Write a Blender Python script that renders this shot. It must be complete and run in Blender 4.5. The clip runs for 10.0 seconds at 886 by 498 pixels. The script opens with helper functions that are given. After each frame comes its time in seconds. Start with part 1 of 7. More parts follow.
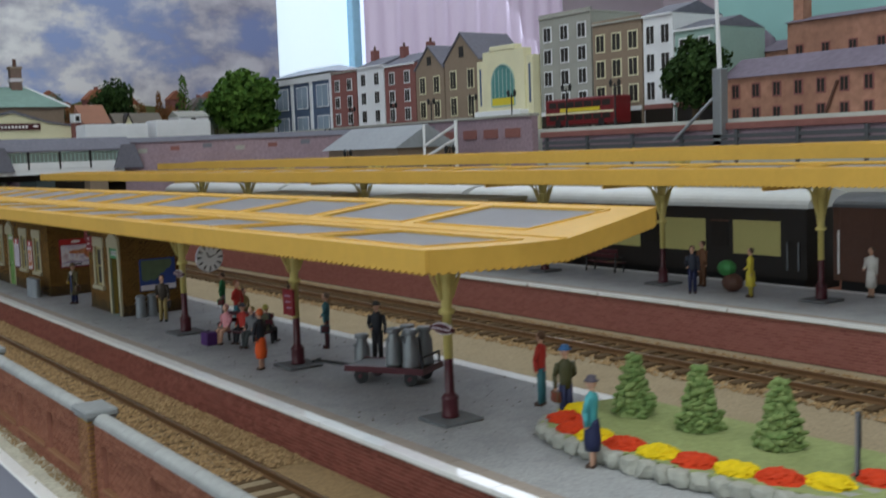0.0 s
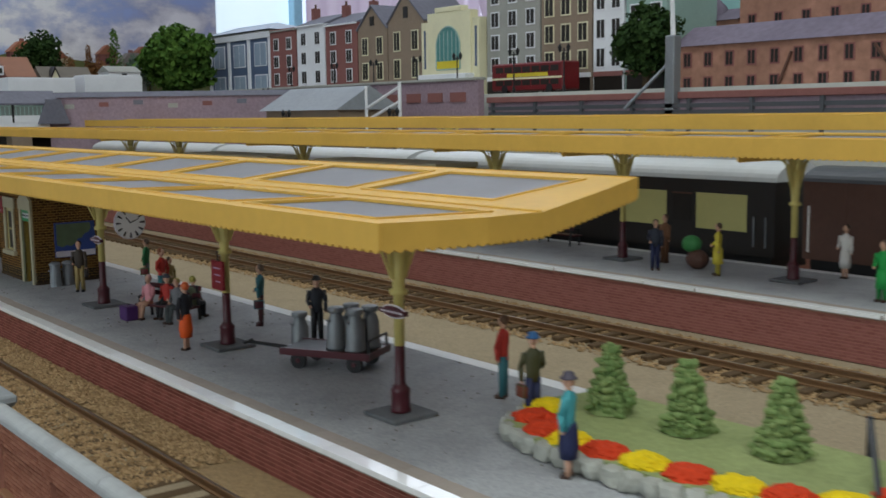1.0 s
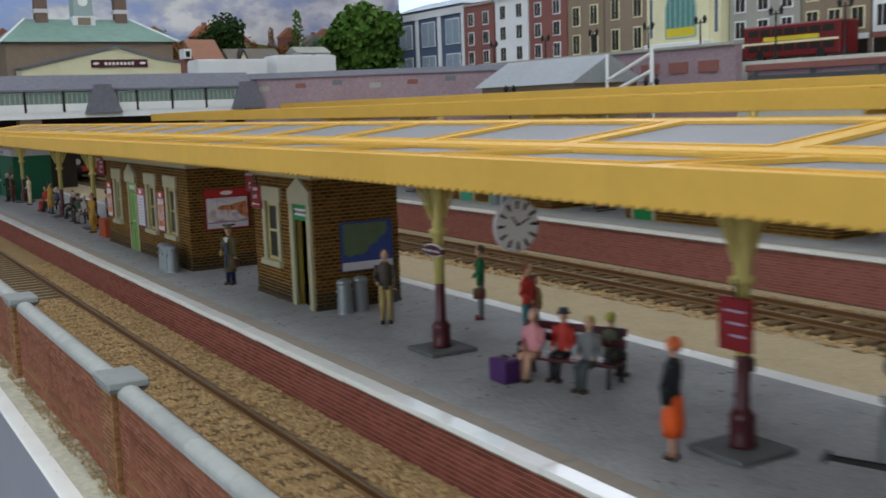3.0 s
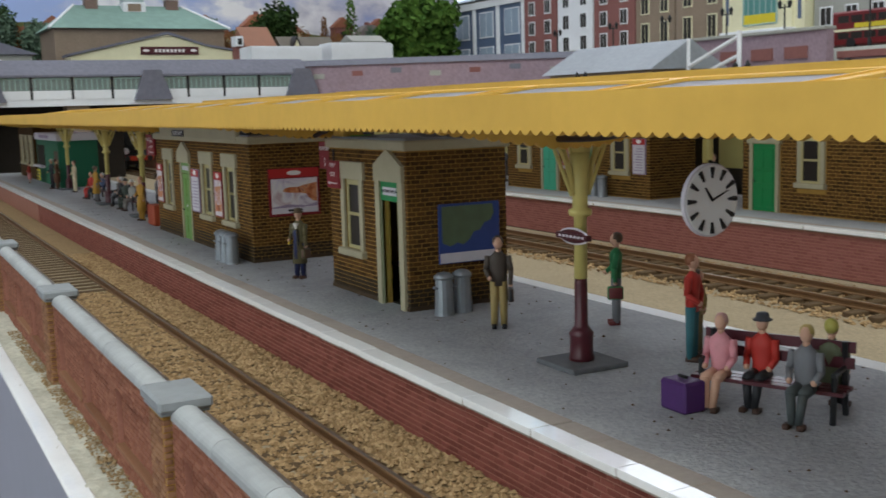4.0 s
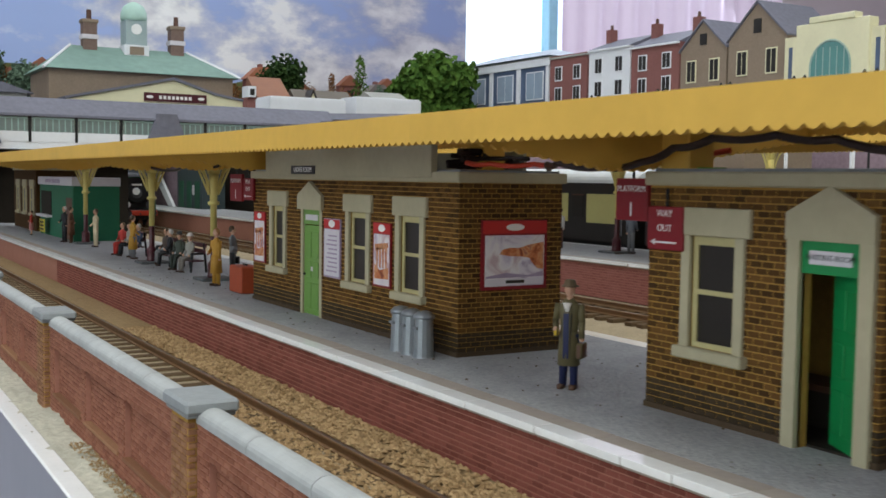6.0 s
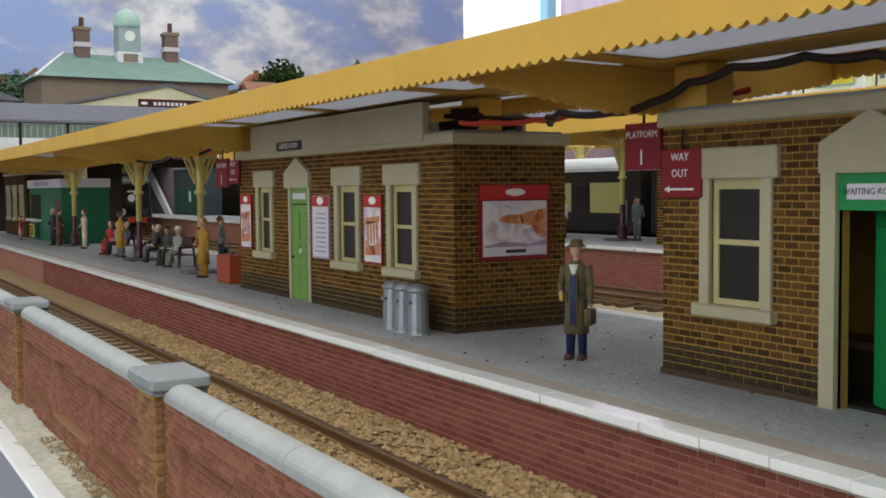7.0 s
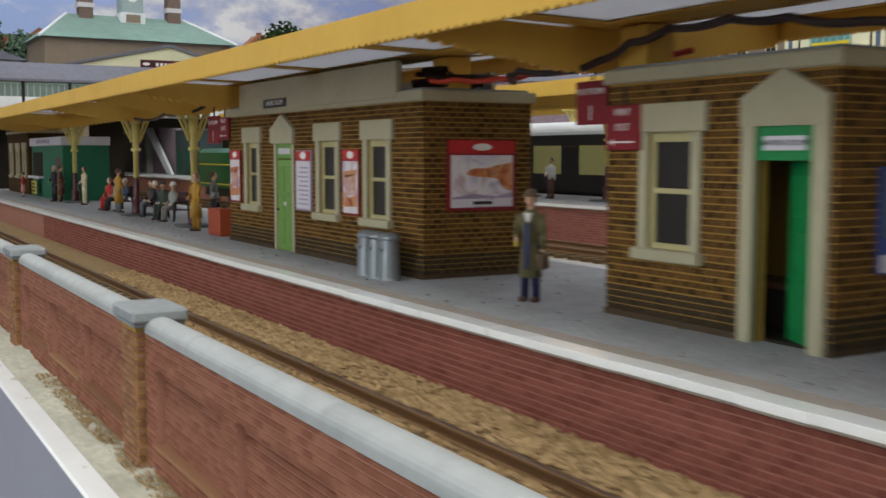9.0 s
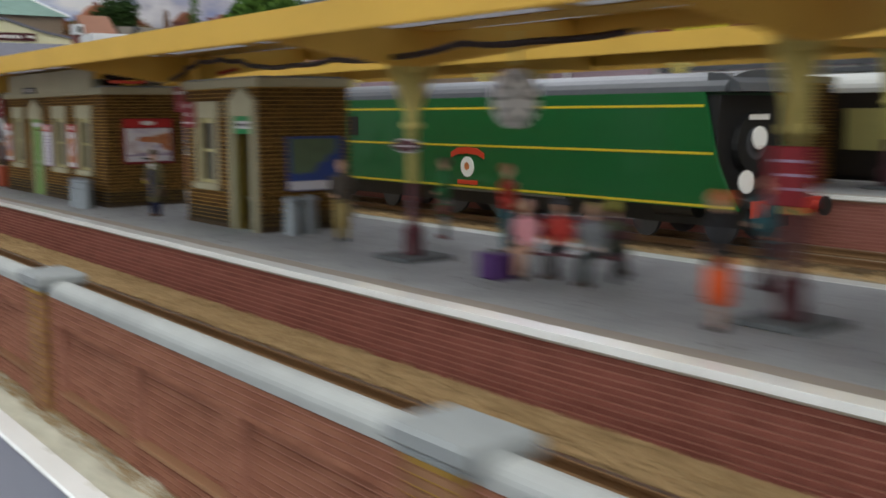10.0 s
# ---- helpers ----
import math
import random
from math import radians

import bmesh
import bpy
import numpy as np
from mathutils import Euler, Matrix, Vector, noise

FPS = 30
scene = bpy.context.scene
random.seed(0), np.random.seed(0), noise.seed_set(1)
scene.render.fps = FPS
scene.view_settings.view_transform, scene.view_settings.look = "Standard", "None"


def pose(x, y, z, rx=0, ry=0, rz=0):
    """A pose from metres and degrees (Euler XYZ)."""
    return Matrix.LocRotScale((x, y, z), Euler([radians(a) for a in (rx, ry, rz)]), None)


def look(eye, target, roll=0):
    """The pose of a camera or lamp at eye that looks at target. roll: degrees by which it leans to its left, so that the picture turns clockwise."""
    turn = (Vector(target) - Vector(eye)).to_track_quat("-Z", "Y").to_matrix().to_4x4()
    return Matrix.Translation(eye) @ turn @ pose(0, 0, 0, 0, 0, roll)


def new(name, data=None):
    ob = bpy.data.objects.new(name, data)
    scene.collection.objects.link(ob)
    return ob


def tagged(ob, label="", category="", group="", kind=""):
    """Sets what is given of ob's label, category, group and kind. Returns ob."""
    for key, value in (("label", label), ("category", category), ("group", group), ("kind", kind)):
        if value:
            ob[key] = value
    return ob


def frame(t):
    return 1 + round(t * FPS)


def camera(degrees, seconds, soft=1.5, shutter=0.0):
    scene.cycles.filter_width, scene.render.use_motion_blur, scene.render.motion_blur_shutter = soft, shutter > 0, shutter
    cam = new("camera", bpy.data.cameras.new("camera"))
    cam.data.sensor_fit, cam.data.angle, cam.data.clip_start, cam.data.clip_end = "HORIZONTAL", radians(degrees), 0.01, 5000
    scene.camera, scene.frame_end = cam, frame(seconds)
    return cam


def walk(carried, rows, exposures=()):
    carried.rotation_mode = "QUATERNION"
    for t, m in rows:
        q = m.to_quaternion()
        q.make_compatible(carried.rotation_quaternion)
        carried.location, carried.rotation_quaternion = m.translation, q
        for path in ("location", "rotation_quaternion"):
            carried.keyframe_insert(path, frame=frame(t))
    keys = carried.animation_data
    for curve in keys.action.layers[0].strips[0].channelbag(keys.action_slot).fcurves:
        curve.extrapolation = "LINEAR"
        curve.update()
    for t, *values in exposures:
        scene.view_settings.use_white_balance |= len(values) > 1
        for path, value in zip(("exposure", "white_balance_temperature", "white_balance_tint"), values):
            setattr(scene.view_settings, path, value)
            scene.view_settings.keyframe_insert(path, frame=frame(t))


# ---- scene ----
cam = camera(45.00, 10.0, 1.6, 0.6)
PATH = [
    (0, (-154.34, -584.67, 70.98), (-39.84, -421.76, 52.25), -2.17),
    (0.5, (-158.61, -568.42, 68.60), (-43.31, -406.87, 43.91), -1.57),
    (1, (-136.82, -553.87, 69.06), (-13.51, -398.46, 43.73), -0.77),
    (1.5, (-137.41, -515.91, 63.14), (-21.24, -355.47, 35.47), -1.49),
    (2, (-136.67, -500.10, 66.10), (-23.77, -337.45, 37.85), -1.39),
    (2.5, (-129.69, -446.56, 63.57), (-24.03, -278.79, 37.28), -1.43),
    (4, (-108.07, -332.38, 49.11), (-14.72, -157.52, 22.48), -1.60),
    (4.5, (-131.70, -340.13, 45.67), (-41.90, -162.42, 26.83), -0.13),
    (5, (-122.32, -300.41, 41.47), (-24.92, -126.52, 24.86), -1.02),
    (5.5, (-125.14, -230.91, 41.61), (-23.68, -59.13, 27.53), 1.28),
    (7, (-110.83, -185.05, 29.37), (-10.01, -12.69, 18.17), -0.49),
    (7.5, (-110.94, -181.49, 27.45), (-9.91, -9.31, 15.18), -0.11),
    (8, (-110.23, -180.07, 27.58), (-10.23, -7.45, 13.37), -0.31),
    (8.5, (-110.22, -175.66, 25.54), (-10.97, -2.79, 9.21), -0.07),
    (9, (-111.27, -200.88, 26.97), (-11.54, -28.42, 9.36), 0.07),
    (9.5, (-113.79, -258.36, 28.12), (-11.53, -87.63, 8.22), -0.05),
    (10, (-125.49, -360.61, 31.66), (-7.39, -201.21, 6.26), -0.40),
]
MM = 0.001
walk(cam, [(t, look(MM * Vector(eye), MM * Vector(target), roll)) for t, eye, target, roll in PATH],
     exposures=[(0, -0.66, 6150, 8), (1.5, -0.7, 6150, 8), (2.5, -0.5, 6150, 8), (4.0, -0.25, 6250, 9), (4.5, -0.12, 6200, 9), (5.5, -0.1, 6250, 9), (7.0, -0.06, 6500, 10), (8.5, -0.08, 6500, 10), (9.5, -0.1, 6500, 10), (10, -0.26, 6500, 10)])

# ---- light ----
world = bpy.data.worlds.new("world")
scene.world = world
world.use_nodes = True
sky = world.node_tree.nodes.new("ShaderNodeTexSky")
sky.sky_type, sky.sun_disc, sky.sun_elevation, sky.sun_rotation = "NISHITA", False, radians(40), radians(60)
world.node_tree.links.new(sky.outputs[0], world.node_tree.nodes["Background"].inputs[0])
world.node_tree.nodes["Background"].inputs[1].default_value = 0.1


def area_lamp(name, eye, target, sx, sy, power, colour):
    data = bpy.data.lights.new(name, "AREA")
    data.shape, data.size, data.size_y, data.energy, data.color = "RECTANGLE", sx, sy, power, colour
    ob = new(name, data)
    ob.matrix_world = look(eye, target)
    return ob


# three ceiling tubes over the layout, the daylight of the window behind the town
area_lamp("ceiling_tube_light", (-0.35, -0.5, 1.45), (0.05, -0.1, 0), 1.5, 0.25, 15, (0.97, 1.0, 0.93))
area_lamp("ceiling_tube_light", (-0.5, -1.9, 1.45), (-0.1, -0.2, 0), 1.5, 0.3, 19, (0.97, 1.0, 0.93))
area_lamp("ceiling_tube_light", (0.45, 0.75, 1.45), (0.4, 0.7, 0), 1.5, 0.3, 9, (0.96, 1.0, 0.98))
area_lamp("window_daylight", (1.18, 1.3, 0.7), (0.3, 0.0, 0.0), 0.7, 1.0, 10, (0.86, 0.92, 1.0))
area_lamp("window_daylight", (-1.56, -0.35, 0.42), (0.1, -0.05, 0.0), 2.6, 1.0, 14.5, (0.96, 1.0, 0.92))


# ---- materials ----
def mat(name, colour, rough=0.7, vary=0.18, grain=400.0, bump=0.15, metal=0.0, stain=0.25, coat=0.0):
    """A painted or raw surface: base colour with fine grain, broad stains and fine relief. grain is in cycles per metre."""
    m = bpy.data.materials.new(name)
    m.use_nodes = True
    nt = m.node_tree
    b = nt.nodes["Principled BSDF"]
    b.inputs["Roughness"].default_value, b.inputs["Metallic"].default_value = rough, metal
    b.inputs["Coat Weight"].default_value = coat
    b.inputs["Specular IOR Level"].default_value = 0.15 if rough > 0.75 else 0.4
    co = nt.nodes.new("ShaderNodeTexCoord")
    info = nt.nodes.new("ShaderNodeObjectInfo")
    add = nt.nodes.new("ShaderNodeVectorMath")
    add.operation = "ADD"
    nt.links.new(co.outputs["Object"], add.inputs[0])
    nt.links.new(info.outputs["Random"], add.inputs[1])
    n1, n2 = nt.nodes.new("ShaderNodeTexNoise"), nt.nodes.new("ShaderNodeTexNoise")
    for n, s in ((n1, grain), (n2, grain * 0.09)):
        n.inputs["Scale"].default_value, n.inputs["Detail"].default_value = s, 4.0
        nt.links.new(add.outputs[0], n.inputs["Vector"])
    mix = nt.nodes.new("ShaderNodeMix")
    mix.data_type = "RGBA"
    c = Vector(colour)
    mix.inputs[6].default_value = (*(c * (1 - vary)), 1)
    mix.inputs[7].default_value = (*[min(0.95, v * (1 + vary)) for v in c], 1)
    nt.links.new(n1.outputs["Fac"], mix.inputs[0])
    mix2 = nt.nodes.new("ShaderNodeMix")
    mix2.data_type = "RGBA"
    ramp = nt.nodes.new("ShaderNodeMapRange")
    ramp.inputs[1].default_value, ramp.inputs[2].default_value = 0.45, 0.75
    ramp.inputs[3].default_value, ramp.inputs[4].default_value = 0.0, stain
    nt.links.new(n2.outputs["Fac"], ramp.inputs[0])
    nt.links.new(ramp.outputs[0], mix2.inputs[0])
    nt.links.new(mix.outputs[2], mix2.inputs[6])
    mix2.inputs[7].default_value = (*(c * 0.6), 1)
    nt.links.new(mix2.outputs[2], b.inputs["Base Color"])
    if bump:
        bm = nt.nodes.new("ShaderNodeBump")
        bm.inputs["Strength"].default_value, bm.inputs["Distance"].default_value = bump, 0.0006
        nt.links.new(n1.outputs["Fac"], bm.inputs["Height"])
        nt.links.new(bm.outputs[0], b.inputs["Normal"])
    return m


def piece_mat(name, dark, light, rough=0.8):
    """Bricks and stones: each loose piece takes its own shade between two colours."""
    m = mat(name, dark, rough, 0.2, 900, 0.3)
    nt = m.node_tree
    b = nt.nodes["Principled BSDF"]
    geo, info = nt.nodes.new("ShaderNodeNewGeometry"), nt.nodes.new("ShaderNodeObjectInfo")
    s = nt.nodes.new("ShaderNodeMath")
    s.operation = "ADD"
    nt.links.new(geo.outputs["Random Per Island"], s.inputs[0])
    nt.links.new(info.outputs["Random"], s.inputs[1])
    f = nt.nodes.new("ShaderNodeMath")
    f.operation = "FRACT"
    nt.links.new(s.outputs[0], f.inputs[0])
    mix = nt.nodes.new("ShaderNodeMix")
    mix.data_type = "RGBA"
    mix.inputs[6].default_value, mix.inputs[7].default_value = (*dark, 1), (*light, 1)
    nt.links.new(f.outputs[0], mix.inputs[0])
    old = b.inputs["Base Color"].links[0].from_socket
    mul = nt.nodes.new("ShaderNodeMix")
    mul.data_type = "RGBA"
    mul.inputs[0].default_value = 0.65
    nt.links.new(old, mul.inputs[6])
    nt.links.new(mix.outputs[2], mul.inputs[7])
    nt.links.new(mul.outputs[2], b.inputs["Base Color"])
    return m


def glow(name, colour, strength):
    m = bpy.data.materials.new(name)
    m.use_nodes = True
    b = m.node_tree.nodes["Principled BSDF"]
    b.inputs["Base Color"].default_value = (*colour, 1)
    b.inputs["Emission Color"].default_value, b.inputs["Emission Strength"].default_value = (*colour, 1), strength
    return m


def sky_paint():
    """The painted sky of the backscene: blue between piled grey and white clouds."""
    m = bpy.data.materials.new("painted_sky")
    m.use_nodes = True
    nt = m.node_tree
    b = nt.nodes["Principled BSDF"]
    b.inputs["Roughness"].default_value = 0.85
    co, mp = nt.nodes.new("ShaderNodeTexCoord"), nt.nodes.new("ShaderNodeMapping")
    mp.inputs["Scale"].default_value = (1, 1, 1.7)
    nt.links.new(co.outputs["Object"], mp.inputs[0])
    n1, n2 = nt.nodes.new("ShaderNodeTexNoise"), nt.nodes.new("ShaderNodeTexNoise")
    for n, s, d in ((n1, 5.5, 7.0), (n2, 11.0, 8.0)):
        n.inputs["Scale"].default_value, n.inputs["Detail"].default_value, n.inputs["Roughness"].default_value = s, d, 0.58
        nt.links.new(mp.outputs[0], n.inputs["Vector"])
    r1, r2 = nt.nodes.new("ShaderNodeValToRGB"), nt.nodes.new("ShaderNodeValToRGB")
    r1.color_ramp.elements[0].position, r1.color_ramp.elements[1].position = 0.42, 0.53
    nt.links.new(n1.outputs["Fac"], r1.inputs[0])
    r2.color_ramp.elements[0].position, r2.color_ramp.elements[0].color = 0.36, (0.38, 0.37, 0.49, 1)
    r2.color_ramp.elements[1].position, r2.color_ramp.elements[1].color = 0.60, (0.93, 0.93, 0.95, 1)
    nt.links.new(n2.outputs["Fac"], r2.inputs[0])
    mix = nt.nodes.new("ShaderNodeMix")
    mix.data_type = "RGBA"
    mix.inputs[6].default_value = (0.36, 0.46, 0.78, 1)
    nt.links.new(r1.outputs[0], mix.inputs[0])
    nt.links.new(r2.outputs[0], mix.inputs[7])
    # the clouds turn a heavier mauve grey towards the town
    sep, rng_, grey = nt.nodes.new("ShaderNodeSeparateXYZ"), nt.nodes.new("ShaderNodeMapRange"), nt.nodes.new("ShaderNodeMix")
    nt.links.new(co.outputs["Object"], sep.inputs[0])
    rng_.inputs[1].default_value, rng_.inputs[2].default_value = 0.25, 0.75
    rng_.inputs[3].default_value, rng_.inputs[4].default_value = 0.0, 0.72
    nt.links.new(sep.outputs[0], rng_.inputs[0])
    grey.data_type, grey.blend_type = "RGBA", "MULTIPLY"
    grey.inputs[7].default_value = (0.52, 0.48, 0.55, 1)
    nt.links.new(rng_.outputs[0], grey.inputs[0])
    nt.links.new(mix.outputs[2], grey.inputs[6])
    nt.links.new(grey.outputs[2], b.inputs["Base Color"])
    return m


TARMAC = mat("platform_tarmac", (0.37, 0.375, 0.385), 0.85, 0.38, 1300, 0.6, stain=0.4)
BUFF = mat("buff_coping_stone", (0.36, 0.31, 0.27), 0.85, 0.12, 900)
WHITE = mat("white_edge_paint", (0.88, 0.88, 0.88), 0.3, 0.07, 700, stain=0.2, coat=0.6)
SASH = mat("yellowed_sash_paint", (0.47, 0.41, 0.20), 0.55, 0.1, 500, stain=0.2)
STONE = mat("stone_coloured_paint", (0.42, 0.375, 0.25), 0.7, 0.1, 500, stain=0.25)
YELLOW = mat("ochre_canopy_paint", (0.67, 0.40, 0.068), 0.6, 0.08, 350, 0.1, stain=0.25)
POSTCREAM = mat("pale_yellow_post_paint", (0.62, 0.52, 0.17), 0.5, 0.06, 500, stain=0.12)
MAROON = mat("maroon_paint", (0.07, 0.012, 0.018), 0.35, 0.1, 500)
GLAZE = mat("grey_skylight_sheet", (0.40, 0.40, 0.43), 0.6, 0.2, 1200, 0.15)
MORTAR = mat("ochre_mortar", (0.36, 0.21, 0.05), 0.9, 0.25, 700)
REDMORTAR = mat("reddish_mortar", (0.36, 0.17, 0.125), 0.9, 0.15, 900)
BROWNBRICK = piece_mat("brown_stock_brick", (0.05, 0.024, 0.008), (0.19, 0.092, 0.024))
REDBRICK = piece_mat("red_platform_brick", (0.17, 0.05, 0.038), (0.31, 0.105, 0.08))
FARBRICK = piece_mat("pinkish_far_platform_brick", (0.26, 0.095, 0.08), (0.37, 0.15, 0.13))
WALLBRICK = piece_mat("weathered_red_brick", (0.20, 0.076, 0.047), (0.34, 0.15, 0.095))
BUFFBRICK = piece_mat("buff_pillar_brick", (0.19, 0.09, 0.05), (0.37, 0.2, 0.11))
PLINTHBRICK = piece_mat("sooty_plinth_brick", (0.035, 0.024, 0.014), (0.07, 0.045, 0.024))
CHURNGREY = mat("dull_churn_metal", (0.2, 0.21, 0.22), 0.5, 0.15, 600, metal=0.5)
MINTDOME = mat("pale_mint_dome", (0.42, 0.6, 0.53), 0.6, 0.08, 250)
AUTUMN = piece_mat("autumn_leaf", (0.16, 0.07, 0.025), (0.34, 0.17, 0.07))
FARLEAF = piece_mat("hazy_far_leaf", (0.08, 0.13, 0.09), (0.19, 0.26, 0.18))
PLINTH = mat("dark_brown_plinth", (0.075, 0.05, 0.03), 0.8)
COPING = mat("grey_stone_coping", (0.36, 0.37, 0.37), 0.7, 0.2, 350, 0.3, stain=0.5)
BASEGREY = mat("dark_grey_base_plate", (0.14, 0.145, 0.15), 0.8, 0.2, 500)
CAP = mat("slate_grey_cap", (0.25, 0.265, 0.275), 0.7, 0.15, 500, 0.3, stain=0.4)
BALLAST = piece_mat("tan_ballast", (0.21, 0.13, 0.06), (0.56, 0.39, 0.21))
BALLASTBED = mat("ballast_bed", (0.29, 0.20, 0.105), 0.95, 0.45, 900, 0.9)
CINDER = mat("grey_buff_cinder", (0.33, 0.265, 0.175), 0.95, 0.45, 1100, 0.9)
RUST = mat("rusty_rail", (0.22, 0.125, 0.06), 0.55, 0.15, 800, metal=0.3)
STEEL = mat("worn_rail_steel", (0.35, 0.30, 0.25), 0.3, 0.1, 800, metal=0.9)
SLEEPER = mat("brown_sleeper", (0.10, 0.065, 0.035), 0.85, 0.25, 900)
GRANITE = mat("grey_rough_verge", (0.48, 0.46, 0.38), 0.9, 0.45, 500, 0.8, stain=0.6)
FASCIA = mat("grey_fascia_board", (0.31, 0.32, 0.38), 0.45, 0.06, 120, stain=0.25)
GREEN = mat("leaf_green_door_paint", (0.15, 0.30, 0.06), 0.45, 0.05, 500)
DGREEN = mat("emerald_door_paint", (0.01, 0.22, 0.06), 0.4, 0.05, 500)
MINT = mat("mint_green_door_paint", (0.06, 0.42, 0.26), 0.4, 0.05, 500)
SIGNRED = mat("crimson_sign_enamel", (0.21, 0.007, 0.013), 0.55, 0.06, 500)
POSTERRED = mat("red_poster_heading", (0.45, 0.02, 0.02), 0.5, 0.06, 500)
PAPER = mat("pale_poster_paper", (0.62, 0.58, 0.62), 0.6, 0.08, 300)
INK = mat("lilac_poster_tint", (0.35, 0.27, 0.38), 0.6, 0.3, 250)
CLIFF = mat("orange_poster_cliff", (0.50, 0.17, 0.05), 0.6, 0.35, 300)
LETTER = mat("white_lettering", (0.8, 0.78, 0.76), 0.5, 0.03, 500)
BLACK = mat("black_paint", (0.012, 0.012, 0.013), 0.45, 0.1, 500)
# near-black base colour that stands for shade in rooms, openings and the cutting
SHADEBLACK = mat("near_black_shade_tone", (0.025, 0.02, 0.016), 0.8)
ZINC = mat("dull_zinc", (0.27, 0.29, 0.31), 0.4, 0.12, 700, metal=0.55)
LOCO = mat("malachite_green_paint", (0.008, 0.105, 0.028), 0.3, 0.06, 300, 0.03, stain=0.1, coat=0.3)
LINING = mat("yellow_lining", (0.62, 0.50, 0.03), 0.4, 0.04, 500)
LOCOGREY = mat("dark_grey_roof", (0.07, 0.075, 0.085), 0.45, 0.1, 400)
BUFFERRED = mat("buffer_beam_red", (0.55, 0.05, 0.02), 0.4, 0.05, 500)
DISCWHITE = mat("white_disc", (0.85, 0.85, 0.84), 0.4, 0.02, 500)
COACHROOF = mat("white_coach_roof", (0.6, 0.62, 0.62), 0.5, 0.1, 300)
UMBER = mat("umber_coach_side", (0.02, 0.016, 0.014), 0.4, 0.1, 400)
COACHCREAM = mat("cream_coach_panel", (0.52, 0.47, 0.18), 0.4, 0.05, 400)
BROWNVAN = mat("brown_van_side", (0.10, 0.045, 0.03), 0.6)
SLATE = mat("blue_grey_slate", (0.15, 0.15, 0.19), 0.7, 0.25, 260, 0.4)
COPPER = mat("pale_green_roof", (0.20, 0.31, 0.27), 0.75, 0.22, 120, 0.2, stain=0.5)
CHIMNEY = mat("sooty_brown_chimney_brick", (0.19, 0.13, 0.11), 0.85, 0.25, 300, 0.3)
TOWERGREY = mat("grey_teal_tower_paint", (0.34, 0.42, 0.43), 0.7, 0.1, 250)
PURPLEBRICK = mat("mauve_brick_paper", (0.30, 0.22, 0.26), 0.85, 0.3, 300, 0.2)
TOWNRED = mat("town_red_brick", (0.24, 0.105, 0.095), 0.85, 0.15, 400, 0.2)
TOWNBROWN = mat("town_brown_brick", (0.26, 0.20, 0.15), 0.85, 0.15, 400, 0.2)
TOWNSTONE = mat("town_grey_stone", (0.34, 0.34, 0.31), 0.85, 0.12, 400, 0.2)
MAPBLUE = mat("map_poster_blue", (0.03, 0.06, 0.23), 0.4, 0.15, 300)
MAPLAND = mat("map_poster_green", (0.10, 0.14, 0.075), 0.5, 0.3, 300)
TOWNBLUE = mat("dark_blue_tiles", (0.085, 0.12, 0.20), 0.6, 0.1, 400)
TOWNWHITE = mat("town_white_render", (0.74, 0.75, 0.78), 0.7, 0.05, 300)
TOWNCREAM = mat("town_cream_render", (0.72, 0.68, 0.46), 0.7, 0.05, 300)
TOWNGREEN = mat("town_sea_green", (0.30, 0.42, 0.38), 0.7, 0.08, 300)
WAREBRICK = mat("warehouse_orange_brick", (0.36, 0.19, 0.135), 0.85, 0.45, 130, 0.3, stain=0.75)
WAREROOF = mat("mauve_grey_slate", (0.19, 0.16, 0.21), 0.8, 0.3, 160, 0.3, stain=0.5)
TEALSKY = mat("painted_teal_sky", (0.30, 0.52, 0.50), 0.85, 0.12, 12, 0.0, stain=0.25)
PANE = mat("dark_window_glass", (0.022, 0.019, 0.016), 0.3, 0.2, 200, 0.0)
PANE.node_tree.nodes["Principled BSDF"].inputs["Specular IOR Level"].default_value = 0.3
BRIDGEGLASS = mat("grey_green_bridge_glass", (0.17, 0.21, 0.20), 0.3, 0.25, 120, 0.0)
TEAL = mat("teal_glass", (0.10, 0.25, 0.24), 0.15, 0.2, 200, 0.0)
BUSRED = mat("bus_red", (0.14, 0.010, 0.012), 0.35)
LEAF = piece_mat("leaf_green", (0.035, 0.085, 0.012), (0.13, 0.23, 0.04))
DLEAF = piece_mat("dark_leaf", (0.014, 0.034, 0.008), (0.055, 0.10, 0.025))
TOPIARY = piece_mat("pale_topiary_flock", (0.13, 0.20, 0.065), (0.27, 0.33, 0.13))
LAWN = mat("pale_lawn_flock", (0.27, 0.31, 0.13), 0.95, 0.3, 700, 0.8)
FLOWERRED = mat("red_flower_flock", (0.55, 0.05, 0.015), 0.9, 0.3, 900, 0.9)
FLOWERYELLOW = mat("yellow_flower_flock", (0.72, 0.52, 0.01), 0.9, 0.25, 900, 0.9)
ROCK = mat("pale_rockery_stone", (0.36, 0.36, 0.32), 0.9, 0.3, 500, 0.7)
BARK = mat("bark", (0.07, 0.05, 0.03), 0.9)
PLASTER = mat("pink_grey_room_wall", (0.52, 0.45, 0.50), 0.8, 0.05, 30, stain=0.1)
ROOMFLOOR = mat("dark_room_floor", (0.03, 0.028, 0.04), 0.8)
SKYPAINT = sky_paint()
HILLPAINT = mat("painted_hillside", (0.12, 0.13, 0.05), 0.9, 0.6, 40, 0.0, stain=0.6)
WINDOWGLOW = glow("daylit_window", (0.80, 0.92, 1.0), 0.95)
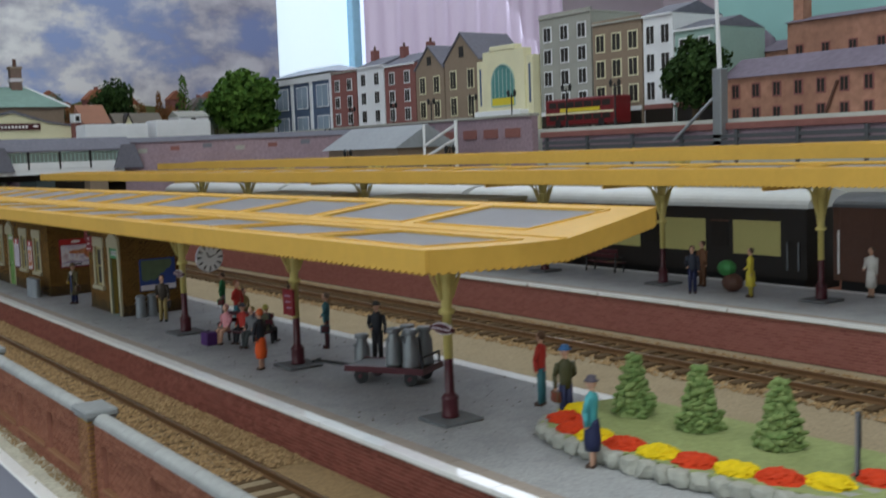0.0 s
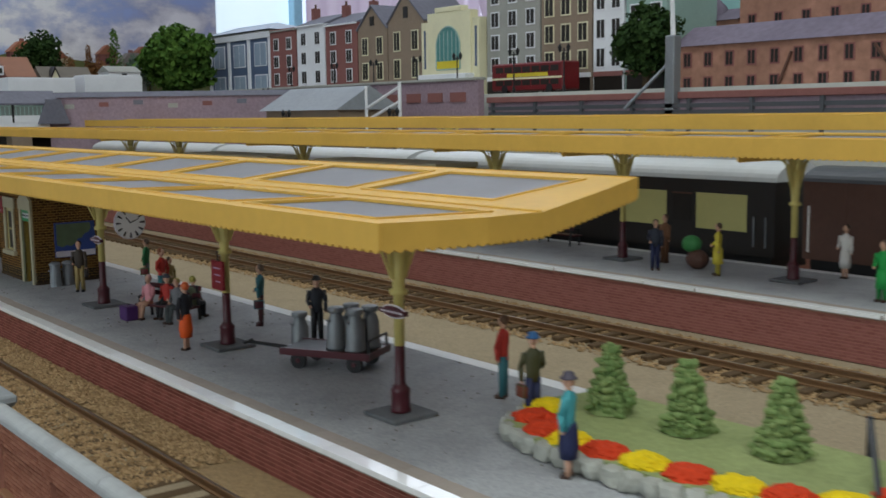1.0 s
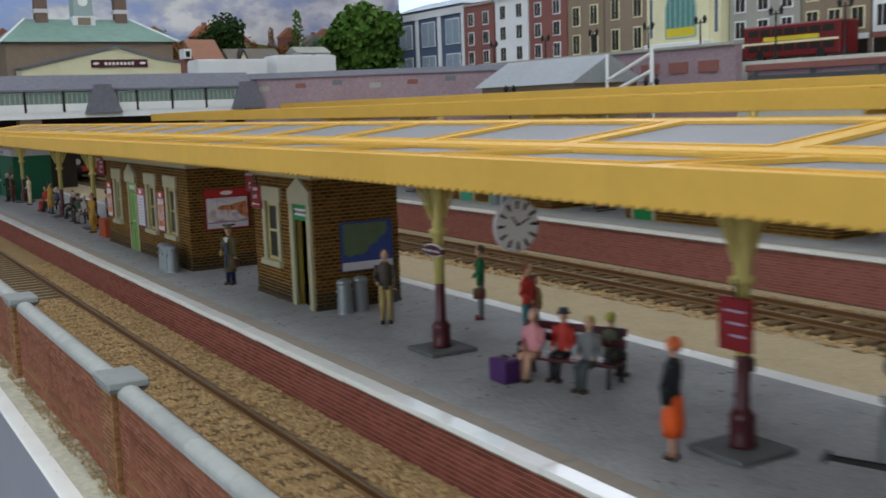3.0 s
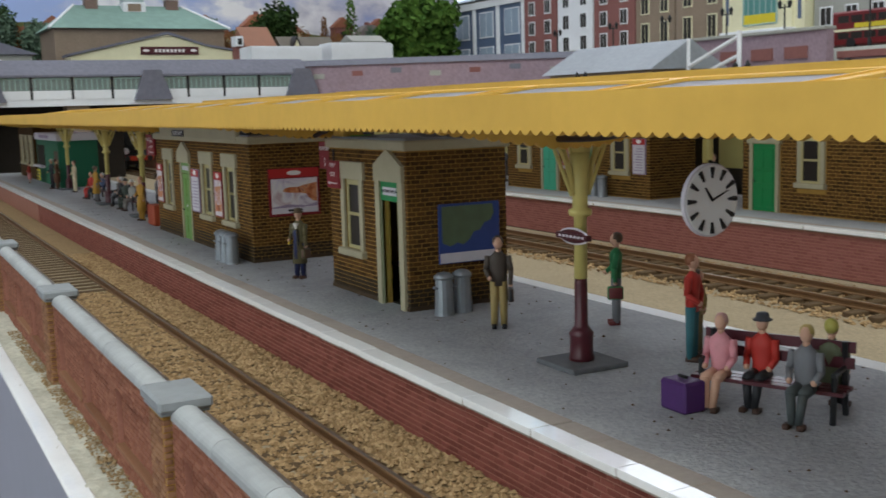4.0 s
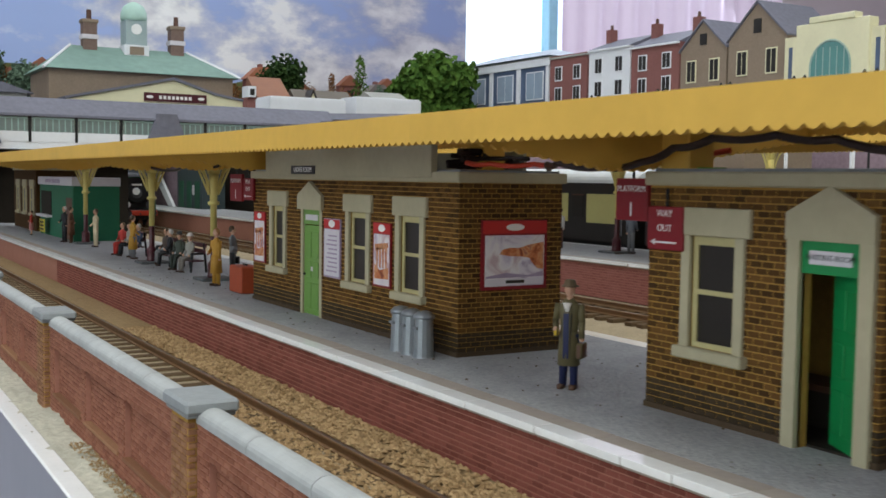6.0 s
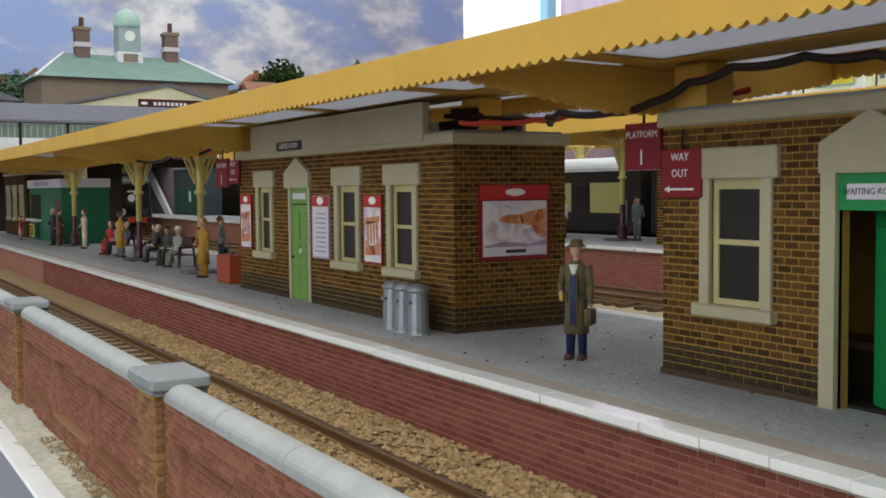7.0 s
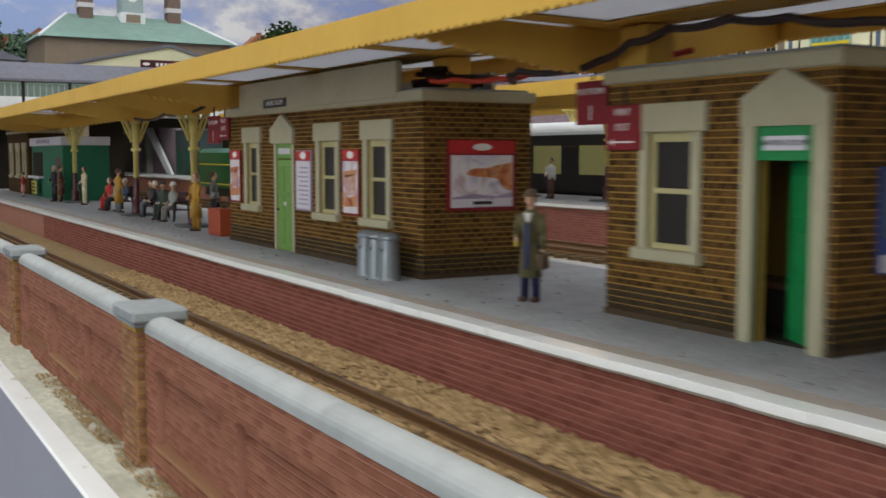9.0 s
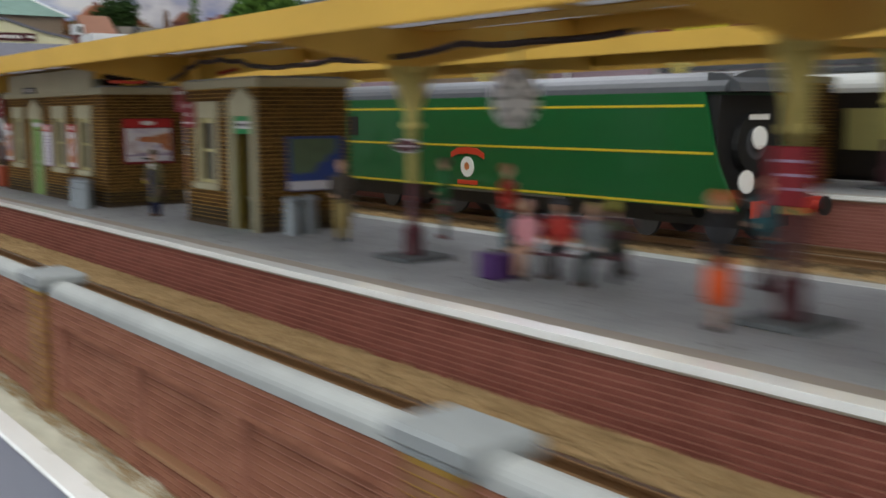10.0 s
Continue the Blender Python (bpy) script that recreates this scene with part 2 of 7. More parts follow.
# the curtain's own emission imitates daylight coming through its cloth
CURTAINGLOW = glow("backlight_glow_curtain_cloth", (0.50, 0.42, 0.54), 0.55)


def thin_sheet(m, colour, share):
    """Lets light through a thin frosted sheet."""
    nt = m.node_tree
    b, out = nt.nodes["Principled BSDF"], nt.nodes["Material Output"]
    tr, mx = nt.nodes.new("ShaderNodeBsdfTranslucent"), nt.nodes.new("ShaderNodeMixShader")
    tr.inputs["Color"].default_value, mx.inputs[0].default_value = (*colour, 1), share
    nt.links.new(b.outputs[0], mx.inputs[1])
    nt.links.new(tr.outputs[0], mx.inputs[2])
    nt.links.new(mx.outputs[0], out.inputs["Surface"])


thin_sheet(GLAZE, (0.8, 0.8, 0.85), 0.48)


def picture(name, stops, scale):
    """A printed picture: soft washes of a few inks."""
    m = mat(name, stops[0], 0.55, 0.1, 300, 0.0)
    nt = m.node_tree
    co, n, r = nt.nodes.new("ShaderNodeTexCoord"), nt.nodes.new("ShaderNodeTexNoise"), nt.nodes.new("ShaderNodeValToRGB")
    n.inputs["Scale"].default_value, n.inputs["Detail"].default_value, n.inputs["Distortion"].default_value = scale, 3.0, 1.2
    nt.links.new(co.outputs["Object"], n.inputs["Vector"])
    nt.links.new(n.outputs["Fac"], r.inputs[0])
    e = r.color_ramp.elements
    e[0].position, e[0].color, e[1].position, e[1].color = 0.32, (*stops[0], 1), 0.68, (*stops[-1], 1)
    for i, c in enumerate(stops[1:-1]):
        e.new(0.32 + 0.36 * (i + 1) / (len(stops) - 1)).color = (*c, 1)
    nt.links.new(r.outputs[0], nt.nodes["Principled BSDF"].inputs["Base Color"])
    return m


SEAPRINT = picture("lilac_sea_and_sky_print", [(0.33, 0.25, 0.36), (0.62, 0.56, 0.62), (0.70, 0.66, 0.66), (0.50, 0.36, 0.38)], 130)
CLIFFPRINT = picture("rust_cliff_print", [(0.22, 0.05, 0.02), (0.50, 0.15, 0.05), (0.62, 0.30, 0.14), (0.30, 0.10, 0.07)], 320)
FIGURE_COLOURS = {}


def flock(rgb):
    """A figure's matt enamel of that colour."""
    if rgb not in FIGURE_COLOURS:
        FIGURE_COLOURS[rgb] = mat("figure_enamel", rgb, 0.6, 0.12, 900, 0.1)
    return FIGURE_COLOURS[rgb]


# ---- building blocks: all lengths below are in millimetres ----
def thing(name, label="", category="", x=0, y=0, z=0, rz=0, group="", kind=""):
    ob = new(name)
    ob.empty_display_size = 0.005
    ob.matrix_world = pose(x * MM, y * MM, z * MM, 0, 0, rz)
    return tagged(ob, label, category, group, kind)


def link(name, bm, mats, parent=None, label="", smooth=False):
    me = bpy.data.meshes.new(name)
    bmesh.ops.scale(bm, vec=(MM, MM, MM), verts=bm.verts)
    bm.normal_update()
    bm.to_mesh(me)
    bm.free()
    for m in mats if isinstance(mats, (list, tuple)) else (mats,):
        me.materials.append(m)
    if smooth:
        for p in me.polygons:
            p.use_smooth = True
    ob = new(name, me)
    ob.parent = parent
    if label:
        ob["label"] = label
    return ob


def part(name, bm, material, parent, label="", smooth=False):
    return link(name, bm, material, parent, label, smooth)


def box(bm, x0, x1, y0, y1, z0, z1, bevel=0.0, mi=0):
    r = bmesh.ops.create_cube(bm, size=1)
    bmesh.ops.scale(bm, vec=(abs(x1 - x0), abs(y1 - y0), abs(z1 - z0)), verts=r["verts"])
    bmesh.ops.translate(bm, vec=((x0 + x1) / 2, (y0 + y1) / 2, (z0 + z1) / 2), verts=r["verts"])
    fs = {f for v in r["verts"] for f in v.link_faces}
    for f in fs:
        f.material_index = mi
    if bevel:
        bmesh.ops.bevel(bm, geom=list({e for f in fs for e in f.edges}), offset=bevel, segments=1, affect="EDGES")
    return bm


def B(*a, **k):
    return box(bmesh.new(), *a, **k)


def tube(bm, p, q, r0, r1, n=10, mi=0):
    """A tapered round bar from p to q."""
    p, q = Vector(p), Vector(q)
    d = q - p
    m = Matrix.Translation((p + q) / 2) @ d.to_track_quat("Z", "Y").to_matrix().to_4x4()
    r = bmesh.ops.create_cone(bm, cap_ends=True, segments=n, radius1=r0, radius2=r1, depth=d.length, matrix=m)
    for f in {f for v in r["verts"] for f in v.link_faces}:
        f.material_index = mi
    return bm


def ball(bm, c, r, sx=1, sy=1, sz=1, mi=0, n=8):
    m = Matrix.Translation(c) @ Matrix.Diagonal((sx, sy, sz, 1))
    v = bmesh.ops.create_uvsphere(bm, u_segments=n, v_segments=max(5, n - 2), radius=r, matrix=m)["verts"]
    for f in {f for w in v for f in w.link_faces}:
        f.material_index = mi
    return bm


def sweep(bm, pts, r, n=6):
    """A bent round cable through the points, one connected skin."""
    rings = []
    for i, q in enumerate(pts):
        d = (pts[min(i + 1, len(pts) - 1)] - pts[max(i - 1, 0)]).normalized()
        u = d.cross(Vector((0, 0, 1))).normalized()
        v = u.cross(d)
        rings.append([bm.verts.new(q + r * (u * math.cos(6.2832 * k / n) + v * math.sin(6.2832 * k / n))) for k in range(n)])
    for a, b in zip(rings, rings[1:]):
        for k in range(n):
            bm.faces.new((a[k], a[(k + 1) % n], b[(k + 1) % n], b[k]))
    return bm


def lathe(bm, profile, n=16, mi=0, cx=0, cy=0):
    """A turned body: profile is (radius, height) from the foot to the head."""
    rings = []
    for r, z in profile:
        rings.append([bm.verts.new((cx + r * math.cos(2 * math.pi * i / n), cy + r * math.sin(2 * math.pi * i / n), z)) for i in range(n)])
    for a, b in zip(rings, rings[1:]):
        for i in range(n):
            bm.faces.new((a[i], a[(i + 1) % n], b[(i + 1) % n], b[i])).material_index = mi
    bm.faces.new(rings[0][::-1]).material_index = mi
    bm.faces.new(rings[-1]).material_index = mi
    return bm


def prism(bm, outline, axis, a, b, mi=0):
    """A straight body with the given outline. axis x: outline is (y, z); y: (x, z); z: (x, y). It runs from a to b."""
    def at(u, v, w):
        return {"x": (w, u, v), "y": (u, w, v), "z": (u, v, w)}[axis]
    lo = [bm.verts.new(at(u, v, a)) for u, v in outline]
    hi = [bm.verts.new(at(u, v, b)) for u, v in outline]
    n = len(outline)
    fs = [bm.faces.new(lo[::-1]), bm.faces.new(hi)]
    fs += [bm.faces.new((lo[i], lo[(i + 1) % n], hi[(i + 1) % n], hi[i])) for i in range(n)]
    for f in fs:
        f.material_index = mi
    bmesh.ops.recalc_face_normals(bm, faces=fs)
    return bm


def P(outline, axis, a, b):
    return prism(bmesh.new(), outline, axis, a, b)


def words(name, text, size, parent, m, material=None, label="", wide=0):
    """Lettering as a thin raised mesh, centred at the pose m (millimetres)."""
    cu = bpy.data.curves.new(name, "FONT")
    cu.body, cu.size, cu.extrude = text, size * MM, 0.03 * MM
    cu.align_x, cu.align_y, cu.resolution_u = "CENTER", "CENTER", 2
    tmp = bpy.data.objects.new(name, cu)
    me = bpy.data.meshes.new_from_object(tmp)
    bpy.data.objects.remove(tmp)
    me.materials.clear()
    me.materials.append(material or LETTER)
    ob = new(name, me)
    ob.parent = parent
    x, y, z, rx, ry, rz = m
    ob.matrix_local = pose(x * MM, y * MM, z * MM, rx, ry, rz)
    if label:
        ob["label"] = label
    return ob


def bricks(parent, u0, v0, u1, v1, place, bw, bh, material, holes=(), most=300, proud=0.18, gap=0.22, rng=None):
    """Courses of single bricks on a flat face. place(u, v, d) gives the point d in front of the face. The first ones are pieces of their own, the rest one mesh."""
    spots, row = [], 0
    v = v0
    while v + bh * 0.6 < v1:
        top = min(v + bh - gap, v1)
        u = u0 - (bw / 2 if row % 2 else 0)
        while u < u1 - 0.3:
            a, b = max(u, u0), min(u + bw - gap, u1)
            bits = [(a, b)]
            for h in holes:
                if v < h[3] - 0.2 and top > h[1] + 0.2:
                    bits = [q for e, f in bits for q in ((e, min(f, h[0])), (max(e, h[2]), f))]
            spots += [(e, f, v, top) for e, f in bits if f - e > 0.35]
            u += bw
        v += bh
        row += 1
    o = Vector(place(0, 0, 0))
    eu, ev, en = (Vector(place(1, 0, 0)) - o), (Vector(place(0, 1, 0)) - o), (Vector(place(0, 0, 1)) - o)
    whole = [s for s in spots if abs((s[1] - s[0]) - (bw - gap)) < 1e-6 and abs((s[3] - s[2]) - (bh - gap)) < 1e-6]
    mid = (u0 + u1) / 2
    whole.sort(key=lambda s: abs(s[0] - mid))
    single = set(whole[:most])
    c = min(0.12, proud * 0.6)
    if single:
        me = bpy.data.meshes.new("brick")
        w, h = bw - gap, bh - gap
        vs = [(0, 0, 0), (w, 0, 0), (w, h, 0), (0, h, 0), (c, c, proud), (w - c, c, proud), (w - c, h - c, proud), (c, h - c, proud)]
        me.from_pydata([tuple(MM * x for x in p) for p in vs], [], [(4, 5, 6, 7), (0, 1, 5, 4), (1, 2, 6, 5), (2, 3, 7, 6), (3, 0, 4, 7)])
        me.materials.append(material)
        turn = Matrix((eu, ev, en)).transposed().to_4x4()
        for a, b, v, t in sorted(single):
            ob = new("brick", me)
            ob.parent = parent
            ob.matrix_local = Matrix.Translation(MM * Vector(place(a, v, 0))) @ turn
    vs, fs = [], []
    for a, b, v, t in spots:
        if (a, b, v, t) in single:
            continue
        k = len(vs)
        for uu, vv, dd in ((a, v, 0), (b, v, 0), (b, t, 0), (a, t, 0), (a + c, v + c, proud), (b - c, v + c, proud), (b - c, t - c, proud), (a + c, t - c, proud)):
            vs.append(tuple(MM * (o + uu * eu + vv * ev + dd * en)))
        fs += [(k + 4, k + 5, k + 6, k + 7), (k, k + 1, k + 5, k + 4), (k + 1, k + 2, k + 6, k + 5), (k + 2, k + 3, k + 7, k + 6), (k + 3, k, k + 4, k + 7)]
    if vs:
        me = bpy.data.meshes.new("brickwork")
        me.from_pydata(vs, [], fs)
        me.materials.append(material)
        ob = tagged(new("brickwork", me), kind="stuff")
        ob.parent = parent


def front(x):
    """Places on an upright face that looks towards -x, u along -y so that courses read from the viewer's side."""
    return lambda u, v, d: (x - d, -u, v)


def side(y):
    """Places on an upright face that looks towards -y."""
    return lambda u, v, d: (u, y - d, v)


# ---- the room and the baseboard ----
def room():
    ob = link("floor", B(-1640, 1940, -3000, 1370, -1000, -990), ROOMFLOOR)
    tagged(ob, "dark floor of the layout room", "floor", kind="structure")
    walls = (("wall_south", -1640, 1940, -3040, -3000, -990, 1600), ("wall_east", 1900, 1940, -3000, 1330, -990, 1600))
    for n, *b in walls:
        tagged(link(n, B(*b), PLASTER), "plain pinkish grey room wall", "wall", kind="structure")
    bm = bmesh.new()
    for b in ((-1640, -1600, -3000, -1700, -990, 1600), (-1640, -1600, -1700, 1000, -990, -120), (-1640, -1600, -1700, 1000, 960, 1600), (-1640, -1600, 1000, 1330, -990, 1600)):
        box(bm, *b)
    tagged(link("wall_west", bm, PLASTER), "plain room wall with a wide window behind the viewer", "wall", kind="structure")
    w = thing("window_2", "wide daylit window behind the layout's front", "window", kind="structure")
    part("pane", B(-1632, -1627, -1698, 998, -118, 958), WINDOWGLOW, w)
    for y in (-1700, -800, 74, 974):
        part("window_frame", B(-1624, -1598, y, y + 26, -120, 960, bevel=2), TOWNWHITE, w)
    # the north wall has the bright window and its drawn curtains
    bm = bmesh.new()
    for b in ((-1640, 795, 1330, 1370, -990, 1600), (795, 1560, 1330, 1370, -990, 120), (795, 1560, 1330, 1370, 1250, 1600), (1560, 1940, 1330, 1370, -990, 1600)):
        box(bm, *b)
    tagged(link("wall_north", bm, PLASTER), "pinkish grey room wall with a large window", "wall", kind="structure")
    tagged(link("ceiling", B(-1640, 1940, -3040, 1370, 1600, 1640), TOWNWHITE), "white room ceiling", "ceiling", kind="structure")
    w = thing("window_1", "large bright daylit window in the room wall", "window", kind="structure")
    part("pane", B(797, 1558, 1352, 1356, 122, 1248), WINDOWGLOW, w)
    for x in (795, 985, 1540):
        part("window_frame", B(x, x + 20, 1326, 1350, 120, 1250, bevel=2), flock((0.35, 0.6, 0.8)) if x == 985 else TOWNWHITE, w)
    c = thing("curtain", "pale pink curtain drawn across the window, glowing to imitate daylight behind it", "curtain", 1010, 1322, 0)
    bm = bmesh.new()
    pts = [(i * 6, 5 * math.sin(i * 0.9) + 3 * math.sin(i * 0.37)) for i in range(92)]
    lo = [bm.verts.new((x, y, 110)) for x, y in pts]
    hi = [bm.verts.new((x, y, 1260)) for x, y in pts]
    for i in range(91):
        bm.faces.new((lo[i], lo[i + 1], hi[i + 1], hi[i]))
    # cloth glows by itself, no light passes through it
    part("cloth", bm, CURTAINGLOW, c, smooth=True)
    part("curtain_rail", tube(bmesh.new(), (-10, 0, 1262), (560, 0, 1262), 6, 6, 8), TOWNWHITE, c)


def board():
    tagged(link("ground", B(-61, -21, -900, 700, -30, -14.2), CINDER), "tan ballast-coloured baseboard beside the near track", "ground", kind="structure")
    tagged(link("ground_back", B(52, 900, -900, 1400, -30, -11.5), CINDER), "grey-buff cinder ground between the platforms", "ground", kind="structure")
    tagged(link("ground_town", P([(560, -30), (900, -30), (900, 88), (625, 88), (600, 60)], "y", -900, 1400), TOWNSTONE), "grey raised street level of the model town", "ground", kind="structure")
    tagged(link("ballast_shoulder", P([(-36, -16), (-21, -16), (-21, -12.3), (-33, -12.5), (-35, -14)], "y", -900, 700), BALLASTBED), "tan ballast shoulder along the near platform", "ground", kind="structure")
    bm = B(-78.5, -76.2, -1200, 900, -78, -25.4, bevel=0.6)
    tagged(link("fascia", bm, FASCIA), "grey painted fascia board along the layout's front", "fascia", kind="structure")
    tagged(link("fascia_edge", B(-79.2, -74.6, -1200, 900, -25.3, -24.3, bevel=0.35), WHITE), "worn white painted top edge of the fascia", "trim", kind="structure")
    tagged(link("drape", B(-75.5, -75, -1200, 900, -990, -76), BLACK), "black cloth drape below the fascia board", "drape", kind="structure")
    # rough verge between the fascia and the wall
    rng = random.Random(5)
    bm = bmesh.new()
    bmesh.ops.create_grid(bm, x_segments=10, y_segments=360, size=0.5)
    for v in bm.verts:
        x, y = v.co.x * 16 - 68.5, v.co.y * 1300 - 250
        v.co = (x, y, -25.0 + 1.2 * noise.noise((x * 0.25, y * 0.25, 0)) + rng.uniform(0, 0.5))
    tagged(link("verge", bm, GRANITE, smooth=True), "rough pale grey stony verge in front of the wall", "ground", kind="structure")


def track(x, z, y0, y1, near):
    """A track with its two rails; z is the rail's top."""
    t = thing("railway_track", "rusty railway track in tan ballast" if near else "rusty railway track beside grey cinders", "track", group="tracks")
    for s in (-8.25, 8.25):
        prof = [(-0.9, -2.6), (0.9, -2.6), (0.9, -2.2), (0.25, -2.0), (0.25, -0.8), (0.55, -0.6), (0.55, -0.1), (0.4, 0), (-0.4, 0), (-0.55, -0.1), (-0.55, -0.6), (-0.25, -0.8), (-0.25, -2.0), (-0.9, -2.2)]
        r = part("rail", P([(x + s + u, z + v * 0.82) for u, v in prof], "y", y0, y1), RUST, t)
        part("rail_head", B(x + s - 0.38, x + s + 0.38, y0, y1, z + 0.005, z + 0.05), STEEL, r, "worn shiny running surface")
    bm = B(x - 15.5, x + 15.5, 0, 3.6, z - 3.8, z - 2.05, bevel=0.25)
    first = part("sleeper", bm, SLEEPER, t)
    y = y0
    while y < y1:
        ob = first.copy()
        scene.collection.objects.link(ob)
        ob.location.y = y * MM
        ob.rotation_euler.z = radians(random.uniform(-0.5, 0.5))
        y += 8.2
    bpy.data.objects.remove(first)
    return t


def stones(name, label, areas, count, size, seed, material=None):
    """Loose ballast: small angular stones over the given strips (x0, x1, y0, y1, z)."""
    rng = np.random.default_rng(seed)
    tmpl = np.array([(1, 0, 0), (-1, 0, 0), (0, 1, 0), (0, -1, 0), (0, 0, 0.8), (0, 0, -0.5)], float)
    tri = [(0, 2, 4), (2, 1, 4), (1, 3, 4), (3, 0, 4), (2, 0, 5), (1, 2, 5), (3, 1, 5), (0, 3, 5)]
    tot = sum((b - a) * (d - c) for a, b, c, d, e in areas)
    V, F = [], []
    for a, b, c, d, e in areas:
        n = int(count * (b - a) * (d - c) / tot)
        p = np.stack([rng.uniform(a, b, n), rng.uniform(c, d, n), e + rng.uniform(-0.2, 0.35, n)], 1)
        s = size * rng.uniform(0.55, 1.25, n)
        for i in range(n):
            th = rng.uniform(0, 6.28)
            q = tmpl * rng.uniform(0.65, 1.25, (6, 1)) * s[i] * (1, rng.uniform(0.7, 1.2), 0.8)
            q = np.stack([q[:, 0] * math.cos(th) - q[:, 1] * math.sin(th), q[:, 0] * math.sin(th) + q[:, 1] * math.cos(th), q[:, 2]], 1) + p[i]
            k = len(V)
            V += [tuple(MM * w) for w in q]
            F += [(k + f, k + g, k + h) for f, g, h in tri]
    me = bpy.data.meshes.new(name)
    me.from_pydata(V, [], F)
    me.materials.append(material or BALLAST)
    tagged(new(name, me), label, "ballast" if material is None else "grit", kind="stuff")


def platform(x0, x1, y0, y1, z, zb, coping):
    """An island platform: brick faces, tarmac top, buff coping slabs with a white painted edge."""
    n = "platform_near" if coping else "platform_far"
    p = thing(n, "island platform with grey tarmac, white edges and red brick faces", "platform", kind="structure")
    part("tarmac", B(x0 + 8, x1 - 5, y0, y1, z - 3, z), TARMAC, p)
    part("brick_core", B(x0 + 1.0, x1 - 1.0, y0 + 0.5, y1 - 0.5, zb, z - 1.6), REDMORTAR, p)
    part("back_edge", B(x1 - 4.9, x1, y0, y1, z - 1.5, z + 0.06, bevel=0.15), WHITE, p, "white painted back edge")
    part("footing", B(x0 + 0.6, x0 + 1.1, y0, y1, zb, zb + 0.8), PLINTH, p)
    step = 10.6 if coping else 24.0
    slab = part("coping_slab", B(x0, x0 + 8, 0, step - 0.22, z - 1.5, z + 0.05, bevel=0.15), BUFF, p)
    paint = part("white_edge", B(x0 - 0.12, x0 + 3.7, 0.03, step - 0.14, z - 1.1, z + 0.13, bevel=0.06), WHITE, p)
    rng = random.Random(2)
    for i in range(int((y1 - y0) / step)):
        dx, dz, turn = rng.uniform(-0.12, 0.12), rng.uniform(-0.05, 0.05), rng.uniform(-0.25, 0.25)
        for ob in (slab, paint):
            c = ob.copy()
            scene.collection.objects.link(c)
            c.location = (MM * dx, MM * (y0 + i * step), MM * dz)
            c.rotation_euler.z = radians(turn)
    bpy.data.objects.remove(slab)
    bpy.data.objects.remove(paint)
    if coping:
        bricks(p, -330, zb + 0.6, 480, z - 1.8, front(x0 + 1.0), 3.05, 1.06, REDBRICK, most=300, proud=0.13, gap=0.2)
    else:
        bricks(p, -250, zb + 0.6, 420, z - 1.8, front(x0 + 1.0), 3.2, 1.1, FARBRICK, most=120, proud=0.13, gap=0.2)
    return p


def boundary_wall():
    """The low brick wall along the front: panels between pillars with stone caps and a round coping."""
    xc = -64.5
    for i in range(-5, 6):
        y = -21 + 130 * i
        near = -3 <= i <= 2
        w = thing("wall_pillar", "buff brick wall pillar with a slate-grey stone cap", "pillar", xc, y, 0, group="wall pillars")
        part("shaft", B(-3.6, 3.6, -4.6, 4.6, -25, -0.6), MORTAR, w)
        part("cap", B(-4.7, 4.7, -6.9, 6.9, -0.6, 1.7, bevel=0.5), CAP, w)
        part("cap_bed", B(-4.3, 4.3, -6, 6, -1.3, -0.55, bevel=0.2), CAP, w)
        bricks(w, -4.6, -25, 4.6, -1.4, lambda u, v, d: (-3.6 - d, -u, v), 3.0, 1.15, BUFFBRICK, most=40 if near else 0, proud=0.3)
        bricks(w, -3.6, -25, 3.6, -1.4, lambda u, v, d: (u, -4.6 - d, v), 3.0, 1.15, BUFFBRICK, most=40 if near else 0, proud=0.3)
        g = thing("boundary_wall", "weathered red brick panel wall with rounded grey coping", "wall", xc, y + 5, 0, group="boundary walls", kind="structure")
        L = 120
        part("panel_core", B(-0.6, 2.0, 0, L, -25, -2.2), REDMORTAR, g)
        prof = [(-2.35, -2.2), (-2.35, -1.3)] + [(-2.35 * math.cos(a), -1.3 + 1.8 * math.sin(a)) for a in np.linspace(0.15, math.pi - 0.15, 11)] + [(2.35, -1.3), (2.35, -2.2)]
        for j in range(5):
            part("coping_stone", P(prof, "y", j * 24 + 0.1, j * 24 + 23.9), COPING, g, smooth=False)
        # thicker brickwork round three sunk panels
        cols = [(0, 6), (39, 44), (76, 81), (114, 120)]
        fr = bmesh.new()
        for q in ((0, L, -25, -20), (0, L, -7.2, -2.2)):
            box(fr, -2.0, -0.6, *q)
        for c0, c1 in cols:
            box(fr, -2.0, -0.6, c0, c1, -20, -7.2)
        part("panel_frame", fr, REDMORTAR, g)
        holes = [(-b, -20, -a, -7.2) for (_, a), (b, _) in zip(cols, cols[1:])]
        bricks(g, -L, -25, 0, -2.3, lambda u, v, d: (-2.0 - d, -u, v), 3.1, 1.1, WALLBRICK, holes, 110 if near else 0, 0.25, 0.2)
        for h in holes:
            bricks(g, h[0], h[1], h[2], h[3], lambda u, v, d: (-0.6 - d, -u, v), 3.1, 1.1, WALLBRICK, (), 25 if near else 0, 0.25, 0.2)
            part("panel_sill", B(-2.6, -0.6, -h[2] - 0.3, -h[0] + 0.3, -20.4, -19.6, bevel=0.1), BUFFBRICK, g)


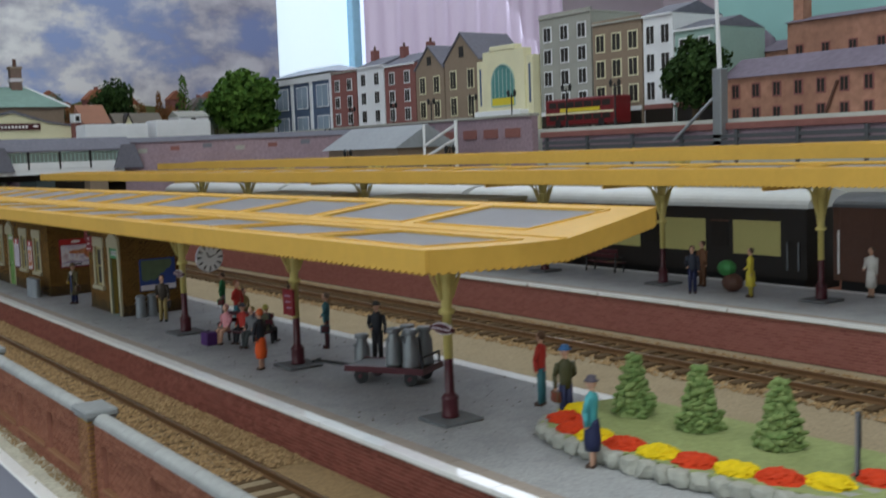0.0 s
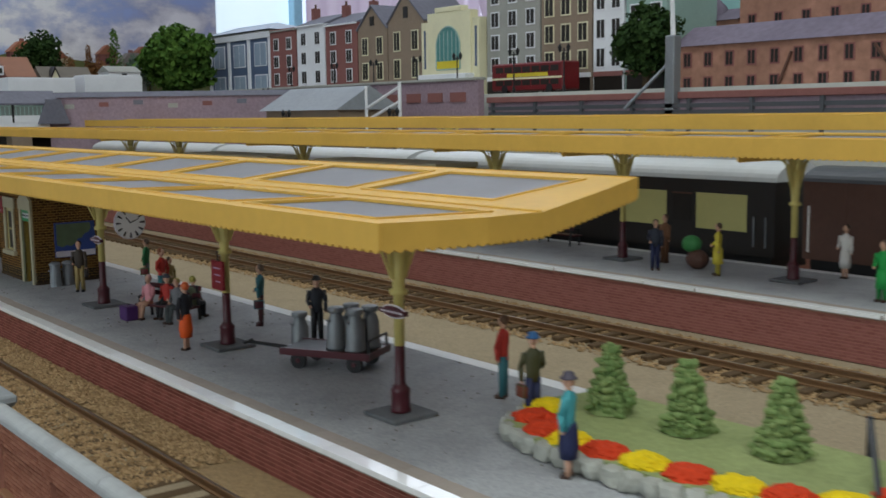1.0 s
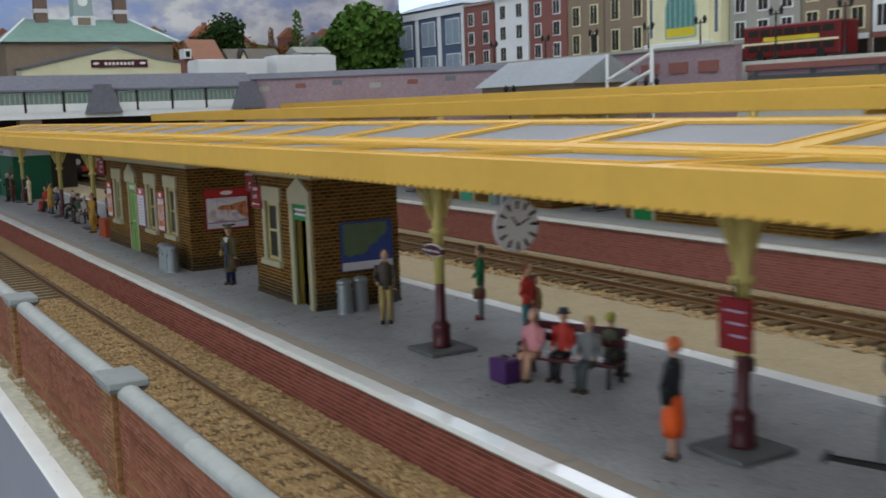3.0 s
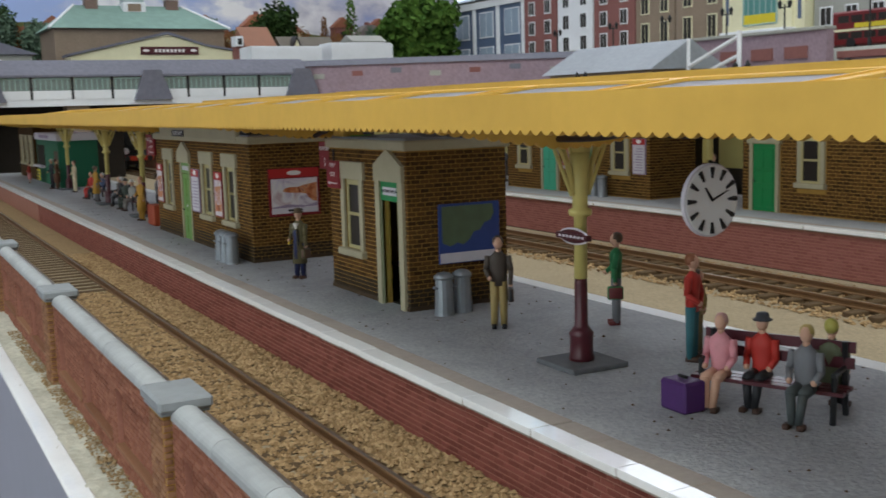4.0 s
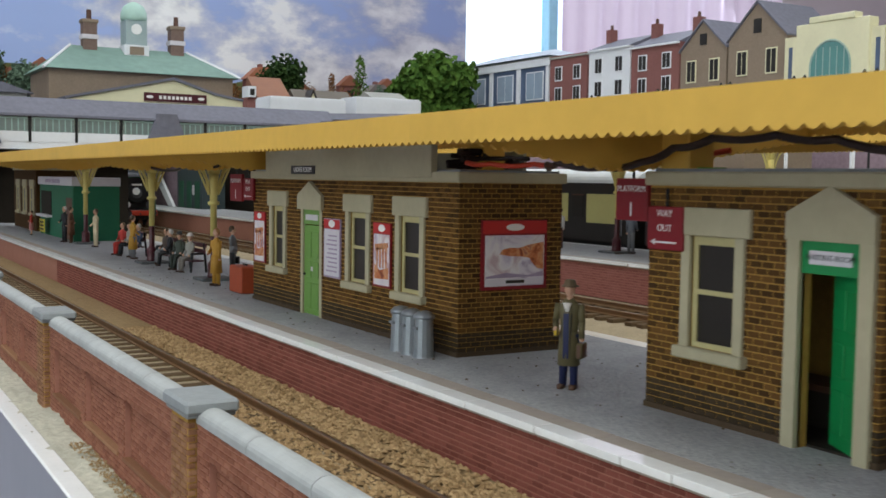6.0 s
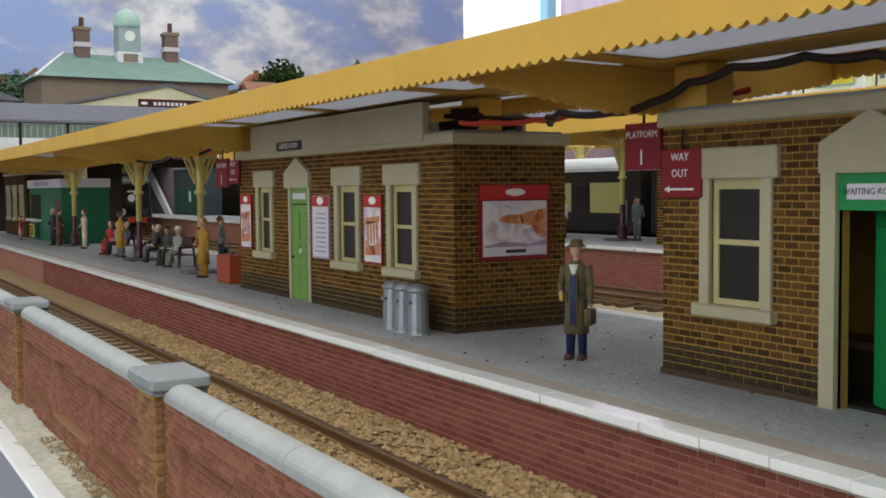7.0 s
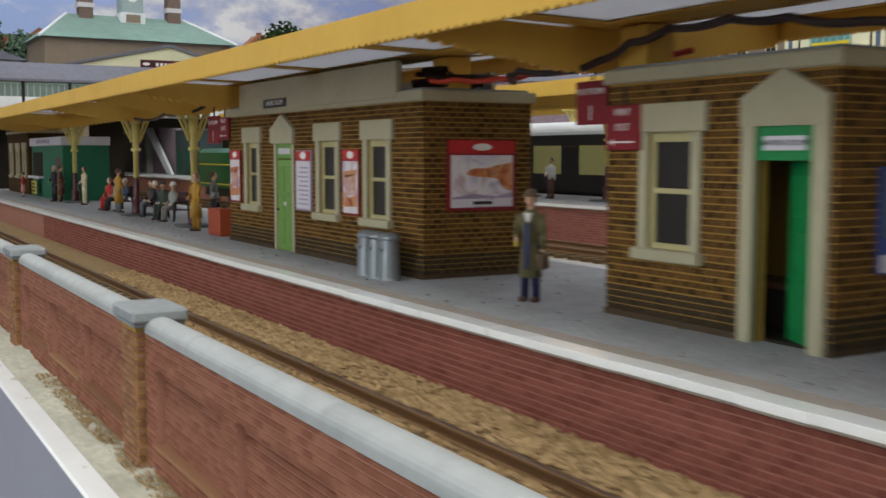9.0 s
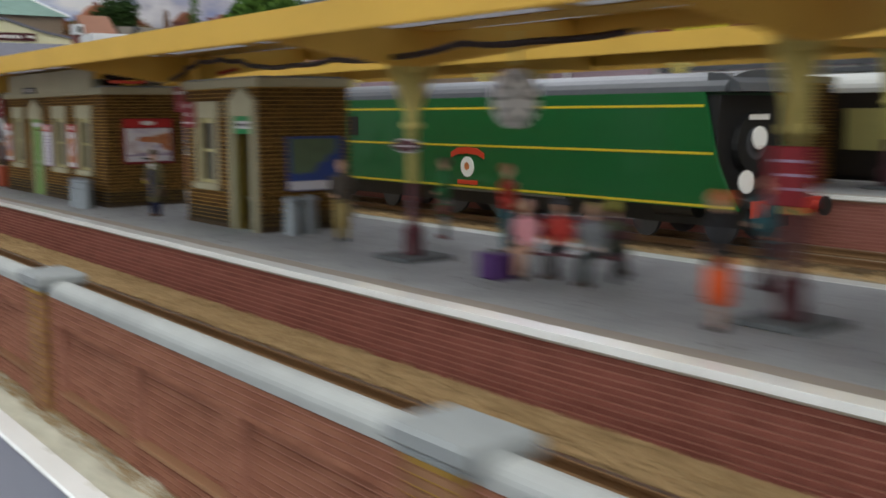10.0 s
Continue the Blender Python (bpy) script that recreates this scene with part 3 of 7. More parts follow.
# ---- station furniture ----
def canopy_post(x, y, z, top, label, far=False):
    t = thing("canopy_post", label, "post", x, y, z, group="canopy posts")
    part("base_plate", B(-6.2, 6.2, -6.2, 6.2, 0, 1.0, bevel=0.2), BASEGREY, t, "grey square base plate")
    bm = bmesh.new()
    lathe(bm, [(2.35, 1.0), (2.4, 1.6), (2.2, 2.2), (2.2, 5.6), (2.35, 6.2), (1.7, 7.0), (1.25, 7.6), (1.2, 15.5), (1.2, 16.5)], 12)
    part("pedestal", bm, MAROON, t, "maroon painted pedestal", True)
    part("shaft", lathe(bmesh.new(), [(1.25, 16.5), (1.2, 28), (2.1, 28.3), (2.2, 29.3), (1.4, 29.7), (1.5, 34), (2.0, top - 6)], 14), POSTCREAM, t, "pale yellow column", True)
    # four pierced brackets that spread under the canopy
    for k in range(4):
        if k % 2 == 1:
            continue
        a = math.pi / 2 * k
        c, s = math.cos(a), math.sin(a)
        bm = bmesh.new()
        pts = [(1.8 + 9.5 * (1 - math.cos(u)), 32 + (top - 33) * math.sin(u)) for u in np.linspace(0, math.pi / 2, 8)]
        for p, q in zip(pts, pts[1:]):
            tube(bm, (p[0] * c, p[0] * s, p[1]), (q[0] * c, q[0] * s, q[1]), 0.55, 0.55, 6)
        tube(bm, (1 * c, 1 * s, top - 0.6), (12 * c, 12 * s, top - 0.6), 0.6, 0.6, 6)
        for f in (3.2, 5.2, 7.6):
            tube(bm, (f * c, f * s, top - 0.6), (2.0 * c, 2.0 * s, top - 2.2 * f * 0.75 - 1), 0.4, 0.4, 6)
        part("bracket", bm, POSTCREAM, t, "pierced cast bracket")
    bm = lathe(bmesh.new(), [(1.7, top - 9), (2.1, top - 3.5), (3.0, top - 1.0), (3.3, top)], 14)
    part("capital", bm, POSTCREAM, t, smooth=True)
    return t


def canopy(x0, x1, y0, y1, z0, z1, label, pitch=57.0, detail=True, ribs=()):
    """A platform canopy: ochre deck with two rows of glazed lights, ridge board and a scalloped valance all round."""
    t = thing("platform_canopy", label, "canopy", group="platform canopies")
    mid, ridge = (x0 + x1) / 2, 0.7
    n = max(1, int((y1 - y0) / pitch))
    p = (y1 - y0) / n
    w = (x1 - x0) / 2

    def zz(x):
        return z1 + ridge * (1 - abs(x - mid) / w) - 0.4
    bm = bmesh.new()
    for xa, xb in ((x0 + 0.85, x0 + 7), (mid - 2.8, mid), (mid, mid + 2.8), (x1 - 7, x1 - 0.85)):
        prism(bm, [(xa, zz(xa) - 0.9), (xb, zz(xb) - 0.9), (xb, zz(xb)), (xa, zz(xa))], "y", y0 + 0.85, y1 - 0.85)
    for i in range(n + 1):
        ya, yb = (y0 + i * p - 3.2, y0 + i * p + 3.2)
        ya, yb = max(ya, y0 + 0.85), min(yb, y1 - 0.85)
        for xa, xb in ((x0 + 7, mid - 2.8), (mid + 2.8, x1 - 7)):
            prism(bm, [(xa, zz(xa) - 0.9), (xb, zz(xb) - 0.9), (xb, zz(xb)), (xa, zz(xa))], "y", ya, yb)
    part("deck_frame", bm, YELLOW, t)
    part("ridge_board", B(mid - 0.7, mid + 0.7, y0, y1, z1 + ridge - 0.6, z1 + ridge + 0.12, bevel=0.15), YELLOW, t)
    if detail:
        for i in range(n):
            ya, yb = y0 + i * p + 3.2, y0 + (i + 1) * p - 3.2
            for xa, xb in ((x0 + 7, mid - 2.8), (mid + 2.8, x1 - 7)):
                pane = bmesh.new()
                prism(pane, [(xa, zz(xa) - 0.8), (xb, zz(xb) - 0.8), (xb, zz(xb) - 0.55), (xa, zz(xa) - 0.55)], "y", ya, yb)
                k = part("skylight_pane", pane, GLAZE, t)
                rim = bmesh.new()
                for q in ((xa, xb, ya, ya + 0.9), (xa, xb, yb - 0.9, yb)):
                    prism(rim, [(q[0], zz(q[0]) - 0.3), (q[1], zz(q[1]) - 0.3), (q[1], zz(q[1]) + 0.3), (q[0], zz(q[0]) + 0.3)], "y", q[2], q[3])
                for q in ((xa, xa + 0.9), (xb - 0.9, xb)):
                    prism(rim, [(q[0], zz(q[0]) - 0.3), (q[1], zz(q[1]) - 0.3), (q[1], zz(q[1]) + 0.3), (q[0], zz(q[0]) + 0.3)], "y", ya, yb)
                part("skylight_frame", rim, YELLOW, k)
    # valances with a scalloped lower edge
    def scallop(a, b):
        pts, m = [], max(2, int((b - a) / 2.4))
        for i in range(m):
            for f in (0.0, 0.25, 0.5, 0.75):
                pts.append((a + (b - a) * (i + f) / m, z0 + 0.75 * (1 - math.sin(math.pi * f))))
        return [(a, z1 - 0.2)] + pts + [(b, z0 + 0.75), (b, z1 - 0.2)]
    if detail:
        for xa in (x0, x1 - 0.8):
            m = int((y1 - y0) / 60) + 1
            for i in range(m):
                a, b = y0 + (y1 - y0) * i / m, y0 + (y1 - y0) * (i + 1) / m
                part("valance", P(scallop(a, b), "x", xa, xa + 0.8), YELLOW, t)
        for ya in (y0, y1 - 0.8):
            part("end_valance", P(scallop(x0 + 0.82, x1 - 0.82), "y", ya, ya + 0.8), YELLOW, t)
    else:
        bm = bmesh.new()
        for xa in (x0, x1 - 0.8):
            box(bm, xa, xa + 0.8, y0, y1, z0, z1)
        box(bm, x0, x1, y0, y0 + 0.8, z0, z1)
        box(bm, x0, x1, y1 - 0.8, y1, z0, z1)
        part("valance", bm, YELLOW, t)
    # cross boards below, with a scalloped foot
    for y in ribs:
        a, b = x0 + 1.2, x1 - 1.2
        m = int((b - a) / 2.4)
        low = z0 - 1.6
        pts = [(a + (b - a) * (i + f) / m, low + 0.75 * (1 - math.sin(math.pi * f))) for i in range(m) for f in (0.0, 0.25, 0.5, 0.75)]
        part("cross_board", P([(a, z1 - 1.6)] + pts + [(b, low + 0.75), (b, z1 - 1.6)], "y", y - 0.5, y + 0.5), YELLOW, t)
        part("cross_beam", B(a, b, y + 5, y + 8, z1 - 4.2, z1 - 1.5, bevel=0.2), YELLOW, t)
    return t


def gull_canopy(label, ribs):
    """The near canopy: two wings that meet in a shallow valley, the far one rising, with a bowed end and a scalloped valance."""
    t = thing("platform_canopy", label, "canopy", group="platform canopies")
    x0, mid, x1, y1, deep = -32.0, 9.0, 50.0, 640.0, 5.3

    def top(x):
        return float(np.interp(x, [x0, mid, x1], [50.2, 49.3, 53.8]))

    def end(x):
        return float(np.interp(x, [-32, -20, -8, 9, 30, 50], [-404, -405.2, -405.2, -402, -396.5, -390.5]))

    def slab(bm, xa, xb, ya, yb, lift=0.0, thick=0.9):
        prism(bm, [(xa, top(xa) + lift - thick), (xb, top(xb) + lift - thick), (xb, top(xb) + lift), (xa, top(xa) + lift)], "y", ya, yb)
    cols = ((x0 + 5, mid - 8, -396.0), (mid + 6, x1 - 6, -380.0))
    bm = bmesh.new()
    for xa, xb in ((x0 + 0.8, x0 + 5), (mid - 8, mid), (mid, mid + 6), (x1 - 6, x1 - 0.8)):
        slab(bm, xa, xb, -380, y1 - 0.8)
    xs = [x0 + 0.8, x0 + 5] + [x0 + 5 + 3.5 * k for k in range(1, 8)] + [mid - 8, mid - 4, mid, mid + 6] + [mid + 6 + 4.15 * k for k in range(1, 7)] + [x1 - 6, x1 - 0.8]
    for xa, xb in zip(xs, xs[1:]):
        if xb - xa < 0.05:
            continue
        back = -396.0 if xa >= x0 + 5 and xb <= mid - 8 else -380.0
        q = [bm.verts.new((x, y, top(x) - d)) for d in (0.9, 0) for x, y in ((xa, end(xa) + 0.4), (xb, end(xb) + 0.4), (xb, back), (xa, back))]
        for f in ((3, 2, 1, 0), (4, 5, 6, 7), (0, 1, 5, 4), (1, 2, 6, 5), (2, 3, 7, 6), (3, 0, 4, 7)):
            bm.faces.new([q[i] for i in f])
    panes = []
    for xa, xb, ya in cols:
        while ya + 50.6 < y1 - 1:
            panes.append((xa, xb, ya, ya + 50.6))
            slab(bm, xa, xb, ya + 50.6, min(ya + 57, y1 - 0.8))
            ya += 57
        slab(bm, xa, xb, ya, y1 - 0.8) if ya < y1 - 1 else None
    part("deck_frame", bm, YELLOW, t)
    part("valley_board", B(mid - 0.7, mid + 0.7, end(mid) + 1, y1, top(mid) - 0.2, top(mid) + 0.45, bevel=0.15), YELLOW, t)
    for xa, xb, ya, yb in panes:
        pane = bmesh.new()
        slab(pane, xa, xb, ya, yb, -0.45, 0.25)
        k = part("skylight_pane", pane, GLAZE, t)
        rim = bmesh.new()
        slab(rim, xa, xb, ya, ya + 0.9, 0.35, 0.7)
        slab(rim, xa, xb, yb - 0.9, yb, 0.35, 0.7)
        slab(rim, xa, xa + 0.9, ya + 0.9, yb - 0.9, 0.35, 0.7)
        slab(rim, xb - 0.9, xb, ya + 0.9, yb - 0.9, 0.35, 0.7)
        part("skylight_frame", rim, YELLOW, k)

    def scallop(a, b, lo, hi):
        m = max(2, int((b - a) / 2.4))
        pts = [(a + (b - a) * (i + f) / m, lo + 0.7 * (1 - math.sin(math.pi * f))) for i in range(m) for f in (0.0, 0.25, 0.5, 0.75)]
        return [(a, hi)] + pts + [(b, lo + 0.7), (b, hi)]
    for xa, xe in ((x0, x0), (x1 - 0.8, x1)):
        ya, m = end(xe), 17
        for i in range(m):
            a, b = ya + (y1 - ya) * i / m, ya + (y1 - ya) * (i + 1) / m
            part("valance", P(scallop(a, b, top(xe) - deep, top(xe) + 0.1), "x", xa, xa + 0.8), YELLOW, t)
    part("end_valance", P(scallop(x0 + 0.82, x1 - 0.82, 45, 49), "y", y1 - 0.8, y1), YELLOW, t)
    # the bowed end
    n = 140
    bm, rows = bmesh.new(), []
    for i in range(n + 1):
        x = x0 + 0.82 + (x1 - x0 - 1.64) * i / n
        lo = top(x) - deep + 0.7 * (1 - abs(math.sin(math.pi * i / 4)))
        rows.append([bm.verts.new(q) for q in ((x, end(x), lo), (x, end(x), top(x) + 0.1), (x, end(x) + 0.8, top(x) + 0.1), (x, end(x) + 0.8, lo))])
    for a, b in zip(rows, rows[1:]):
        for k in range(4):
            bm.faces.new((a[k], b[k], b[(k + 1) % 4], a[(k + 1) % 4]))
    bm.faces.new(rows[0])
    bm.faces.new(rows[-1][::-1])
    bmesh.ops.recalc_face_normals(bm, faces=bm.faces)
    part("end_valance", bm, YELLOW, t, "bowed scalloped end valance")
    # haunched cross boards that hang deepest over the posts, with a scalloped foot
    for y in ribs:
        a, b = x0 + 1.2, x1 - 1.2
        m = 33
        pts = []
        for i in range(m):
            for f in (0.0, 0.25, 0.5, 0.75):
                x = a + (b - a) * (i + f) / m
                pts.append((x, float(np.interp(x, [a, -2, 6, b], [45.0, 40.9, 40.9, 47.6])) + 0.7 * (1 - math.sin(math.pi * f))))
        part("cross_board", P([(a, top(a) - 1)] + pts + [(b, 48.3), (b, top(b) - 1), (mid, top(mid) - 1)], "y", y - 0.5, y + 0.5), YELLOW, t)
        part("cross_beam", P([(a, top(a) - 3.4), (mid, top(mid) - 4), (b, top(b) - 3.4), (b, top(b) - 1), (mid, top(mid) - 1), (a, top(a) - 1)], "y", y + 5, y + 8), YELLOW, t)
    return t


def sash_window(parent, x, yc, z0, z1, w, deep=0.7):
    """A sash window in a stone surround, in a face that looks towards -x at x. deep: how far the sash lies behind the face."""
    a, b = yc - w / 2, yc + w / 2
    # near-black backing stands for the unlit room behind the sash
    t = part("window", B(x + deep + 0.4, x + deep + 0.9, a - 0.4, b + 0.4, z0 - 0.4, z1 + 0.4), SHADEBLACK, parent)
    bm = bmesh.new()
    box(bm, x - 0.75, x + 0.3, a - 2.0, a, z0 - 0.2, z1 + 0.3, bevel=0.12)
    box(bm, x - 0.75, x + 0.3, b, b + 2.0, z0 - 0.2, z1 + 0.3, bevel=0.12)
    box(bm, x - 0.95, x + 0.3, a - 3.2, b + 3.2, z1, z1 + 4.6, bevel=0.2)
    part("surround", bm, STONE, t, "stone-coloured surround")
    part("sill", B(x - 1.7, x + 0.3, a - 2.8, b + 2.8, z0 - 1.9, z0, bevel=0.25), STONE, t)
    bm = bmesh.new()
    mid = (z0 + z1) / 2
    for q in ((a, a + 1.0, z0, z1), (b - 1.0, b, z0, z1), (a + 1.0, b - 1.0, z0, z0 + 0.9), (a + 1.0, b - 1.0, z1 - 1.5, z1), (a + 1.0, b - 1.0, mid - 0.4, mid + 0.4)):
        box(bm, x + deep - 0.35, x + deep + 0.2, *q)
    part("sash_frame", bm, SASH, t)
    part("pane", B(x + deep, x + deep + 0.05, a + 0.9, b - 0.9, z0 + 0.8, z1 - 0.8), PANE, t)


def panel_door(parent, x, a, b, z1, paint, lintel=True):
    d = part("door", B(x - 0.35, x + 0.5, a, b, 0.2, z1), paint, parent)
    bm = bmesh.new()
    w = (b - a)
    for ya, yb in ((a + w * 0.12, a + w * 0.44), (a + w * 0.56, a + w * 0.88)):
        for za, zb in ((1.8, z1 * 0.36), (z1 * 0.42, z1 * 0.6), (z1 * 0.64, z1 - 1.8)):
            box(bm, x - 0.6, x - 0.3, ya, yb, za, zb, bevel=0.15)
    part("door_panels", bm, paint, d)
    part("door_knob", ball(bmesh.new(), (x - 0.8, b - 1.0, z1 * 0.45), 0.4), BLACK, d, smooth=True)
    bm = bmesh.new()
    box(bm, x - 0.9, x + 0.1, a - 1.6, a, 0, z1 + 5)
    box(bm, x - 0.9, x + 0.1, b, b + 1.6, 0, z1 + 5)
    part("door_frame", bm, STONE, d)
    return d


def pediment(parent, x, a, b, z):
    m = (a + b) / 2
    part("pediment", P([(a - 2.6, z), (b + 2.6, z), (b + 2.6, z + 4), (m, z + 8), (a - 2.6, z + 4)], "x", x - 1.1, x + 0.1), STONE, parent, "stone-coloured pointed door head")


def poster(parent, x, yc, z0, z1, w, art, label):
    """A framed railway poster on a face that looks towards -x."""
    p = part("poster", B(x - 0.5, x + 0.1, yc - w / 2, yc + w / 2, z0, z1), SIGNRED if art else INK, parent, label)
    part("heading", B(x - 0.56, x - 0.45, yc - w / 2 + 0.2, yc + w / 2 - 0.2, z1 - (z1 - z0) * 0.17, z1 - 0.2), POSTERRED, p)
    part("sheet", B(x - 0.54, x - 0.45, yc - w / 2 + 0.5, yc + w / 2 - 0.5, z0 + 0.5, z1 - (z1 - z0) * 0.18), SEAPRINT if art else PAPER, p)
    bm = bmesh.new()
    h = z1 - z0
    if art:
        for i in range(4):
            u = yc - w * (0.3 - i * 0.17)
            prism(bm, [(u, z0 + h * 0.3), (u + w * 0.07, z0 + h * 0.3), (u + w * 0.1, z0 + h * 0.62), (u - w * 0.03, z0 + h * 0.62)], "x", x - 0.58, x - 0.5)
        prism(bm, [(yc - w * 0.38, z0 + h * 0.62), (yc + w * 0.38, z0 + h * 0.56), (yc + w * 0.38, z0 + h * 0.66), (yc - w * 0.38, z0 + h * 0.7)], "x", x - 0.58, x - 0.5)
        prism(bm, [(yc - w * 0.4, z0 + h * 0.14), (yc + w * 0.4, z0 + h * 0.12), (yc + w * 0.4, z0 + h * 0.36), (yc + w * 0.1, z0 + h * 0.26), (yc - w * 0.4, z0 + h * 0.32)], "x", x - 0.59, x - 0.5)
    else:
        for i in range(9):
            box(bm, x - 0.58, x - 0.5, yc - w * 0.33, yc + w * 0.33 - (i % 3) * 0.7, z0 + h * (0.1 + 0.075 * i), z0 + h * (0.125 + 0.075 * i))
    part("print", bm, CLIFFPRINT if art else INK, p)
    ball_ = bmesh.new()
    ball(ball_, (x - 0.56, yc, z1 - h * 0.085), w * 0.2, 0.1, 1, 0.5)
    part("badge", ball_, LETTER, p)


def enamel_sign(name, text, x, y, z, w, h, label, arrow=False):
    """A red enamel sign that hangs across the platform and looks towards -x."""
    t = thing(name, label, "sign", x, y, z, 0)
    part("plate", B(-0.5, 0.5, -w / 2, w / 2, -h / 2, h / 2, bevel=0.15), SIGNRED, t)
    n = len(text)
    for i, (s, size) in enumerate(text):
        zz = h * (0.5 - (i + 0.5) / (n + (1 if arrow else 0)))
        words("lettering", s, size, t, (-0.56, 0, zz, 90, 0, -90))
    if arrow:
        bm = bmesh.new()
        box(bm, -0.58, -0.5, -w * 0.34, w * 0.34, -h * 0.34, -h * 0.30)
        prism(bm, [(w * 0.40, -h * 0.32), (w * 0.26, -h * 0.25), (w * 0.26, -h * 0.39)], "x", -0.58, -0.5)
        part("arrow", bm, LETTER, t)
    part("hanger", tube(bmesh.new(), (0, 0, h / 2), (0, 0, h / 2 + 3), 0.25, 0.25, 6), BLACK, t)
    return t


def hatched_room(name, label, x, y0, y1, depth, h, openings):
    """A platform building: brown brick walls with real openings, plinth, quoins and cornice. Returns the thing; its x is the front face."""
    t = thing(name, label, "building", x, 0, 0)
    L = y1 - y0
    bm = bmesh.new()
    # front wall built round its openings
    cuts = sorted((a, b, z0, z1) for a, b, z0, z1 in openings)
    y = y0
    for a, b, z0, z1 in cuts:
        box(bm, 0, 2, y, a, 0, h)
        if z0 > 0.3:
            box(bm, 0, 2, a, b, 0, z0)
        box(bm, 0, 2, a, b, z1, h)
        y = b
    box(bm, 0, 2, y, y1, 0, h)
    part("wall_front", bm, MORTAR, t)
    part("wall_end", B(2, depth - 2, y0, y0 + 2, 0, h), MORTAR, t)
    part("wall_end", B(2, depth - 2, y1 - 2, y1, 0, h), MORTAR, t)
    part("wall_back", B(depth - 2, depth, y0, y1, 0, h), MORTAR, t)
    # floor coloured near-black in place of the room's shade
    part("floor_slab", B(2, depth - 2, y0 + 2, y1 - 2, 0, 0.4), SHADEBLACK, t)
    doors = [c for c in cuts if c[2] < 1]
    y = y0 - 0.3
    for a, b in [(c[0] - 1.6, c[1] + 1.6) for c in doors] + [(y1 + 0.3, y1 + 0.3)]:
        part("plinth", B(-0.35, 0.0, y, a, 0, 1.0), PLINTH, t)
        y = b
    part("plinth", B(0, depth, y0 - 0.35, y0, 0, 1.0), PLINTH, t)
    part("cornice", B(-0.9, depth + 0.9, y0 - 0.9, y1 + 0.9, h, h + 2.4, bevel=0.3), STONE, t, "stone-coloured cornice")
    part("flat_roof", B(0.5, depth - 0.5, y0 + 0.5, y1 - 0.5, h + 2.4, h + 2.9), CAP, t)
    holes = [(-b, z0, -a, z1) for a, b, z0, z1 in cuts]
    bricks(t, -y1, 1.0, -y0, 5.2, front(0), 2.45, 1.1, PLINTHBRICK, holes, 0, 0.16, 0.12)
    bricks(t, -y1, 5.4, -y0, h, front(0), 2.45, 1.1, BROWNBRICK, holes, 290, 0.16, 0.19)
    bricks(t, 0, 1.0, depth, 5.2, side(y0), 2.45, 1.1, PLINTHBRICK, (), 0, 0.16, 0.12)
    bricks(t, 0, 5.4, depth, h, side(y0), 2.45, 1.1, BROWNBRICK, (), 0, 0.16, 0.19)
    return t


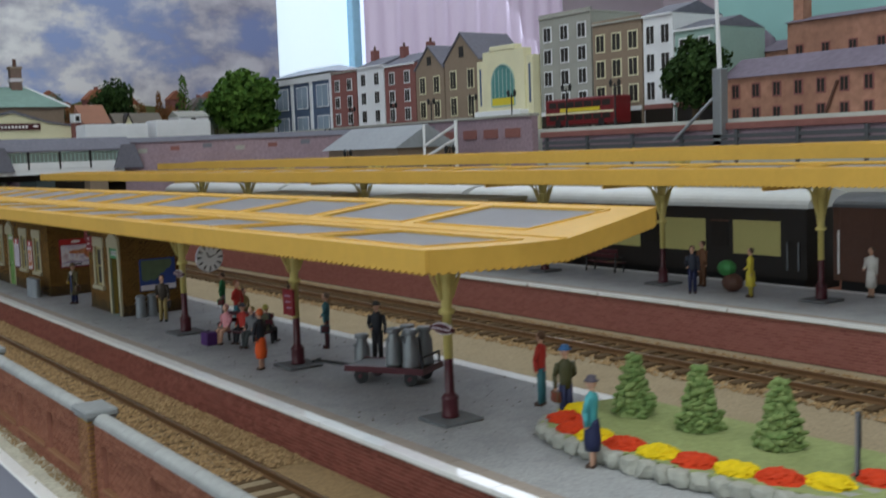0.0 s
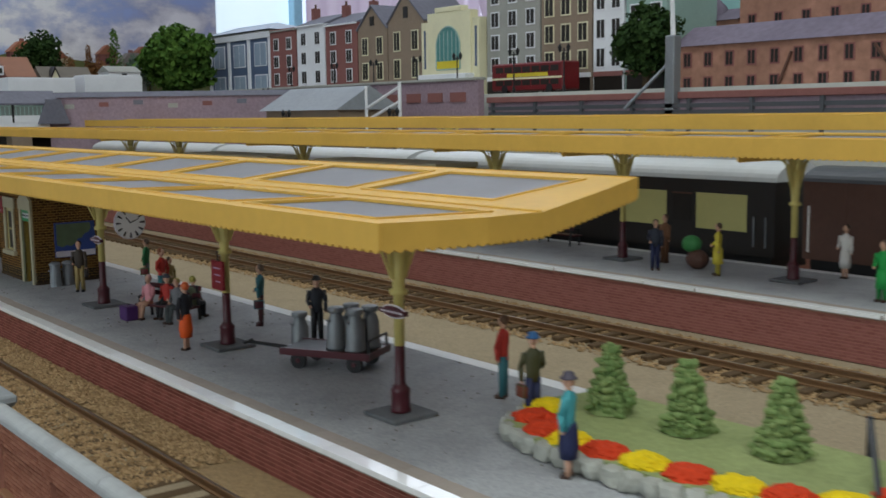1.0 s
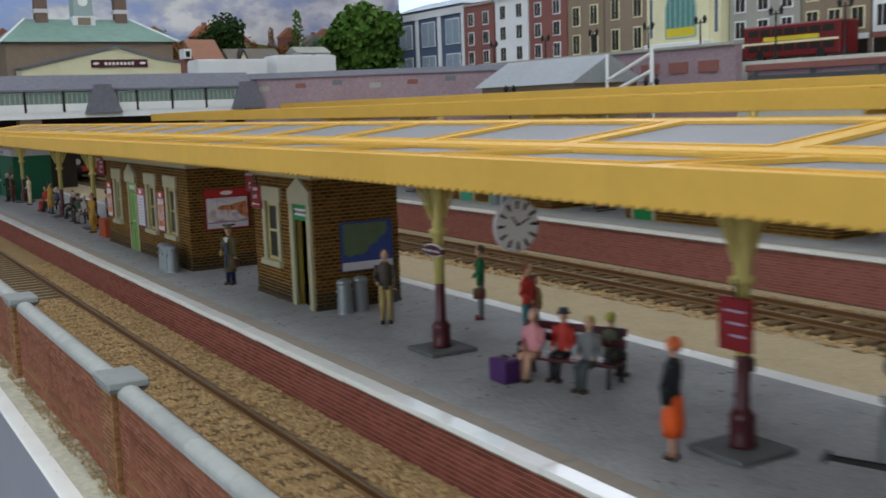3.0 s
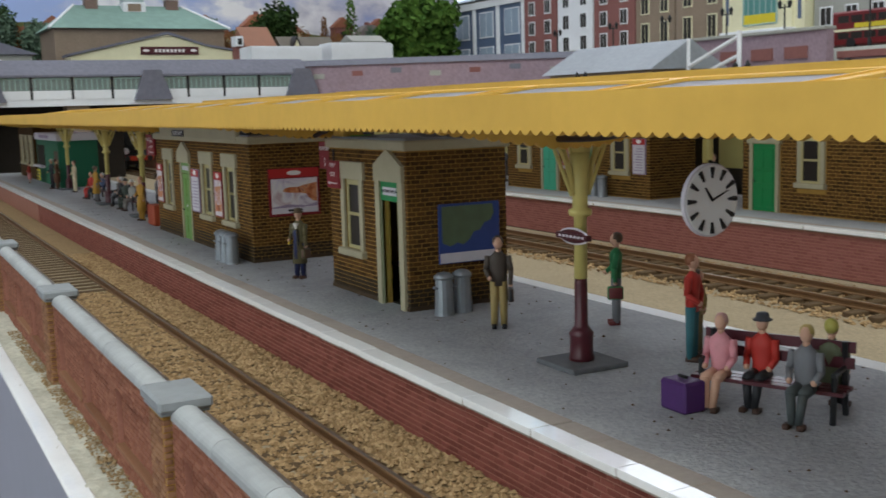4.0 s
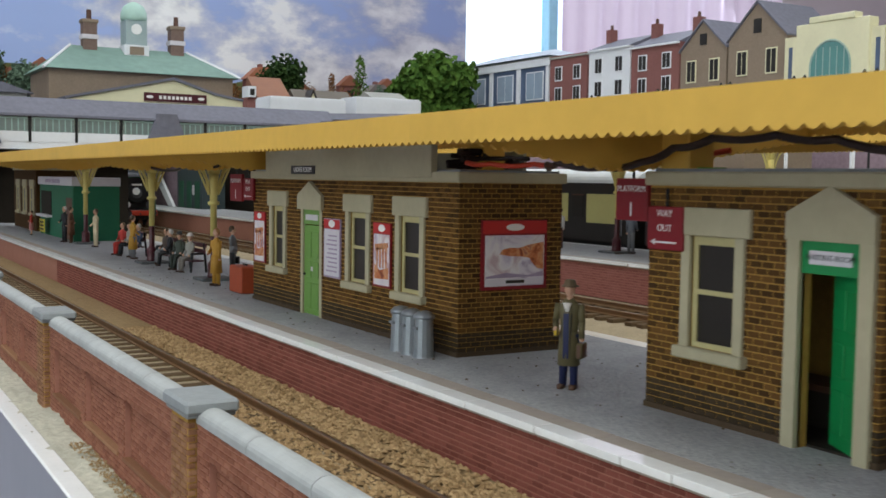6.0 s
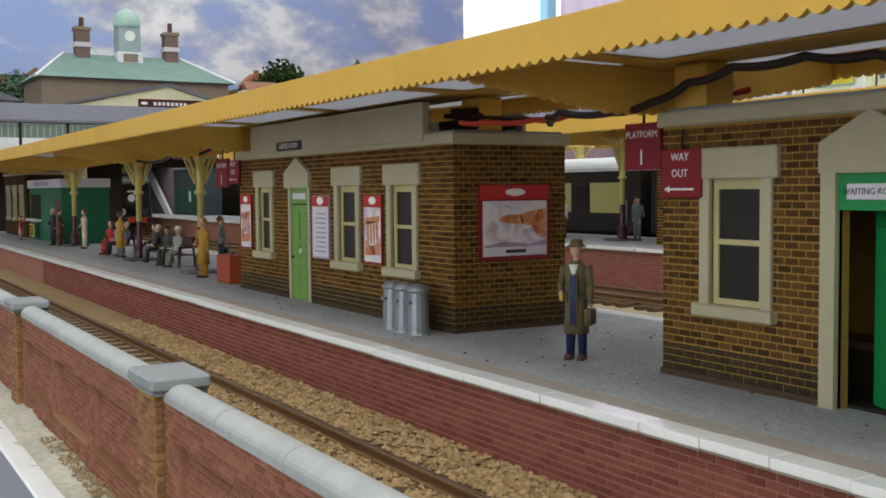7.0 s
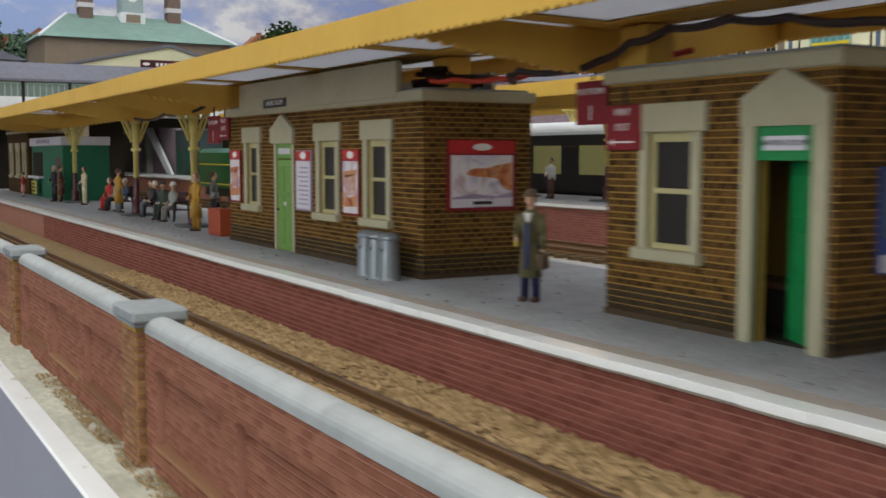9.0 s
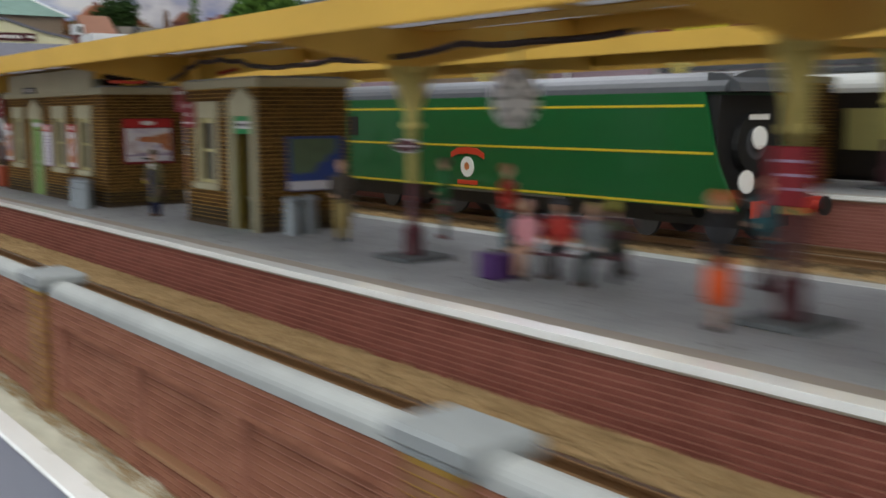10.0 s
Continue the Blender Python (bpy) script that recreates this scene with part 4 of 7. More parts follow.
def figure(x, y, z, coat, legs, skin=(0.55, 0.32, 0.22), hat=None, hair=(0.08, 0.05, 0.03), skirt=False, long_coat=False, rz=0, size=1.0, seated=False, carry=None, vest=None, label=""):
    """A painted model passenger, one plain mesh: legs, trunk, arms, head and what it wears or carries. About 21 tall."""
    size *= 0.87 if not seated else 0.94
    ms = [flock(coat), flock(legs), flock(skin), flock(hat or hair), flock(carry or (0.06, 0.03, 0.02))]
    bm = bmesh.new()
    hip = 11.5
    if seated:
        hip = 6.5
        for s in (-1.1, 1.1):
            tube(bm, (0, s, hip), (-5.0, s * 1.1, hip - 0.1), 1.25, 1.05, 8, 1)
            tube(bm, (-5.0, s * 1.1, hip), (-5.6, s * 0.55, 0.6), 1.0, 0.75, 8, 1)
            box(bm, -7.2, -5.0, s * 1.2 - 0.6, s * 1.2 + 0.6, 0, 0.9, mi=4)
    elif skirt:
        lathe(bm, [(2.0, 4.5), (2.35, 7), (2.0, hip), (1.8, hip + 1)], 10, 1)
        for s in (-0.8, 0.8):
            tube(bm, (0, s, 0.6), (0, s, 5), 0.6, 0.7, 8, 2)
            box(bm, -1.6, 0.7, s - 0.5, s + 0.5, 0, 0.8, mi=4)
    else:
        for s in (-1.1, 1.1):
            tube(bm, (0, s * 1.15, 0.6), (0, s * 0.9, hip + 0.5), 0.85, 1.25, 8, 1)
            box(bm, -2.0, 0.8, s * 1.2 - 0.6, s * 1.2 + 0.6, 0, 1.0, mi=4)
    sh = hip + 7.6
    if long_coat and not seated:
        lathe(bm, [(2.5, 5.2), (2.3, 9), (2.0, hip + 1)], 10, 0)
    # trunk, flattened front to back
    k = len(bm.verts)
    lathe(bm, [(1.9, hip - 0.6), (1.85, hip + 2), (2.25, sh - 2.2), (2.3, sh - 1), (1.2, sh + 0.1), (0.7, sh + 0.7)], 12, 0)
    for v in list(bm.verts)[k:]:
        v.co.x *= 0.72
        v.co.y *= 1.08
    for s in (-1, 1):
        tube(bm, (0, s * 2.5, sh - 0.7), (0.5 * s - 0.4, s * 3.1, sh - 4.4), 0.85, 0.75, 8, 0)
        end = (-2.4, s * 2.3, sh - 6.0) if seated or s > 0 else (-0.6, s * 3.0, sh - 8.0)
        tube(bm, (0.5 * s - 0.4, s * 3.1, sh - 4.2), end, 0.75, 0.6, 8, 0)
        ball(bm, end, 0.65, mi=2, n=6)
        if carry and s < 0 and not seated:
            box(bm, end[0] - 2.0, end[0] + 2.0, end[1] - 0.7, end[1] + 0.7, end[2] - 4.2, end[2] - 0.8, bevel=0.3, mi=4)
    if vest:
        ms += [flock(vest), flock((0.7, 0.66, 0.62)), flock((0.6, 0.4, 0.02))]
        box(bm, -2.35, -1.2, -0.95, 0.95, 6.5, sh - 2.2, bevel=0.3, mi=5)
        prism(bm, [(-0.95, sh - 0.3), (0.95, sh - 0.3), (0.0, sh - 3.0)], "x", -1.95, -1.2, 6)
        box(bm, -2.9, -1.6, 1.6, 2.8, sh - 7.6, sh - 5.6, bevel=0.3, mi=7)
    tube(bm, (0, 0, sh + 0.3), (0, 0, sh + 1.4), 0.75, 0.7, 8, 2)
    ball(bm, (-0.1, 0, sh + 2.6), 1.45, 1, 0.85, 1.15, 2)
    if hat:
        lathe(bm, [(1.95, sh + 3.1), (1.9, sh + 3.35), (1.4, sh + 3.5), (1.2, sh + 4.5), (0.7, sh + 4.7)], 12, 3)
    else:
        ball(bm, (0.3, 0, sh + 3.0), 1.5, 1, 0.95, 1.05, 3)
    for v in bm.verts:
        v.co *= size
    ob = link("model_figure", bm, ms, None, smooth=True)
    ob.matrix_world = pose(x * MM, y * MM, z * MM, 0, 0, rz)
    return tagged(ob, label, "figure", group="model figures")


def bin_can(x, y, z):
    t = thing("dustbin", "dull zinc dustbin with a domed lid", "dustbin", x, y, z, group="dustbins")
    bm = lathe(bmesh.new(), [(2.5, 0), (2.35, 0.4), (2.0, 8.6), (2.15, 8.8)], 14)
    part("body", bm, ZINC, t)
    part("lid", lathe(bmesh.new(), [(2.35, 8.6), (2.35, 9.3), (1.6, 10.0), (0.45, 10.3)], 14), ZINC, t, smooth=True)
    part("handle", tube(bmesh.new(), (-2.25, 0.9, 6.6), (-2.25, -0.9, 6.6), 0.35, 0.35, 6), ZINC, t)


def bench(x, y, z, rz=0, label="dark brown slatted platform bench"):
    t = thing("bench", label, "bench", x, y, z, rz, group="benches")
    for k in range(3):
        part("seat_slat", B(-3.4 + k * 1.9, -1.9 + k * 1.9, -12, 12, 4.5, 5.1), MAROON, t)
    for k in range(2):
        part("back_slat", B(2.2 + k * 0.4, 2.7 + k * 0.4, -12, 12, 7.6 + k * 2.4, 9.3 + k * 2.4), MAROON, t)
    for yy in (-10.5, 10.5):
        bm = bmesh.new()
        tube(bm, (-3, yy, 0), (-2.4, yy, 7.5), 0.5, 0.5, 6)
        tube(bm, (3.4, yy, 0), (2.4, yy, 11.8), 0.5, 0.5, 6)
        tube(bm, (-3.0, yy, 7.5), (2.6, yy, 7.7), 0.45, 0.45, 6)
        part("end_frame", bm, BLACK, t)
    return t


def suitcase(x, y, z, w, d, h, rgb, label, rz=0):
    t = thing("suitcase", label, "suitcase", x, y, z, rz, group="luggage")
    part("body", B(-d / 2, d / 2, -w / 2, w / 2, 0, h, bevel=0.4), flock(rgb), t)
    part("handle", tube(bmesh.new(), (0, -w * 0.15, h + 0.4), (0, w * 0.15, h + 0.4), 0.3, 0.3, 6), BLACK, t)


def churn(x, y, z):
    t = thing("milk_churn", "dull grey metal milk churn by the trolley", "milk churn", x, y, z, group="milk churns")
    part("body", lathe(bmesh.new(), [(2.9, 0), (2.9, 0.8), (2.7, 1), (2.5, 7.2), (1.7, 9.3), (1.7, 10.2)], 14), CHURNGREY, t, smooth=True)
    part("lid", lathe(bmesh.new(), [(2.3, 10.1), (2.4, 10.8), (2.2, 11.5), (0.6, 11.8)], 14), CHURNGREY, t)
    part("handle", tube(bmesh.new(), (-2.6, 0.8, 8), (-2.6, -0.8, 8), 0.3, 0.3, 6), CHURNGREY, t)


def trolley(x, y, z, rz):
    t = thing("luggage_trolley", "dark maroon flat platform trolley with a draw bar", "trolley", x, y, z, rz)
    part("deck", B(-6.6, 6.6, -13, 13, 4.6, 5.6, bevel=0.2), UMBER, t)
    bm = bmesh.new()
    box(bm, -7.0, -6.2, -13.4, 13.4, 3.9, 5.8)
    box(bm, 6.2, 7.0, -13.4, 13.4, 3.9, 5.8)
    box(bm, -7.0, 7.0, -13.7, -13.0, 3.9, 5.8)
    part("side_rail", bm, MAROON, t)
    for xx in (-5.2, 5.2):
        for yy in (-8.5, 8.5):
            w = part("wheel", tube(bmesh.new(), (xx - 0.5, yy, 2.3), (xx + 0.5, yy, 2.3), 2.3, 2.3, 16), BLACK, t)
            part("hub", tube(bmesh.new(), (xx - 0.8, yy, 2.3), (xx + 0.8, yy, 2.3), 0.7, 0.7, 8), MAROON, w)
    bm = tube(bmesh.new(), (0, 12.5, 4.2), (-1, 27, 5.4), 0.6, 0.5, 6)
    tube(bm, (-3.0, 27, 5.4), (1.2, 27, 5.4), 0.5, 0.5, 6)
    part("draw_bar", bm, BLACK, t)
    bm = bmesh.new()
    for xx in (-5.8, 5.8):
        tube(bm, (xx, -13, 5.4), (xx, -13, 9), 0.4, 0.4, 6)
    tube(bm, (-5.8, -13, 9), (5.8, -13, 9), 0.4, 0.4, 6)
    part("end_rail", bm, BLACK, t)


def station_clock(x, y, z):
    t = thing("station_clock", "round white station clock hung from the canopy", "clock", x, y, z, 3)
    part("case", tube(bmesh.new(), (0, -0.35, 0), (0, 0.35, 0), 5.5, 5.5, 28), PAPER, t)
    for s in (-1, 1):
        f = part("dial", tube(bmesh.new(), (0, s * 0.35, 0), (0, s * 0.5, 0), 5.25, 5.25, 28), DISCWHITE, t)
        for k in range(12):
            a = k * math.pi / 6
            part("hour_mark", tube(bmesh.new(), (3.3 * math.cos(a), s * 0.55, 3.3 * math.sin(a)), (4.95 * math.cos(a), s * 0.55, 4.95 * math.sin(a)), 0.2, 0.42, 6), BLACK, f)
        part("minute_pointer", tube(bmesh.new(), (0, s * 0.62, 0), (3.2, s * 0.62, 1.3), 0.2, 0.1, 6), BLACK, f)
        part("hour_pointer", tube(bmesh.new(), (0, s * 0.62, 0), (-1.4, s * 0.62, 1.9), 0.25, 0.15, 6), BLACK, f)
    part("hanger", tube(bmesh.new(), (0, 0, 6), (0, 0, 12), 0.5, 0.5, 8), POSTCREAM, t)


def totem(x, y, z):
    """A lozenge name board on the post; its name is left as plain bars."""
    t = thing("name_board", "maroon lozenge name board with a pale outline", "sign", x, y, z)
    part("rim", ball(bmesh.new(), (0.1, 0, 0), 1, 0.45, 4.7, 1.6, n=14), PAPER, t)
    part("plate", ball(bmesh.new(), (-0.05, 0, 0), 1, 0.5, 4.35, 1.3, n=14), MAROON, t)
    band = part("band", B(-0.62, 0.62, -4.9, 4.9, -0.55, 0.55, bevel=0.1), MAROON, t)
    for k in range(7):
        part("name_bar", B(-0.68, 0.68, -4.1 + k * 1.2, -3.35 + k * 1.2, -0.22, 0.22), PAPER, band)


def garden():
    t = thing("flower_bed", "rockery flower bed with red and yellow flowers on pale lawn", "flower bed", 0, 0, 0)
    out = [(11, -388), (28, -380), (46, -384), (47, -476), (16, -476), (8, -440), (7, -402)]
    part("lawn", P(out, "z", 0, 3.6), LAWN, t)
    rng = random.Random(8)
    # rockery stones round the bed
    ring = [(11, -388), (28, -380)], [(7, -402), (11, -388)], [(6.5, -402), (6, -430)], [(6, -430), (12, -466)], [(12, -466), (30, -472)]
    for (ax, ay), (bx, by) in ring:
        n = max(2, int(math.hypot(bx - ax, by - ay) / 4.4))
        for i in range(n):
            f = (i + 0.5) / n
            bm = bmesh.new()
            bmesh.ops.create_icosphere(bm, subdivisions=2, radius=2.7)
            for v in bm.verts:
                v.co *= 1 + 0.45 * noise.noise(v.co * 0.45 + Vector((i * 7.1, ax, by))) + 0.12 * noise.noise(v.co * 1.5)
                v.co.x, v.co.y, v.co.z = v.co.x * 0.8, v.co.y * rng.uniform(0.98, 1.02), max(-2.0, min(1.7, v.co.z))
            bmesh.ops.translate(bm, vec=(ax + (bx - ax) * f + rng.uniform(-0.5, 0.5), ay + (by - ay) * f + rng.uniform(-0.4, 0.4), 1.95), verts=bm.verts)
            part("rockery_stone", bm, ROCK, t)
    spots = [(17, -391), (25, -386), (12.5, -399), (11.5, -407), (11.5, -416.5), (12, -426), (13, -435.5), (14.5, -445), (16.5, -454), (21, -462), (30, -467)]
    for i, (x, y) in enumerate(spots):
        bm = bmesh.new()
        bmesh.ops.create_icosphere(bm, subdivisions=4, radius=1)
        for v in bm.verts:
            k = 1 + 0.22 * noise.noise(v.co * 3.0 + Vector((i * 3.0, 0, 0))) + 0.13 * noise.noise(v.co * 9.0 + Vector((0, i * 5.0, 0)))
            v.co = Vector((v.co.x * 4.3 * k, v.co.y * 5.2 * k, max(0, v.co.z) * 2.3 * k))
        bmesh.ops.translate(bm, vec=(x, y, 3.3), verts=bm.verts)
        part("flower_clump", bm, FLOWERRED if i % 2 == 0 else FLOWERYELLOW, t, "red flower clump" if i % 2 == 0 else "yellow flower clump")
    crown, first = bmesh.new(), None
    for k in range(9):
        r = 6.2 * (1 - k / 10.5)
        m = 16 - k
        for j in range(m):
            a = 2 * math.pi * (j + 0.5 * (k % 2)) / m
            rr = r * rng.uniform(0.7, 1.08)
            for q in range(3):
                ball(crown, (rr * math.cos(a) * 0.8 + rng.uniform(-0.7, 0.7), rr * math.sin(a) * 0.8 + rng.uniform(-0.7, 0.7), 1.4 + k * 1.62 + rng.uniform(-0.7, 0.7)), rng.uniform(0.55, 1.15), 1, 1, 0.7, n=5)
        lathe(crown, [(r * 0.8, 0.4 + k * 1.62), (r * 0.55, 2.4 + k * 1.62)], 10)
    for i, (x, y) in enumerate(((33, -398), (33.5, -418.5), (35, -440))):
        c = thing("clipped_tree", "pale green tiered clipped conifer in the flower bed", "tree", x, y, 3.4, 67 * i, group="clipped conifers")
        part("trunk", tube(bmesh.new(), (0, 0, 0), (0, 0, 6), 0.8, 0.6, 8), BARK, c)
        if first is None:
            first = part("crown", crown, TOPIARY, c)
        else:
            new("crown", first.data).parent = c


# ---- trains ----
def wheel(parent, x, y, z, r, n=24, rod=False):
    w = part("wheel", tube(bmesh.new(), (x - 0.9, y, z), (x + 0.9, y, z), r, r, n), BLACK, parent)
    part("tyre", tube(bmesh.new(), (x - 1.0, y, z), (x + 0.2, y, z), r + 0.6, r + 0.6, n), LOCOGREY, w)


def coach_body(t, y0, y1, half, z0, zs, roof, side_m, roof_m):
    """Sides and a rounded roof; z measured from the rail."""
    part("body", P([(-half, z0), (half, z0), (half, zs), (-half, zs)], "y", y0, y1), side_m, t)
    arc = [(half * 1.01 * math.cos(a), zs + roof * math.sin(a)) for a in np.linspace(0, math.pi, 15)]
    part("roof", P(arc, "y", y0 - 0.5, y1 + 0.5), roof_m, t, smooth=False)


def locomotive():
    """Streamlined steam engine with flat green sides, and its tender. Front at local y = 0, body runs to +y; z from the rail."""
    t = thing("steam_locomotive", "malachite green streamlined model steam engine with yellow lines", "locomotive")
    H = 17.0
    # air-smoothed casing
    part("casing", P([(-H, 11), (-H, 45), (H, 45), (H, 11)], "y", 17, 232), LOCO, t)
    part("roof", P([(H * math.cos(a), 45 + 6.4 * math.sin(a)) for a in np.linspace(math.pi, 0, 13)], "y", 10, 232), LOCOGREY, t, "dark grey curved casing top")
    # wedge-shaped side sheets that rake forward to the buffer beam
    for s in (-1, 1):
        a, b = sorted((s * H, s * (H - 0.8)))
        part("smoke_deflector", P([(17, 11), (4, 11), (7.5, 16), (11.5, 24), (14, 32), (17, 45)], "x", a, b), LOCO, t)
    for s in (-1, 1):
        for zl in (11.4, 26.8, 40.6):
            a, b = sorted((s * H, s * (H + 0.12)))
            y = float(np.interp(zl, [11, 16, 24, 32, 45], [4, 7.5, 11.5, 14, 17]))
            part("lining", B(a, b, y + 1, 232, zl, zl + 0.75), LINING, t)
    # front: black smokebox set back between the sheets
    part("smokebox_front", P([(14, 16), (12, 44), (18, 44), (18, 16)], "x", -15.8, 15.8), BLACK, t)
    part("smokebox_door", tube(bmesh.new(), (0, 15.5, 30), (0, 11.0, 30), 10.2, 9.0, 28), BLACK, t)
    part("smokebox_door_ring", tube(bmesh.new(), (0, 11.2, 30), (0, 10.6, 30), 6.0, 3.0, 24), LOCOGREY, t)
    part("hood", P([(6, 45), (18, 45), (18, 50.6), (12, 50.2), (7, 47.5)], "x", -14.5, 14.5), LOCOGREY, t)
    part("running_plate", P([(0, 11.8), (17, 11.8), (17, 15.5), (3, 14.2), (0, 13.6)], "x", -15.5, 15.5), BLACK, t)
    part("number_plate", B(-4.5, 4.5, 10.2, 10.6, 36.8, 38.4), LETTER, t)
    b = part("buffer_beam", B(-16, 16, -0.8, 0.6, 9.2, 14.0, bevel=0.2), BUFFERRED, t)
    for x in (-11.5, 11.5):
        c = part("buffer", tube(bmesh.new(), (x, -0.5, 11.6), (x, -4.5, 11.6), 1.6, 1.1, 12), BUFFERRED, b)
        part("buffer_head", tube(bmesh.new(), (x, -4.5, 11.6), (x, -5.3, 11.6), 2.9, 2.9, 16), BLACK, b)
    part("coupling_hook", tube(bmesh.new(), (0, -0.5, 11), (0, -3.5, 10), 0.7, 0.5, 6), BLACK, b)
    for x, z, y in ((-1.0, 31.5, 9.6), (-10.5, 19.0, 6.6), (10.5, 19.0, 6.6)):
        part("headcode_disc", tube(bmesh.new(), (x, y, z), (x, y - 0.5, z), 3.4, 3.4, 20), DISCWHITE if x < 0 else LOCOGREY, t)
    # name scroll and crest on each side
    for s in (-1, 1):
        a, b_ = sorted((s * (H + 0.1), s * (H + 0.45)))
        part("name_scroll", P([(119, 22.4), (123, 23.8), (129, 24.2), (135, 23.8), (139, 22.4), (139, 24.4), (135, 26.2), (129, 26.6), (123, 26.2), (119, 24.4)], "x", a, b_), BUFFERRED, t)
        c = part("crest", tube(bmesh.new(), (s * H, 129, 19.2), (s * (H + 0.5), 129, 19.2), 3.8, 3.8, 20), DISCWHITE, t)
        part("crest_shield", tube(bmesh.new(), (s * (H + 0.4), 129, 19.4), (s * (H + 0.62), 129, 19.4), 1.6, 1.6, 6), CLIFF, c)
        part("name_scroll", B(a, b_, 123, 135, 12.6, 14.2), BUFFERRED, t)
    part("frames", B(-10, 10, 6, 230, 5, 14.5), BLACK, t)
    for y, r in ((16, 6), (46, 6), (84, 12.0), (116, 12.0), (148, 12.0), (192, 6.5)):
        for s in (-1, 1):
            wheel(t, s * 8.6, y, r, r - 0.6)
    for s in (-1, 1):
        part("coupling_rod", B(s * 11 - 0.4, s * 11 + 0.4, 82, 150, 9.5, 11.2, bevel=0.2), ZINC, t)
        part("cylinder", tube(bmesh.new(), (s * 12.0, 22, 11.5), (s * 12.0, 38, 11.5), 4.0, 4.0, 16), BLACK, t)
        c0, c1 = sorted((s * H, s * (H + 0.1)))
        part("cab_window", B(c0, c1, 206, 214, 30, 38), PANE, t)
        part("cab_window", B(c0, c1, 218, 226, 30, 38), PANE, t)
    # tender
    part("tender_body", P([(-16, 12), (16, 12), (16, 36), (13, 39), (-13, 39), (-16, 36)], "y", 238, 338), LOCO, t)
    part("coal", P([(-11, 38.5), (11, 38.5), (8, 43), (-7, 42)], "y", 244, 287), BLACK, t)
    for s in (-1, 1):
        a, b_ = sorted((s * 16, s * 16.12))
        for zl in (14.2, 27.6):
            part("lining", B(a, b_, 239, 337, zl, zl + 0.75), LINING, t)
        for y in (254, 288, 322):
            wheel(t, s * 8.6, y, 7, 6.4)
    part("tender_frame", B(-12, 12, 240, 336, 6, 12.2), BLACK, t)
    return t


def pullman_coach(x, y0, y1, z):
    t = thing("pullman_coach", "dark umber and cream coach with a white roof", "coach", x, 0, z, group="standing coaches")
    coach_body(t, y0, y1, 17, 10, 42, 8, UMBER, COACHROOF)
    y = y0 + 14
    while y + 38 < y1:
        part("cream_panel", B(-17.25, -17, y, y + 27, 20, 36), COACHCREAM, t, "cream side panel")
        p = part("window", B(-17.3, -17, y + 30, y + 40, 23, 35), PANE, t)
        part("window_frame", B(-17.35, -17.1, y + 29.4, y + 40.6, 35, 35.8), BROWNVAN, p)
        y += 44
    e = bmesh.new()
    ball(e, (-17.1, y1 - 18, 28), 1, 0.3, 2.6, 4.5, n=14)
    part("oval_window", e, PANE, t)
    for yy in (y0 + 4, y0 + 10):
        part("handrail", tube(bmesh.new(), (-17.8, yy, 14), (-17.8, yy, 27), 0.35, 0.35, 6), ZINC, t)
    part("underframe", B(-13, 13, y0 + 4, y1 - 4, 4, 10), BLACK, t)
    for yy in (y0 + 22, y0 + 54, y1 - 54, y1 - 22):
        for s in (-1, 1):
            wheel(t, s * 8.6, yy, 6.4, 5.8)


def goods_van(x, y0, y1, z, side_m, roof_m, label, top=43):
    t = thing("goods_van", label, "van", x, 0, z, group="standing vans")
    coach_body(t, y0, y1, 15, 11, top, 6, side_m, roof_m)
    for k in range(8):
        yy = y0 + 3 + k * (y1 - y0 - 6) / 7
        part("side_strap", B(-15.3, -15, yy - 0.5, yy + 0.5, 11, top), side_m, t)
    part("end_rail", tube(bmesh.new(), (-15.6, y1 - 3, 14), (-15.6, y1 - 3, 33), 0.5, 0.5, 6), LETTER, t)
    part("underframe", B(-12, 12, y0 + 2, y1 - 2, 5, 11), BLACK, t)
    for yy in (y0 + 16, y1 - 16):
        for s in (-1, 1):
            wheel(t, s * 8.6, yy, 6.4, 5.8)


